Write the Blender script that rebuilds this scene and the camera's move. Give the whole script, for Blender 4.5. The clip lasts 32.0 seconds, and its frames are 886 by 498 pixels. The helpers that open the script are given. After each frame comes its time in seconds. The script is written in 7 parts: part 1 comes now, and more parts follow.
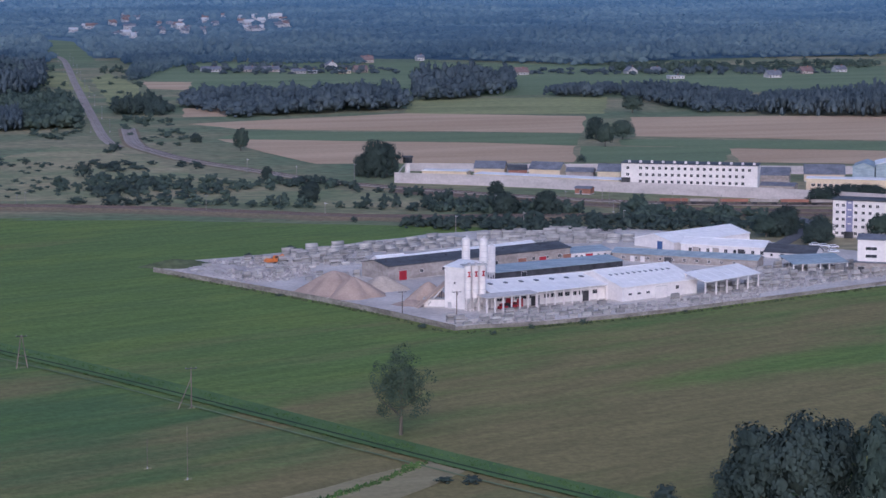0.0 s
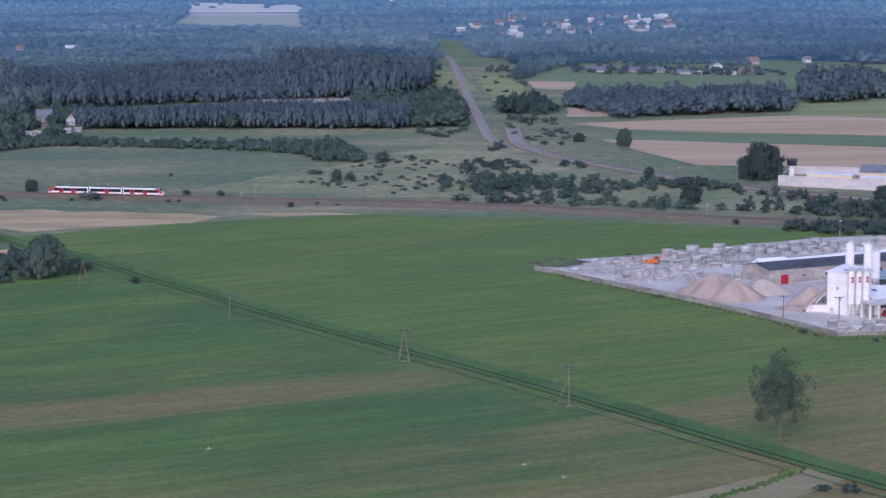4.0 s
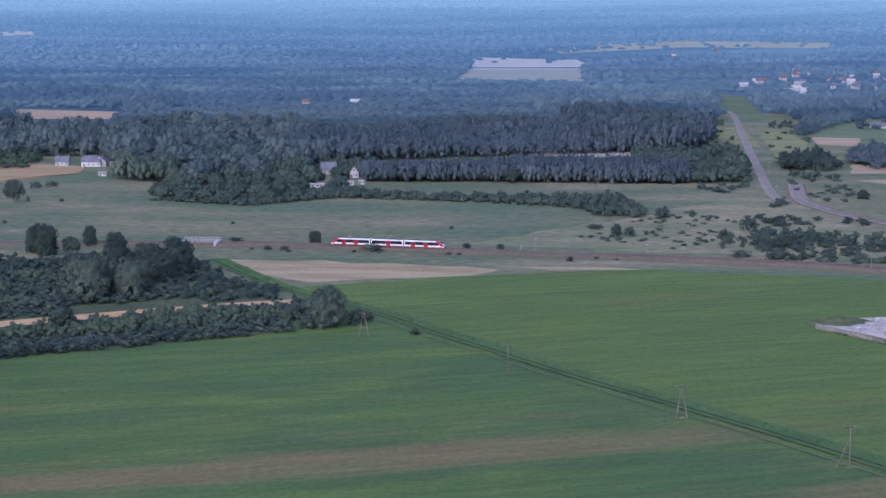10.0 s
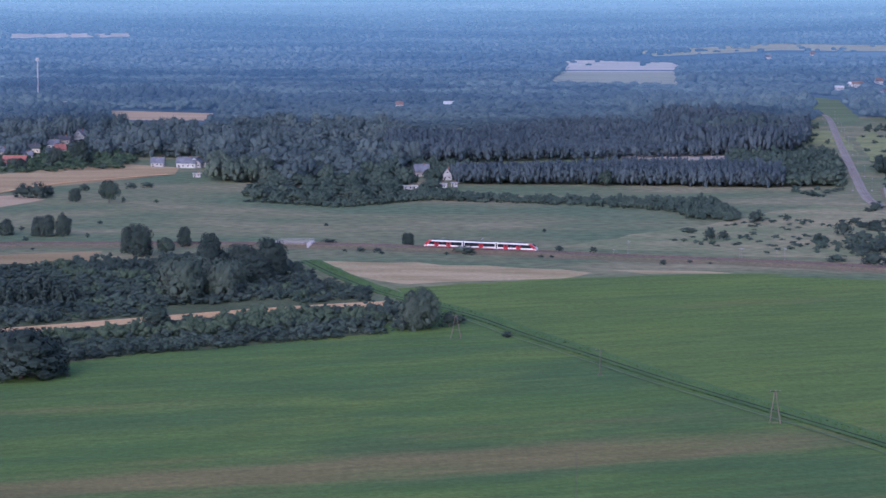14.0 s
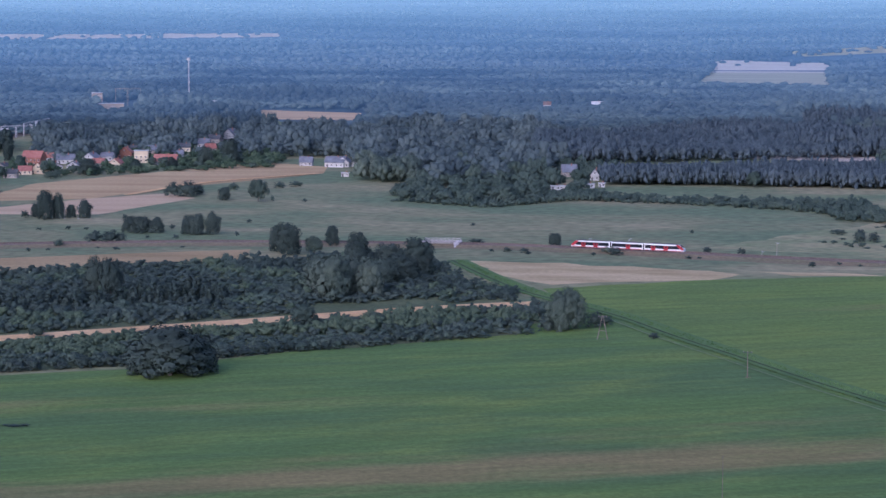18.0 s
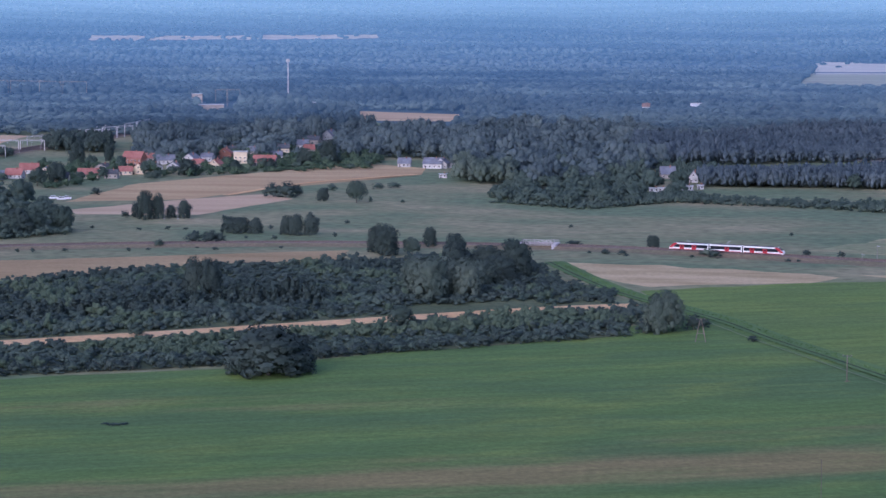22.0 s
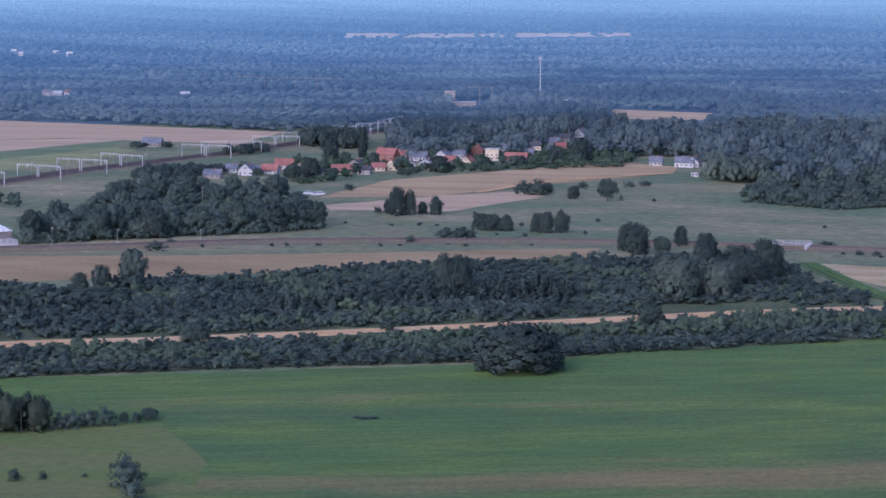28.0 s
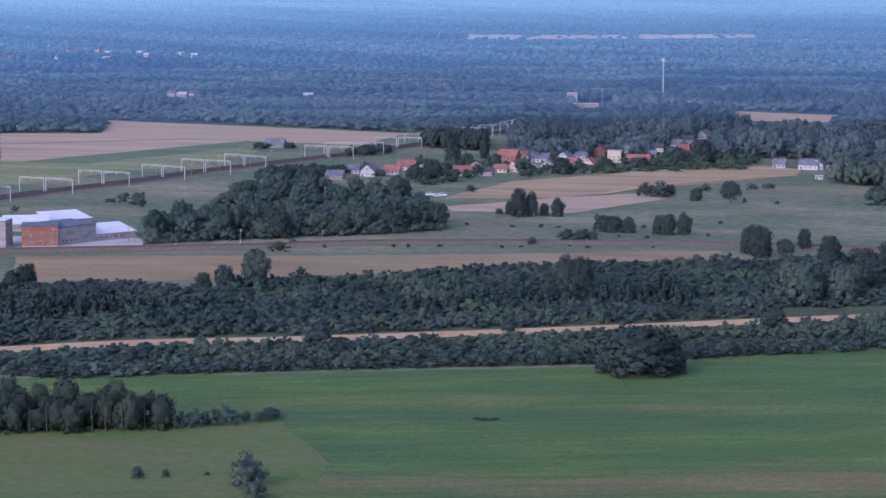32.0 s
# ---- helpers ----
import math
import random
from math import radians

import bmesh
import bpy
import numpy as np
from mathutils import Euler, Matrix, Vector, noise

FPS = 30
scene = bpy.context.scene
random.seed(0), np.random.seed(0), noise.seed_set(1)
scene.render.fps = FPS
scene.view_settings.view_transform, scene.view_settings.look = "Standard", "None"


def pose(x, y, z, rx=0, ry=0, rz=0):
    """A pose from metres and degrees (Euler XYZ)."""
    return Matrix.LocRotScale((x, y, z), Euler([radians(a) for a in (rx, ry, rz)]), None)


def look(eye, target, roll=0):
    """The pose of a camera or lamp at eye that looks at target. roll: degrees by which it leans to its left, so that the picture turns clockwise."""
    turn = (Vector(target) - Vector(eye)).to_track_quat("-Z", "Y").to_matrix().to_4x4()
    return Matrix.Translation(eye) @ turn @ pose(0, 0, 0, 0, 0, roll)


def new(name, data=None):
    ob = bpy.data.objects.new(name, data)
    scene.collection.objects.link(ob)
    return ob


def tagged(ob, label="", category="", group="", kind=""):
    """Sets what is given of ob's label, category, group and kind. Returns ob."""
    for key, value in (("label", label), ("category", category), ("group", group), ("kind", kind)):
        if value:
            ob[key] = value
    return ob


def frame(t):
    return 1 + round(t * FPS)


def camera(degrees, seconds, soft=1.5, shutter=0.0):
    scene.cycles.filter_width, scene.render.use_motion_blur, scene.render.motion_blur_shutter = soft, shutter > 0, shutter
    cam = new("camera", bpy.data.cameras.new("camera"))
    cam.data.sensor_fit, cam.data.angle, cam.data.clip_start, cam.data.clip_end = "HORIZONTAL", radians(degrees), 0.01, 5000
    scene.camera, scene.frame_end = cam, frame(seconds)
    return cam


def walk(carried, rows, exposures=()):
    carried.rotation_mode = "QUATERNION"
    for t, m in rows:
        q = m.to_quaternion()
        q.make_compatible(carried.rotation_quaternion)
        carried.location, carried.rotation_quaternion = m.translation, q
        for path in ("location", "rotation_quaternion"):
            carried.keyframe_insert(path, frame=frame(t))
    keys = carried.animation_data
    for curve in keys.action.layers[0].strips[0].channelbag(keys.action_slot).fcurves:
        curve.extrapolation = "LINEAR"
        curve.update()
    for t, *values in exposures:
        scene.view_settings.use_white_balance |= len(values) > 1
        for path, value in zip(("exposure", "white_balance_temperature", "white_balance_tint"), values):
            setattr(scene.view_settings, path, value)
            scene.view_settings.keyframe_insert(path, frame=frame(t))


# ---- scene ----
H = 120.0
cam = camera(22.03, 32.0, soft=1.5)
# seconds, turn to the right, tilt down, roll: the camera hangs in one place and turns
TURNS = [
    (0, 18.499, 7.683, 0.084), (0.5, 16.600, 7.675, 0.065), (1, 14.017, 7.678, 0.041), (1.5, 11.823, 7.682, 0.039),
    (2, 10.423, 7.686, 0.069), (2.5, 9.463, 7.688, 0.074), (3, 8.946, 7.694, 0.079), (3.5, 8.941, 7.689, 0.065),
    (5.5, 7.697, 7.681, 0.029), (6, 7.033, 7.688, 0.031), (6.5, 6.376, 7.683, 0.010), (7, 5.692, 7.684, -0.030),
    (7.5, 4.806, 6.621, -0.010), (8, 4.152, 6.354, -0.022), (8.5, 3.567, 6.344, -0.025), (9, 2.986, 6.326, -0.024),
    (9.5, 2.380, 6.319, -0.028), (10, 1.786, 6.316, -0.013), (10.5, 1.238, 6.313, 0.022), (11, 0.764, 6.311, 0.006),
    (11.5, 0.369, 6.292, 0.024), (12, 0.323, 6.290, 0.007), (12.5, 0.223, 6.278, 0.017), (13, -0.000, 6.270, 0.020),
    (13.5, -0.239, 6.268, 0.037), (14, -0.559, 6.256, 0.039), (14.5, -1.091, 6.251, 0.004), (15, -1.781, 6.253, 0.020),
    (15.5, -2.453, 6.250, 0.001), (17.5, -3.997, 6.255, 0.005), (18, -4.277, 6.255, -0.000), (18.5, -4.564, 6.264, -0.021),
    (19, -4.852, 6.264, -0.005), (19.5, -5.151, 6.255, -0.009), (20, -5.459, 6.250, -0.023), (20.5, -5.776, 6.233, -0.036),
    (21, -6.096, 6.225, -0.033), (21.5, -6.421, 6.226, -0.039), (22, -6.750, 6.218, -0.016), (22.5, -7.084, 6.223, -0.005),
    (23, -7.415, 6.231, -0.013), (23.5, -7.764, 6.234, -0.023), (24, -8.122, 6.243, -0.010), (24.5, -8.754, 6.245, -0.019),
    (25, -9.905, 6.248, -0.034), (25.5, -10.844, 6.261, -0.009), (27.5, -12.558, 6.271, 0.010), (28, -13.081, 6.269, -0.017),
    (28.5, -13.756, 6.251, -0.016), (29, -14.114, 6.250, -0.044), (29.5, -14.406, 6.254, -0.009), (30, -14.767, 6.255, -0.054),
    (30.5, -15.149, 6.237, -0.050), (31, -15.538, 6.230, -0.053), (31.5, -15.893, 6.226, -0.044), (32, -16.155, 6.230, -0.065),
]


def aim(yaw, pitch, roll):
    return pose(0, 0, H, 90 - pitch, 0, -yaw) @ pose(0, 0, 0, 0, 0, roll)


walk(cam, [(t, aim(yaw, pitch, roll)) for t, yaw, pitch, roll in TURNS], exposures=[(0.0, -0.2, 5260, 23.5), (1.0, 0.07, 5240, 23), (3.0, 0.15, 5240, 23), (6.0, 0.27, 5240, 25.5), (9.0, 0.23, 5200, 27), (14.0, 0.18, 5170, 28.5), (32.0, 0.18, 5120, 30)])

# ---- light: dusk under thin high cloud ----
world = bpy.data.worlds.new("world")
scene.world = world
world.use_nodes = True
wn = world.node_tree.nodes
sky = wn.new("ShaderNodeTexSky")
sky.sky_type, sky.sun_disc = "NISHITA", False
sky.sun_elevation, sky.sun_rotation = radians(28), radians(200)
sky.altitude, sky.air_density, sky.dust_density = 120, 1.0, 2.5
wn["Background"].inputs["Strength"].default_value = 0.15
world.node_tree.links.new(sky.outputs["Color"], wn["Background"].inputs["Color"])
sun = new("sun", bpy.data.lights.new("sun", "SUN"))
sun.data.energy, sun.data.angle, sun.data.color = 0.75, radians(45), (1.0, 0.93, 0.88)
sun.matrix_world = look((0, 0, 0), (-math.sin(radians(200)) * math.cos(radians(28)), -math.cos(radians(200)) * math.cos(radians(28)), -math.sin(radians(28))))


# ---- materials ----
def material(name, low, high, scale=(1, 1, 1), rough=0.85, detail=5.0, grain=0.0, grain_scale=1.0, bump=0.0, metal=0.0, sheen=0.0, mid=None, spread=(0.35, 0.65), island=False, turn=0.0, each=0.0, spec=0.3, drier=0.0):
    """A surface whose colour wanders between low and high with noise of that scale (waves a metre), with finer grain on top."""
    m = bpy.data.materials.new(name)
    m.use_nodes = True
    n, links = m.node_tree.nodes, m.node_tree.links
    bsdf = n["Principled BSDF"]
    geo = n.new("ShaderNodeNewGeometry")
    mp = n.new("ShaderNodeMapping")
    mp.inputs["Scale"].default_value = scale
    mp.inputs["Rotation"].default_value = (0, 0, radians(turn))
    links.new(geo.outputs["Position"], mp.inputs["Vector"])
    tex = n.new("ShaderNodeTexNoise")
    tex.inputs["Scale"].default_value, tex.inputs["Detail"].default_value, tex.inputs["Roughness"].default_value = 1.0, detail, 0.6
    links.new(mp.outputs["Vector"], tex.inputs["Vector"])
    ramp = n.new("ShaderNodeValToRGB")
    ramp.color_ramp.elements[0].position, ramp.color_ramp.elements[1].position = spread
    ramp.color_ramp.elements[0].color, ramp.color_ramp.elements[1].color = (*low, 1), (*high, 1)
    if mid:
        ramp.color_ramp.elements.new((spread[0] + spread[1]) / 2).color = (*mid, 1)
    fac = tex.outputs["Fac"]
    if drier:
        # the land dries out towards the sandy side of the plain
        xyz, dry, sub = n.new("ShaderNodeSeparateXYZ"), n.new("ShaderNodeMapRange"), n.new("ShaderNodeMath")
        lean = n.new("ShaderNodeMapping")
        lean.inputs["Rotation"].default_value = (0, 0, radians(37))
        links.new(geo.outputs["Position"], lean.inputs["Vector"])
        links.new(lean.outputs["Vector"], xyz.inputs["Vector"])
        dry.interpolation_type = "SMOOTHSTEP"
        for key, v in (("From Min", -330), ("From Max", -110), ("To Min", -drier * 0.3), ("To Max", drier)):
            dry.inputs[key].default_value = v
        links.new(xyz.outputs["X"], dry.inputs["Value"])
        sub.operation = "SUBTRACT"
        links.new(fac, sub.inputs[0])
        links.new(dry.outputs["Result"], sub.inputs[1])
        fac = sub.outputs["Value"]
    links.new(fac, ramp.inputs["Fac"])
    out = ramp.outputs["Color"]
    fine = n.new("ShaderNodeTexNoise")
    fine.inputs["Scale"].default_value, fine.inputs["Detail"].default_value = grain_scale, 4.0
    links.new(geo.outputs["Position"], fine.inputs["Vector"])
    value = fine.outputs["Fac"]
    if island:
        value = geo.outputs["Random Per Island"]
    if each:
        info = n.new("ShaderNodeObjectInfo")
        value = info.outputs["Random"]
        grain = each
    if grain:
        rng = n.new("ShaderNodeMapRange")
        rng.inputs["From Min"].default_value, rng.inputs["From Max"].default_value = (0.0, 1.0) if island or each else (0.3, 0.7)
        rng.inputs["To Min"].default_value, rng.inputs["To Max"].default_value = 1 - grain, 1 + grain
        links.new(value, rng.inputs["Value"])
        mul = n.new("ShaderNodeVectorMath")
        mul.operation = "SCALE"
        links.new(out, mul.inputs[0])
        links.new(rng.outputs["Result"], mul.inputs["Scale"])
        out = mul.outputs["Vector"]
    links.new(out, bsdf.inputs["Base Color"])
    bsdf.inputs["Roughness"].default_value, bsdf.inputs["Metallic"].default_value = rough, metal
    bsdf.inputs["Specular IOR Level"].default_value = spec
    if sheen:
        bsdf.inputs["Sheen Weight"].default_value, bsdf.inputs["Sheen Roughness"].default_value = sheen, 0.6
        bsdf.inputs["Sheen Tint"].default_value = (0.75, 0.85, 1.0, 1)
    if bump:
        b = n.new("ShaderNodeBump")
        b.inputs["Strength"].default_value, b.inputs["Distance"].default_value = 0.6, bump
        links.new(fine.outputs["Fac"], b.inputs["Height"])
        links.new(b.outputs["Normal"], bsdf.inputs["Normal"])
    return m


def mown_meadow():
    """Hay meadow: green and drying patches drawn out along the mowing, bright regrowth, swath lines and grain."""
    m = bpy.data.materials.new("meadow")
    m.use_nodes = True
    n, links = m.node_tree.nodes, m.node_tree.links
    geo = n.new("ShaderNodeNewGeometry")

    def noise(turn, scale, detail=4.0, rough=0.55):
        rot, mp, tex = n.new("ShaderNodeVectorRotate"), n.new("ShaderNodeMapping"), n.new("ShaderNodeTexNoise")
        rot.rotation_type = "Z_AXIS"
        rot.inputs["Angle"].default_value = radians(-turn)
        mp.inputs["Scale"].default_value = (*scale, 1)
        tex.inputs["Scale"].default_value, tex.inputs["Detail"].default_value, tex.inputs["Roughness"].default_value = 1.0, detail, rough
        links.new(geo.outputs["Position"], rot.inputs["Vector"])
        links.new(rot.outputs["Vector"], mp.inputs["Vector"])
        links.new(mp.outputs["Vector"], tex.inputs["Vector"])
        return tex.outputs["Fac"]

    def ranged(value, a, b, lo=0.0, hi=1.0):
        q = n.new("ShaderNodeMapRange")
        q.interpolation_type = "SMOOTHSTEP"
        for key, x in (("From Min", a), ("From Max", b), ("To Min", lo), ("To Max", hi)):
            q.inputs[key].default_value = x
        links.new(value, q.inputs["Value"])
        return q.outputs["Result"]

    def maths(op, a, b):
        q = n.new("ShaderNodeMath")
        q.operation = op
        for k, x in enumerate((a, b)):
            if isinstance(x, float):
                q.inputs[k].default_value = x
            else:
                links.new(x, q.inputs[k])
        return q.outputs["Value"]

    def mixed(fac, a, b):
        q = n.new("ShaderNodeMix")
        q.data_type = "RGBA"
        links.new(fac, q.inputs[0])
        for k, c in ((6, a), (7, b)):
            if isinstance(c, tuple):
                q.inputs[k].default_value = (*c, 1)
            else:
                links.new(c, q.inputs[k])
        return q.outputs[2]

    # the land dries out towards the sandy side of the plain
    lean, xyz = n.new("ShaderNodeVectorRotate"), n.new("ShaderNodeSeparateXYZ")
    lean.rotation_type = "Z_AXIS"
    lean.inputs["Angle"].default_value = radians(37)
    links.new(geo.outputs["Position"], lean.inputs["Vector"])
    links.new(lean.outputs["Vector"], xyz.inputs["Vector"])
    sandy = ranged(xyz.outputs["X"], -320, -150, -0.06, 0.09)
    lush = mixed(ranged(noise(16, (0.006, 0.03)), 0.36, 0.62), GREEN_LOW, GREEN_HIGH)
    lush = mixed(ranged(noise(22, (0.013, 0.032), 6.0, 0.62), 0.45, 0.72), lush, REGROWTH)
    # the hay of the field beyond the ditch is cut later and stays yellower
    side, where = n.new("ShaderNodeVectorMath"), n.new("ShaderNodeVectorMath")
    side.operation, where.operation = "SUBTRACT", "DOT_PRODUCT"
    side.inputs[1].default_value, where.inputs[1].default_value = (1.5, 862, 0), (0.913, 0.407, 0)
    links.new(geo.outputs["Position"], side.inputs[0])
    links.new(side.outputs["Vector"], where.inputs[0])
    lush = mixed(ranged(where.outputs["Value"], -3, 3, 0.0, 0.45), lush, UNCUT)
    dry = maths("ADD", maths("ADD", noise(18, (0.0022, 0.014), 5.0), sandy), maths("MULTIPLY", noise(20, (0.02, 0.055), 5.0, 0.6), 0.22))
    # strips of the near field that were cut and dried in turn
    strip, yline = n.new("ShaderNodeVectorRotate"), n.new("ShaderNodeSeparateXYZ")
    strip.rotation_type = "Z_AXIS"
    strip.inputs["Angle"].default_value = radians(-18)
    links.new(geo.outputs["Position"], strip.inputs["Vector"])
    links.new(strip.outputs["Vector"], yline.inputs["Vector"])
    across = maths("ADD", yline.outputs["Y"], maths("MULTIPLY", noise(18, (0.012, 0.03)), 34.0))
    dry = maths("ADD", dry, maths("ADD", ranged(across, 512, 530, 0.05, 0.0), maths("MULTIPLY", ranged(across, 552, 566), ranged(across, 576, 598, 0.075, 0.0))))
    colour = mixed(ranged(dry, 0.61, 0.8, 0.0, 0.92), lush, DRIED)
    tone = maths("MULTIPLY", ranged(noise(20, (0.03, 0.2), 4.0, 0.65), 0.28, 0.72, 0.88, 1.14), ranged(noise(0, (0.45, 0.45), 5.0, 0.75), 0.28, 0.72, 0.8, 1.2))
    mul = n.new("ShaderNodeVectorMath")
    mul.operation = "SCALE"
    links.new(colour, mul.inputs[0])
    links.new(tone, mul.inputs["Scale"])
    bsdf = n["Principled BSDF"]
    links.new(mul.outputs["Vector"], bsdf.inputs["Base Color"])
    bsdf.inputs["Roughness"].default_value, bsdf.inputs["Specular IOR Level"].default_value = 0.95, 0.2
    return m


GREEN_LOW, GREEN_HIGH, REGROWTH, DRIED = (0.09, 0.154, 0.054), (0.113, 0.186, 0.05), (0.165, 0.222, 0.054), (0.235, 0.19, 0.082)
UNCUT = (0.166, 0.226, 0.05)
MEADOW = mown_meadow()
MARSH = material("rough_grass", (0.35, 0.3, 0.18), (0.145, 0.19, 0.1), scale=(0.0065, 0.012, 1), mid=(0.225, 0.225, 0.122), spread=(0.36, 0.62), grain=0.26, grain_scale=0.16, rough=0.95, detail=6.0, drier=0.1)
STUBBLE = material("stubble", (0.48, 0.33, 0.205), (0.6, 0.44, 0.285), scale=(0.003, 0.03, 1), grain=0.08, grain_scale=0.4, rough=0.95)
DRY = material("dry_grass", (0.41, 0.27, 0.135), (0.54, 0.39, 0.21), scale=(0.008, 0.05, 1), grain=0.12, grain_scale=0.4, rough=0.95)
BROWN = material("brown_stubble", (0.31, 0.21, 0.1), (0.44, 0.31, 0.16), scale=(0.01, 0.03, 1), grain=0.14, grain_scale=0.4, rough=0.95)
ROUGH = material("rough_pasture", (0.4, 0.33, 0.19), (0.2, 0.235, 0.115), scale=(0.012, 0.02, 1), mid=(0.28, 0.27, 0.145), spread=(0.34, 0.62), grain=0.25, grain_scale=0.2, rough=0.95)
BARE = material("bare_dry_soil", (0.36, 0.265, 0.13), (0.56, 0.43, 0.25), scale=(0.02, 0.05, 1), grain=0.14, grain_scale=0.5, rough=0.95, spread=(0.3, 0.6))
# the two far field colours have haze mixed in, greyer and paler than near ones
HAZED_STUBBLE = material("hazed_stubble", (0.47, 0.47, 0.45), (0.58, 0.58, 0.56), scale=(0.004, 0.03, 1), grain=0.1, grain_scale=0.2, rough=0.95)
HAZED_CROP = material("hazed_crop", (0.33, 0.36, 0.31), (0.43, 0.45, 0.38), scale=(0.004, 0.03, 1), grain=0.1, grain_scale=0.2, rough=0.95)
CROP = material("crop", (0.14, 0.19, 0.095), (0.2, 0.25, 0.125), scale=(0.004, 0.03, 1), grain=0.12, grain_scale=0.3, rough=0.95)
PALE_CROP = material("pale_crop", (0.22, 0.24, 0.1), (0.34, 0.34, 0.15), scale=(0.006, 0.03, 1), grain=0.2, grain_scale=0.2, rough=0.95)
MOWN = material("mown_grass", (0.27, 0.23, 0.12), (0.36, 0.31, 0.17), scale=(0.02, 0.1, 1), grain=0.12, grain_scale=0.6, rough=0.95)
SAND = material("sand", (0.6, 0.36, 0.17), (0.72, 0.47, 0.25), scale=(0.03, 0.03, 1), grain=0.15, grain_scale=0.5, rough=0.95)
REED = material("lush_grass", (0.075, 0.14, 0.045), (0.11, 0.185, 0.055), scale=(0.05, 0.05, 1), grain=0.2, island=True, rough=0.95)
# dark colour of the ditch bed, also of the painted shadow under the bridge
DITCH_AND_SHADOW = material("ditch_bed_and_shadow", (0.02, 0.035, 0.015), (0.035, 0.055, 0.02), scale=(0.1, 0.1, 1), rough=0.95)
BALLAST = material("ballast", (0.15, 0.115, 0.1), (0.22, 0.17, 0.15), scale=(0.1, 0.1, 1), grain=0.25, grain_scale=1.5, rough=0.95)
BANK = material("embankment", (0.25, 0.185, 0.115), (0.18, 0.17, 0.095), scale=(0.03, 0.03, 0.2), grain=0.25, grain_scale=0.5, rough=0.95)
RAIL = material("rail_steel", (0.11, 0.075, 0.06), (0.18, 0.14, 0.12), scale=(0.5, 0.5, 1), metal=0.3, rough=0.7)
CONCRETE = material("concrete", (0.42, 0.4, 0.39), (0.56, 0.54, 0.52), scale=(0.1, 0.1, 0.4), grain=0.15, grain_scale=1.0, rough=0.9)
YARD = material("yard_concrete", (0.5, 0.45, 0.415), (0.69, 0.63, 0.58), scale=(0.05, 0.05, 1), grain=0.14, grain_scale=0.8, rough=0.95)
ASPHALT = material("asphalt", (0.11, 0.11, 0.12), (0.17, 0.17, 0.18), scale=(0.05, 0.05, 1), grain=0.15, grain_scale=1.0, rough=0.9)
WHITE = material("white_render", (0.74, 0.69, 0.68), (0.86, 0.81, 0.79), scale=(0.15, 0.15, 0.3), grain=0.06, grain_scale=1.0, rough=0.8)
PERIMETER = material("pinkish_concrete", (0.46, 0.42, 0.42), (0.58, 0.53, 0.53), scale=(0.1, 0.1, 0.3), grain=0.1, grain_scale=1.0, rough=0.9)
CREAM = material("cream_render", (0.62, 0.5, 0.36), (0.74, 0.62, 0.46), scale=(0.15, 0.15, 0.3), grain=0.08, grain_scale=1.0, rough=0.85)
BRICK = material("brick_wall", (0.27, 0.12, 0.09), (0.37, 0.18, 0.13), scale=(0.2, 0.2, 0.5), grain=0.2, grain_scale=2.0, rough=0.9)
GREYWALL = material("grey_block_wall", (0.3, 0.26, 0.24), (0.45, 0.4, 0.37), scale=(0.15, 0.15, 0.5), grain=0.15, grain_scale=1.0, rough=0.9)
TARROOF = material("tar_roof", (0.06, 0.065, 0.075), (0.11, 0.115, 0.13), scale=(0.1, 0.1, 1), grain=0.15, grain_scale=0.6, rough=0.75)
BLUEROOF = material("pale_blue_sheet", (0.27, 0.34, 0.39), (0.38, 0.45, 0.5), scale=(0.1, 0.4, 1), grain=0.1, grain_scale=0.6, rough=0.65, spec=0.2)
WHITEROOF = material("white_sheet", (0.83, 0.81, 0.81), (0.92, 0.9, 0.9), scale=(0.1, 0.3, 1), grain=0.05, grain_scale=0.6, rough=0.6, spec=0.3)
REDROOF = material("red_tile", (0.29, 0.115, 0.095), (0.38, 0.17, 0.145), scale=(0.2, 0.2, 0.2), grain=0.2, grain_scale=1.5, rough=0.8)
GREYROOF = material("grey_tile", (0.13, 0.14, 0.17), (0.22, 0.23, 0.27), scale=(0.2, 0.2, 0.2), grain=0.15, grain_scale=1.5, rough=0.7)
GLASS = material("dark_window_glass", (0.02, 0.025, 0.03), (0.06, 0.065, 0.075), scale=(0.4, 0.4, 0.4), rough=0.12, spec=0.6)
TINTED = material("tinted_coach_glass", (0.008, 0.01, 0.016), (0.016, 0.019, 0.028), scale=(0.4, 0.4, 0.4), rough=0.45, spec=0.12)
# house walls and sheet roofs dulled in colour to stand for haze
HOUSEWALL = material("hazed_house_render", (0.42, 0.41, 0.42), (0.58, 0.57, 0.57), scale=(0.08, 0.08, 0.3), grain=0.1, grain_scale=1.0, rough=0.85)
PALEROOF = material("hazed_sheet_roof", (0.45, 0.46, 0.48), (0.58, 0.59, 0.61), scale=(0.1, 0.3, 1), grain=0.08, grain_scale=0.6, rough=0.75)
RED = material("red_paint", (0.34, 0.022, 0.035), (0.43, 0.035, 0.05), scale=(0.3, 0.3, 0.3), rough=0.5, spec=0.3)
ORANGE = material("orange_paint", (0.6, 0.17, 0.04), (0.72, 0.24, 0.07), scale=(0.3, 0.3, 0.3), rough=0.5)
TRAINWHITE = material("white_coach_paint", (0.76, 0.76, 0.78), (0.86, 0.86, 0.88), scale=(0.1, 0.1, 0.4), rough=0.3, spec=0.5)
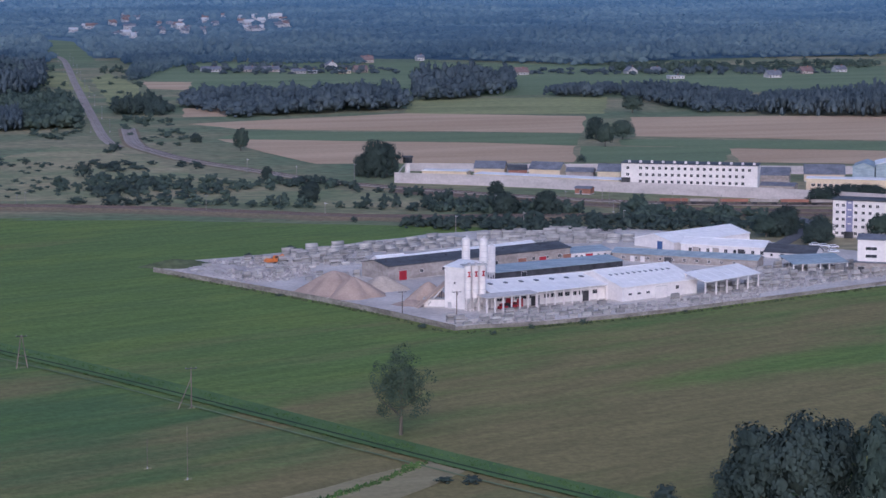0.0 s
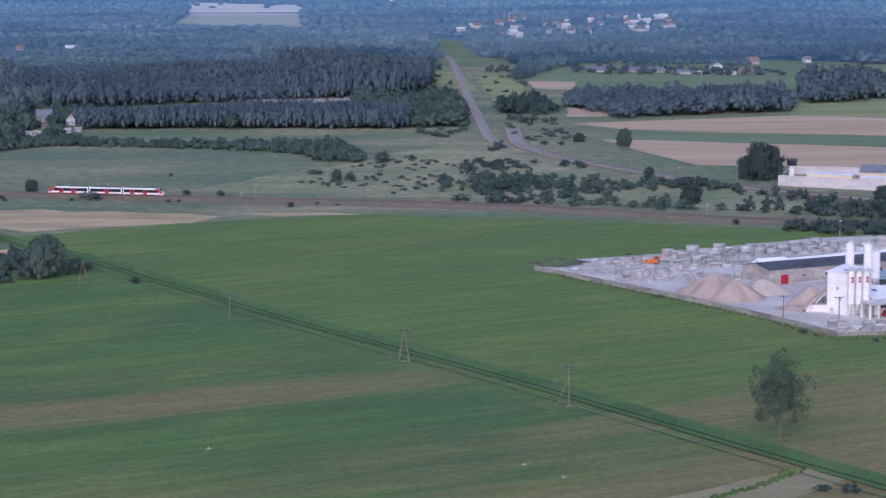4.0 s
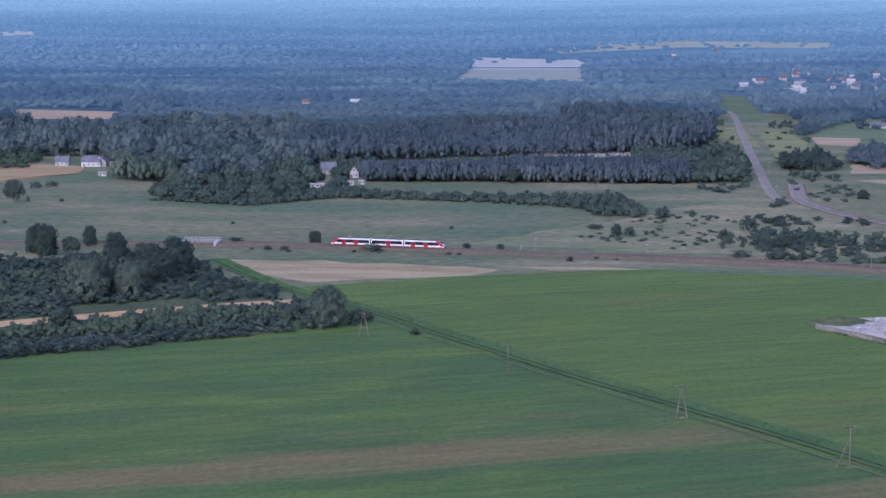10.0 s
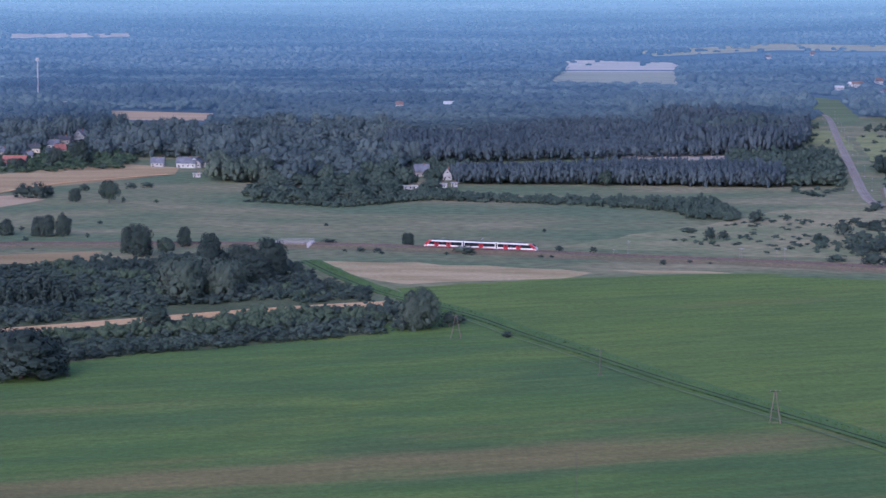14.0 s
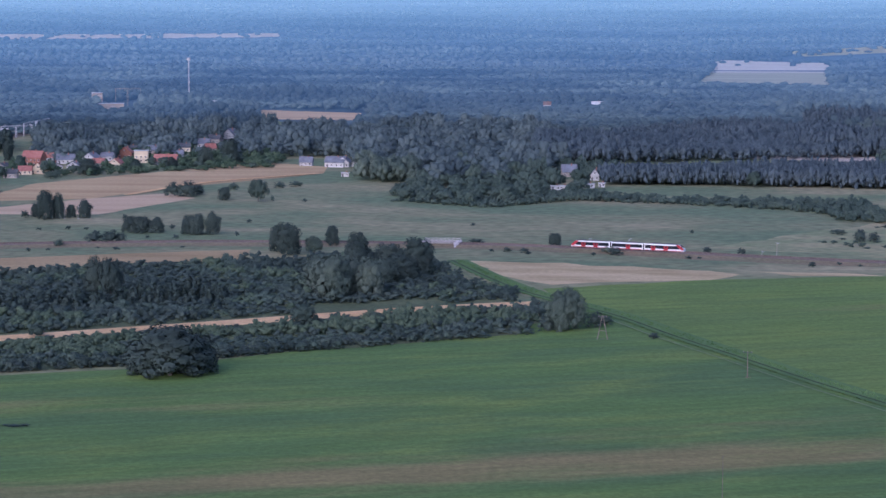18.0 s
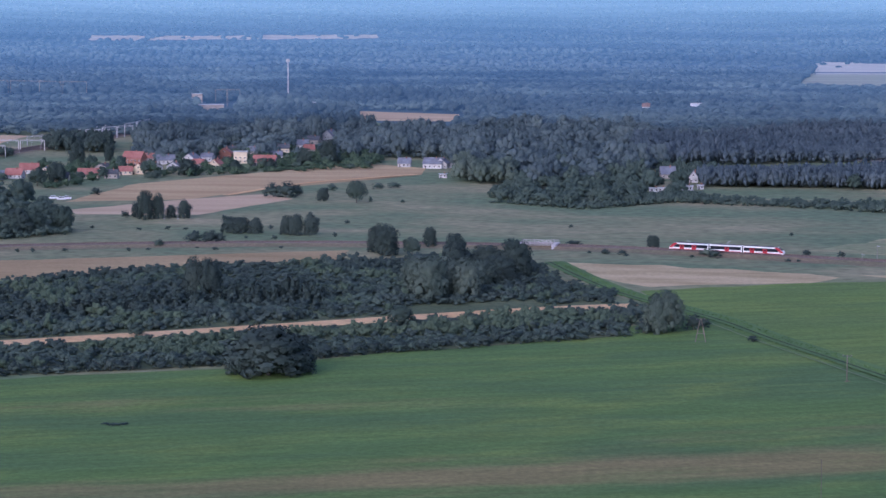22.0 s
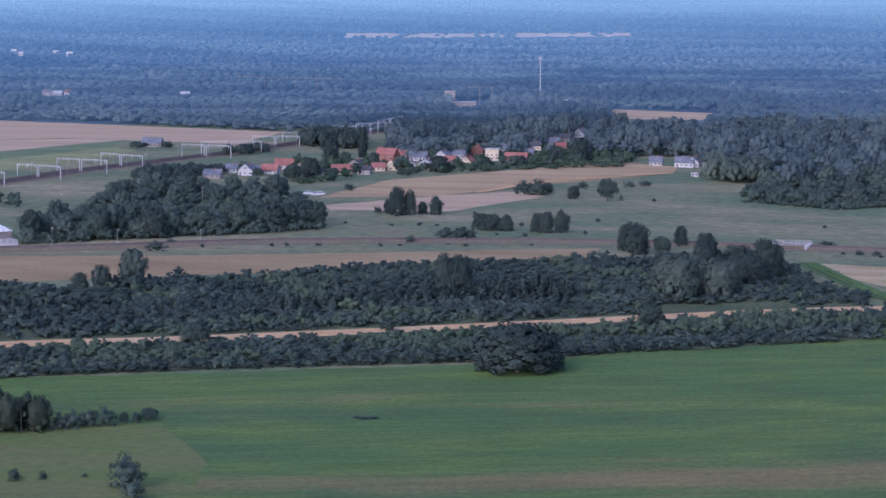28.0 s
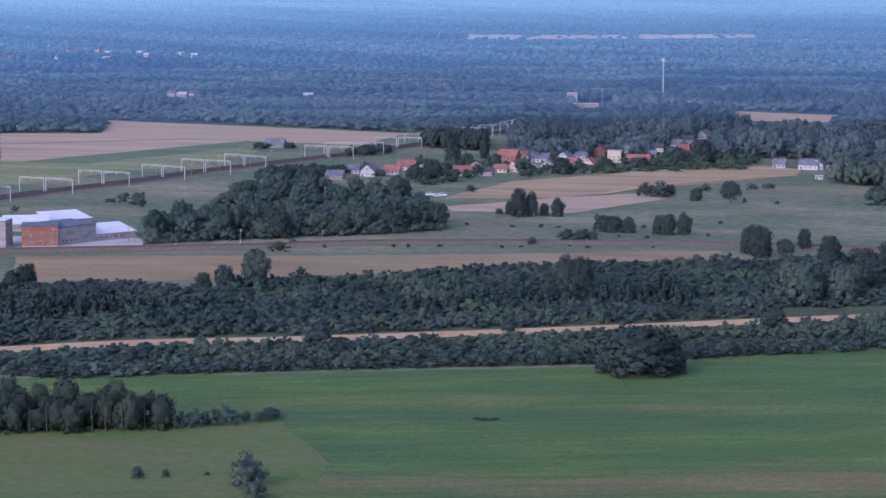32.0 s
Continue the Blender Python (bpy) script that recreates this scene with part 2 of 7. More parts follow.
DARKMETAL = material("dark_steel", (0.05, 0.05, 0.055), (0.1, 0.1, 0.11), scale=(0.3, 0.3, 0.3), rough=0.6, metal=0.4)
GALVANISED = material("galvanised_steel", (0.5, 0.48, 0.48), (0.64, 0.61, 0.61), scale=(0.3, 0.3, 0.3), rough=0.65, metal=0.1)
# red tile dulled in colour to stand for haze on distant roofs
DULLROOF = material("hazed_dark_tile", (0.19, 0.13, 0.125), (0.26, 0.185, 0.175), scale=(0.2, 0.2, 0.2), grain=0.15, grain_scale=1.5, rough=0.85)
POLEWOOD = material("weathered_pole_wood", (0.14, 0.11, 0.09), (0.24, 0.2, 0.17), scale=(1, 1, 0.3), rough=0.9)
BARK = material("bark", (0.09, 0.075, 0.06), (0.17, 0.15, 0.12), scale=(1, 1, 0.2), rough=0.95)
PALE_SAND = material("pale_sand", (0.46, 0.38, 0.31), (0.58, 0.49, 0.41), scale=(0.2, 0.2, 0.2), grain=0.15, grain_scale=2.0, rough=0.95)
FENCE = material("weathered_panel", (0.2, 0.18, 0.16), (0.36, 0.33, 0.3), scale=(0.1, 0.1, 0.5), grain=0.25, grain_scale=1.0, rough=0.95)
GRAVEL = material("gravel_heap", (0.4, 0.3, 0.245), (0.5, 0.385, 0.32), scale=(0.2, 0.2, 0.2), grain=0.1, grain_scale=2.0, rough=0.95)
BLOCKS = material("concrete_block", (0.31, 0.295, 0.285), (0.46, 0.44, 0.42), scale=(0.2, 0.2, 0.4), each=0.32, rough=0.95)
LOOSE_BLOCKS = material("stacked_concrete_block", (0.31, 0.295, 0.285), (0.46, 0.44, 0.42), scale=(0.2, 0.2, 0.4), grain=0.3, island=True, rough=0.95)
RUBBLE = material("concrete_rubble", (0.38, 0.345, 0.33), (0.54, 0.5, 0.475), scale=(0.3, 0.3, 0.3), grain=0.22, island=True, rough=0.95)


def foliage(name, low, high, sheen=0.0, scale=0.05, grain=0.1, spread=(0.35, 0.65)):
    return material(name, low, high, scale=scale if isinstance(scale, tuple) else (scale, scale, scale * 0.6), grain=grain, island=True, rough=0.85, sheen=sheen, spec=0.15, detail=3.0, spread=spread)


LEAF = foliage("broad_leaves", (0.049, 0.074, 0.061), (0.081, 0.112, 0.09))
DARK_LEAF = foliage("dark_leaves", (0.038, 0.057, 0.051), (0.06, 0.083, 0.072))
GREY_LEAF = foliage("willow_leaves", (0.07, 0.098, 0.08), (0.118, 0.15, 0.118))
# needles of the farther stands, blued and lightened with painted haze
HAZED_PINE = foliage("hazed_pine_needles", (0.06, 0.084, 0.1), (0.094, 0.123, 0.14), grain=0.08)
FRESH_LEAF = foliage("fresh_leaves", (0.058, 0.087, 0.06), (0.092, 0.125, 0.08))
UNDERGROWTH = material("undergrowth", (0.075, 0.1, 0.05), (0.13, 0.15, 0.075), scale=(0.02, 0.05, 1), grain=0.25, grain_scale=0.4, rough=0.95)
# the distance, a backdrop: haze painted into the leaves as blue glow
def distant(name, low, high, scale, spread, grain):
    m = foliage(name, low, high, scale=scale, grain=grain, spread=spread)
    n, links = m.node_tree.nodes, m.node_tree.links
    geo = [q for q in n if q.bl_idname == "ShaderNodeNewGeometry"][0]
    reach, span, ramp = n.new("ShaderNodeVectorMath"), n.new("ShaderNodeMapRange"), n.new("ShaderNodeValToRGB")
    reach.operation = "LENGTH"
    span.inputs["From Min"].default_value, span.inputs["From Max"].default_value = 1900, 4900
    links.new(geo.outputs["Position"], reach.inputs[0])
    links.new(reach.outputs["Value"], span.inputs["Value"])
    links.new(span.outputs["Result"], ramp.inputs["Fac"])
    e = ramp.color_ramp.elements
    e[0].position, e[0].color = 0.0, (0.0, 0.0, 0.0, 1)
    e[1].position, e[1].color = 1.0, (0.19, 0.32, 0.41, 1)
    for at, c in HAZE_GLOW:
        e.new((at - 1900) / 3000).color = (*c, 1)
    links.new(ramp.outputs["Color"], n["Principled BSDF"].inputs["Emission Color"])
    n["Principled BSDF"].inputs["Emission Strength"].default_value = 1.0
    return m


# painted haze: emission colour at each distance in metres
HAZE_GLOW = ((2300, (0.021, 0.039, 0.066)), (2700, (0.031, 0.059, 0.1)), (3900, (0.044, 0.09, 0.156)), (4450, (0.085, 0.165, 0.25)), (4750, (0.14, 0.25, 0.335)))
HAZED_WOOD = distant("hazed_wood_leaves", (0.034, 0.052, 0.058), (0.108, 0.14, 0.125), (0.0016, 0.0055, 0.004), (0.36, 0.64), 0.14)
HAZY = distant("hazed_distant_leaves", (0.034, 0.052, 0.06), (0.1, 0.13, 0.125), (0.0011, 0.008, 0.004), (0.36, 0.64), 0.08)


# ---- mesh helpers ----
def part(name, bm, mat, parent=None, label="", smooth=False):
    """Links a bmesh as one mesh object under a thing or a part."""
    me = bpy.data.meshes.new(name)
    bm.to_mesh(me)
    bm.free()
    me.materials.append(mat)
    if smooth:
        me.polygons.foreach_set("use_smooth", [True] * len(me.polygons))
    ob = new(name, me)
    if parent:
        ob.parent = parent
    if label:
        ob["label"] = label
    return ob


def shared(name, me, parent=None, m=None):
    ob = new(name, me)
    if parent:
        ob.parent = parent
    if m is not None:
        ob.matrix_local = m
    return ob


def thing(name, m, label, category, group="", kind=""):
    ob = new(name)
    ob.empty_display_size = 0.5
    ob.matrix_world = m
    return tagged(ob, label, category, group, kind)


def box(bm, x0, x1, y0, y1, z0, z1, bevel=0.0):
    r = bmesh.ops.create_cube(bm, size=1, matrix=Matrix.Translation(((x0 + x1) / 2, (y0 + y1) / 2, (z0 + z1) / 2)) @ Matrix.Diagonal((x1 - x0, y1 - y0, z1 - z0, 1)))
    if bevel:
        edges = list({e for v in r["verts"] for e in v.link_edges})
        bmesh.ops.bevel(bm, geom=edges, offset=bevel, segments=1, affect="EDGES")
    return bm


def boxed(*dims, bevel=0.0):
    return box(bmesh.new(), *dims, bevel=bevel)


def tube(bm, a, b, r0, r1=None, sides=8):
    a, b = Vector(a), Vector(b)
    m = Matrix.Translation((a + b) / 2) @ (b - a).to_track_quat("Z", "Y").to_matrix().to_4x4()
    bmesh.ops.create_cone(bm, cap_ends=True, segments=sides, radius1=r0, radius2=r0 if r1 is None else r1, depth=(b - a).length, matrix=m)
    return bm


def prism(bm, outline, x0, x1):
    """Extrudes an outline of (y, z) along x."""
    a = [bm.verts.new((x0, y, z)) for y, z in outline]
    b = [bm.verts.new((x1, y, z)) for y, z in outline]
    n = len(outline)
    bm.faces.new(a[::-1])
    bm.faces.new(b)
    for i in range(n):
        bm.faces.new((a[i], a[(i + 1) % n], b[(i + 1) % n], b[i]))
    return bm


def mesh_of(name, verts, faces, mat, smooth=False, normals=None):
    """A mesh from arrays: verts (n, 3), triangles (m, 3)."""
    me = bpy.data.meshes.new(name)
    me.vertices.add(len(verts))
    me.vertices.foreach_set("co", np.asarray(verts, np.float32).ravel())
    me.loops.add(len(faces) * 3)
    me.polygons.add(len(faces))
    me.polygons.foreach_set("loop_start", np.arange(0, len(faces) * 3, 3, dtype=np.int32))
    me.polygons.foreach_set("vertices", np.asarray(faces, np.int32).ravel())
    me.update(calc_edges=True)
    me.materials.append(mat)
    if smooth:
        me.polygons.foreach_set("use_smooth", np.ones(len(faces), bool))
    if normals is not None:
        me.attributes.new("custom_normal", "FLOAT_VECTOR", "POINT").data.foreach_set("vector", np.asarray(normals, np.float32).ravel())
    return me


def spline(points, step=10.0):
    """A smooth line through plan points, resampled about every step metres."""
    p = [np.array(q, float) for q in points]
    p = [2 * p[0] - p[1]] + p + [2 * p[-1] - p[-2]]
    out = []
    for a, b, c, d in zip(p, p[1:], p[2:], p[3:]):
        n = max(2, int(np.linalg.norm(c - b) / step))
        for t in np.arange(n) / n:
            out.append(0.5 * (2 * b + (c - a) * t + (2 * a - 5 * b + 4 * c - d) * t * t + (3 * b - a - 3 * c + d) * t**3))
    return np.array(out + [p[-2]])


def beside(line, off):
    """The line moved off metres to its right."""
    d = np.gradient(line, axis=0)
    d /= np.linalg.norm(d, axis=1)[:, None]
    return line + np.stack([d[:, 1], -d[:, 0]], 1) * off


FLAT, RIM, CREST = 3900.0, 4900.0, 3.0


def ground_z(x, y):
    """The plain is level; past FLAT metres wooded ground rises to the skyline, bent to fit the camera's view."""
    d = np.hypot(x, y)
    v0 = H * 4030 / FLAT
    return np.where(d < FLAT, 0.0, H - (v0 + (CREST - v0) * (d - FLAT) / (RIM - FLAT)) * d / 4030)


def ribbon(name, line, section, mat, parent=None):
    """Sweeps a section of (offset to the right, z) along a plan line."""
    sides = [beside(line, o) for o, _ in section]
    n, k = len(line), len(section)
    verts = np.concatenate([np.column_stack([s, np.full(n, z) + ground_z(s[:, 0], s[:, 1])]) for s, (_, z) in zip(sides, section)])
    faces = []
    for j in range(k - 1):
        a = np.arange(n - 1) + j * n
        b = a + n
        faces += [np.column_stack([a, b, a + 1]), np.column_stack([a + 1, b, b + 1])]
    ob = new(name, mesh_of(name, verts, np.concatenate(faces), mat))
    if parent:
        ob.parent = parent
    return ob


LAYER = [0.0]


def field(points, mat, label, name="field", wobble=1.5):
    """A plot of land, laid a few centimetres proud of the ground sheet, with uneven edges."""
    LAYER[0] += 0.005
    rng = random.Random(int(abs(points[0][0]) * 7 + len(points)))
    edge = []
    for (xa, ya), (xb, yb) in zip(points, points[1:] + points[:1]):
        n = max(2, int(math.hypot(xb - xa, yb - ya) / 15))
        for i in range(n):
            w = 0 if i == 0 else wobble
            edge.append((xa + (xb - xa) * i / n + rng.uniform(-w, w), ya + (yb - ya) * i / n + rng.uniform(-w, w)))
    bm = bmesh.new()
    f = bm.faces.new([bm.verts.new((x, y, 0.06 + LAYER[0] + float(ground_z(x, y)) + (0.5 if math.hypot(x, y) > FLAT else 0.0))) for x, y in edge])
    f.normal_update()
    if f.normal.z < 0:
        f.normal_flip()
    bmesh.ops.triangulate(bm, faces=bm.faces)
    ob = part(name, bm, mat)
    return tagged(ob, label, "field", kind="structure")


# ---- plants ----
ICO_V, ICO_F = {}, {}
for level in (1, 2):
    ico = bmesh.new()
    bmesh.ops.create_icosphere(ico, subdivisions=level, radius=1.0)
    ICO_V[level] = np.array([v.co[:] for v in ico.verts])
    ICO_F[level] = np.array([[v.index for v in f.verts] for f in ico.faces])
    ico.free()


def unit(a):
    return a / (np.linalg.norm(a, axis=1)[:, None] + 1e-6)


def leaf_mass(rng, centres, per, leaf, squash=0.9, middle=None):
    """Leaf sprays: loose triangles over the outer skin of every mass, shaded as the round masses they make up."""
    c = np.array(centres)
    n = len(c) * per
    base = np.repeat(c, per, axis=0)
    d = unit(rng.normal(size=(n, 3)))
    out = unit(base[:, :3] - middle) if middle is not None else np.zeros((n, 3))
    d = unit(d + 0.75 * out)
    pos = base[:, :3] + d * base[:, 3:] * rng.uniform(0.74, 1.2, (n, 1)) * np.array([1, 1, squash])
    t1 = unit(np.cross(d, rng.normal(size=(n, 3))))
    t2 = np.cross(d, t1) + d * rng.uniform(-0.2, 0.3, (n, 1))
    s = leaf * rng.uniform(0.6, 1.4, (n, 1))
    v = np.stack([pos - t1 * s, pos + t1 * s, pos + t2 * s * 1.5], 1).reshape(-1, 3)
    face = unit(d + 0.45 * out + rng.normal(0, 0.08, (n, 3)) + (0, 0, 0.55))
    return v, np.arange(n * 3).reshape(-1, 3), np.repeat(face, 3, axis=0)


def crown_arrays(seed, masses=12, per=28, size=0.2, leaf=0.035, level=2, open_crown=False, lumps=0.72, core_size=0.27, flat_top=0.0, skirt=0.0):
    """A crown of unit height and width: a shaded inside, leaf masses round it and loose sprays on those."""
    rng = np.random.default_rng(seed)
    middle = np.array([0, 0, 0.5])
    k = np.arange(masses) + 0.5
    z = 1 - (1.75 + 0.4 * min(skirt, 1)) * k / masses
    a = k * 2.39996 + rng.uniform(0, 6.28)
    r = np.clip(1 - np.abs(z) ** (2.1 + flat_top), 0, 1) ** (1 / 2.0)
    r = np.where(z < 0.1, np.maximum(r, skirt), r) * rng.uniform(0.85, 1.2, masses)
    if open_crown:
        reach = rng.uniform(0.2, 1.1, masses)[:, None]
    else:
        reach = rng.uniform(0.8, 1.12, masses)[:, None]
    pos = middle + np.column_stack([r * np.cos(a) * 0.32, r * np.sin(a) * 0.32, z * 0.36]) * reach + rng.normal(0, 0.025, (masses, 3))
    c = np.column_stack([pos, size * rng.uniform(0.7, 1.3, masses)])
    v, f, q = leaf_mass(rng, c, per, leaf, middle=middle)
    vs, fs, qs, at = [v], [f], [q], len(v)
    if not open_crown:
        core = ICO_V[level] * np.array([core_size, core_size, core_size * 1.22]) * rng.uniform(0.8, 1.12, (len(ICO_V[level]), 1)) + middle
        vs.append(core)
        fs.append(ICO_F[level] + at)
        qs.append(unit(ICO_V[level] + rng.normal(0, 0.2, core.shape) - (0, 0, 0.12)))
        at += len(core)
    if not open_crown and lumps:
        for x, y, zz, q in c:
            m = ICO_V[1] * (q * lumps) * rng.uniform(0.7, 1.3, (12, 1)) + (x, y, zz)
            vs.append(m)
            fs.append(ICO_F[1] + at)
            qs.append(unit(ICO_V[1] + 0.5 * (np.array((x, y, zz)) - middle) / 0.35 + rng.normal(0, 0.1, (12, 3)) + (0, 0, 0.5)))
            at += 12
    v = np.concatenate(vs)
    v[:, 2] = np.maximum(v[:, 2], 0.0)
    return v, np.concatenate(fs), np.concatenate(qs)


def conifer_arrays(seed, tiers=6, per=16, leaf=0.06):
    rng = np.random.default_rng(seed)
    vs, fs, qs, at = [], [], [], 0
    for i in range(tiers):
        z = 0.15 + 0.8 * i / tiers
        r = 0.42 * (1 - 0.8 * (i / tiers) ** 1.3)
        c = [(0.5 * r * math.cos(a), 0.5 * r * math.sin(a), z, r * 0.75) for a in rng.uniform(0, 6.3, 2)]
        v, f, q = leaf_mass(rng, c, per, leaf, 0.6, np.array([0, 0, z - 0.1]))
        k = ICO_V[1] * (r * 0.8, r * 0.8, r * 0.6) * rng.uniform(0.8, 1.2, (12, 1)) + (0, 0, z)
        vs += [v, k]
        fs += [f + at, ICO_F[1] + at + len(v)]
        qs += [q, unit(ICO_V[1] - (0, 0, 0.5))]
        at += len(v) + len(k)
    return np.concatenate(vs), np.concatenate(fs), np.concatenate(qs)


def merged(variants, places, rng):
    """Copies of the variant meshes at places (x, y, z, width, height), joined into one set of arrays."""
    places = np.asarray(places)
    vs, fs, qs, at = [], [], [], 0
    pick = rng.integers(0, len(variants), len(places))
    for i, (v, f, q) in enumerate(variants):
        p = places[pick == i]
        if not len(p):
            continue
        a = rng.uniform(0, 2 * np.pi, len(p))
        ca, sa = np.cos(a)[:, None], np.sin(a)[:, None]
        x = (v[None, :, 0] * ca - v[None, :, 1] * sa) * p[:, 3:4] + p[:, 0:1]
        y = (v[None, :, 0] * sa + v[None, :, 1] * ca) * p[:, 3:4] + p[:, 1:2]
        z = v[None, :, 2] * p[:, 4:5] + p[:, 2:3]
        vs.append(np.stack([x, y, z], -1).reshape(-1, 3))
        fs.append((f[None] + (np.arange(len(p)) * len(v))[:, None, None]).reshape(-1, 3) + at)
        qs.append(np.stack([q[None, :, 0] * ca - q[None, :, 1] * sa, q[None, :, 0] * sa + q[None, :, 1] * ca, np.repeat(q[None, :, 2], len(p), 0)], -1).reshape(-1, 3))
        at += len(p) * len(v)
    return np.concatenate(vs), np.concatenate(fs), np.concatenate(qs)


def inside(pts, poly):
    x, y = pts[:, 0], pts[:, 1]
    ok = np.zeros(len(pts), bool)
    for (xa, ya), (xb, yb) in zip(poly, poly[1:] + poly[:1]):
        cross = (ya > y) != (yb > y)
        ok ^= cross & (x < (xb - xa) * (y - ya) / (yb - ya + 1e-9) + xa)
    return ok


def scattered(poly, spacing, rng, jitter=0.45):
    p = np.array(poly)
    lo, hi = p.min(0), p.max(0)
    gx, gy = np.meshgrid(np.arange(lo[0], hi[0] + spacing, spacing), np.arange(lo[1], hi[1] + spacing, spacing))
    pts = np.column_stack([gx.ravel(), gy.ravel()]) + rng.uniform(-jitter, jitter, (gx.size, 2)) * spacing
    return pts[inside(pts, poly)]


BROAD = [crown_arrays(10 + i, masses=9, per=17, size=0.19, leaf=0.034, level=1) for i in range(6)]
OAKS = [crown_arrays(60 + i, masses=15, per=20, size=0.175, leaf=0.03, level=1) for i in range(6)]
NEAR_TREES = [crown_arrays(65 + i, masses=22, per=60, size=0.155, leaf=0.022, level=2, lumps=0.5, core_size=0.34, skirt=0.8) for i in range(5)]
BROAD_FAR = [crown_arrays(30 + i, masses=4, per=5, size=0.23, leaf=0.05, level=1, lumps=0.8) for i in range(8)]
CANOPY = [crown_arrays(40 + i, masses=4, per=4, size=0.22, leaf=0.06, level=1, core_size=0.34, lumps=0) for i in range(8)]
TOPS = [crown_arrays(45 + i, masses=3, per=1, size=0.24, leaf=0.08, level=1, core_size=0.38, lumps=0) for i in range(8)]
SPIRES = [crown_arrays(50 + i, masses=9, per=14, size=0.18, leaf=0.034, level=1, flat_top=1.2) for i in range(6)]
YOUNG = [conifer_arrays(50 + i, tiers=5, per=8, leaf=0.09) for i in range(5)]
SHRUBS = [crown_arrays(70 + i, masses=7, per=20, size=0.2, leaf=0.034, level=1, skirt=0.9) for i in range(6)]
THICK = [crown_arrays(90 + i, masses=6, per=18, size=0.21, leaf=0.034, level=1, skirt=0.8) for i in range(6)]
SIGHT = []


def stand_height(x, y):
    """Planted stands of one age each: their canopy steps up and down from block to block."""
    u = x + 60 * np.sin(y * 0.004) + 0.25 * y
    w = y + 45 * np.sin(x * 0.005 + 1) - 0.12 * x
    i, k = np.floor(u / 380), np.floor(w / 290)
    pick = np.modf(np.abs(np.sin(i * 12.9898 + k * 78.233) * 43758.5453))[0]
    return 0.55 + 0.7 * pick


def wood(poly, spacing, low, high, width, mat, variants, label, seed=1, name="woodland", keep_out=(), band=None, views=True, patch=None):
    """A stand of trees that nobody could count, joined into one object."""
    rng = np.random.default_rng(seed)
    p = scattered(poly, spacing, rng)
    for q in keep_out:
        p = p[~inside(p, q)]
    if band:
        d = np.hypot(p[:, 0], p[:, 1])
        p = p[(d >= band[0]) & (d < band[1]) & (np.abs(p[:, 0]) < 0.62 * p[:, 1])]
    if patch:
        k = 0.5 + 0.5 * np.sin(p[:, 0] * 0.037 + 1.7 * np.sin(p[:, 1] * 0.05 + 0.6) + 1.1 * np.sin(p[:, 0] * 0.017 - p[:, 1] * 0.06))
        p = p[np.floor(np.clip(k + rng.normal(0, 0.06, len(p)), 0, 0.999) * patch[1]) == patch[0]]
    h = rng.uniform(low, high, len(p)) * (0.85 + 0.3 * np.sin(p[:, 0] * 0.021 + seed) * np.sin(p[:, 1] * 0.017))
    if name == "scrub":
        keep = np.sin(p[:, 0] * 0.045 + seed) + np.sin(p[:, 1] * 0.06 + p[:, 0] * 0.02) > rng.uniform(-0.7, 0.9, len(p))
        p, h = p[keep], h[keep]
    if band:
        h *= stand_height(p[:, 0], p[:, 1])
    else:
        h *= rng.choice([0.75, 0.9, 1.0, 1.0, 1.12], len(p)) if variants is not SPIRES else rng.uniform(0.9, 1.06, len(p))
    for hx, hy, half in SIGHT if views else ():
        dist = math.hypot(hx, hy)
        ux, uy = hx / dist, hy / dist
        along, across = p[:, 0] * ux + p[:, 1] * uy - dist, np.abs(p[:, 1] * ux - p[:, 0] * uy)
        keep = (h < 9.5) & (rng.random(len(p)) < 0.1) | ~((across < half) & (along < half) & (h * 1.05 > rng.uniform(1.0, 3.2, len(p)) - along * H / dist))
        p, h = p[keep], h[keep]
    w = width * rng.uniform(0.8, 1.2, len(p))
    v, f, q = merged(variants, np.column_stack([p, ground_z(p[:, 0], p[:, 1]) - 0.05 * h, w, h * 1.05]), rng)
    return tagged(new(name, mesh_of(name, v, f, mat, smooth=True, normals=q)), label, "trees", kind="stuff")


# ---- the land ----
def ground_sheet():
    rings = np.concatenate([np.linspace(0, 400, 9), np.linspace(440, 3900, 60), np.linspace(3950, RIM, 20), [RIM + 60]])
    n = 180
    a = np.linspace(0, 2 * np.pi, n, endpoint=False)
    r, t = np.meshgrid(rings[1:], a, indexing="ij")
    x, y = (r * np.sin(t)).ravel(), (r * np.cos(t)).ravel()
    v = np.concatenate([[(0, 0, 0)], np.column_stack([x, y, ground_z(x, y)])])
    i = np.arange(n)
    f = [np.column_stack([np.zeros(n, int), 1 + (i + 1) % n, 1 + i])]
    for k in range(len(rings) - 2):
        p, q = 1 + k * n, 1 + (k + 1) * n
        f += [np.column_stack([p + i, p + (i + 1) % n, q + i]), np.column_stack([p + (i + 1) % n, q + (i + 1) % n, q + i])]
    return new("ground", mesh_of("ground", v, np.concatenate(f), MARSH))


tagged(ground_sheet(), "flat rough grassland reaching to a wooded skyline", "ground", kind="structure")

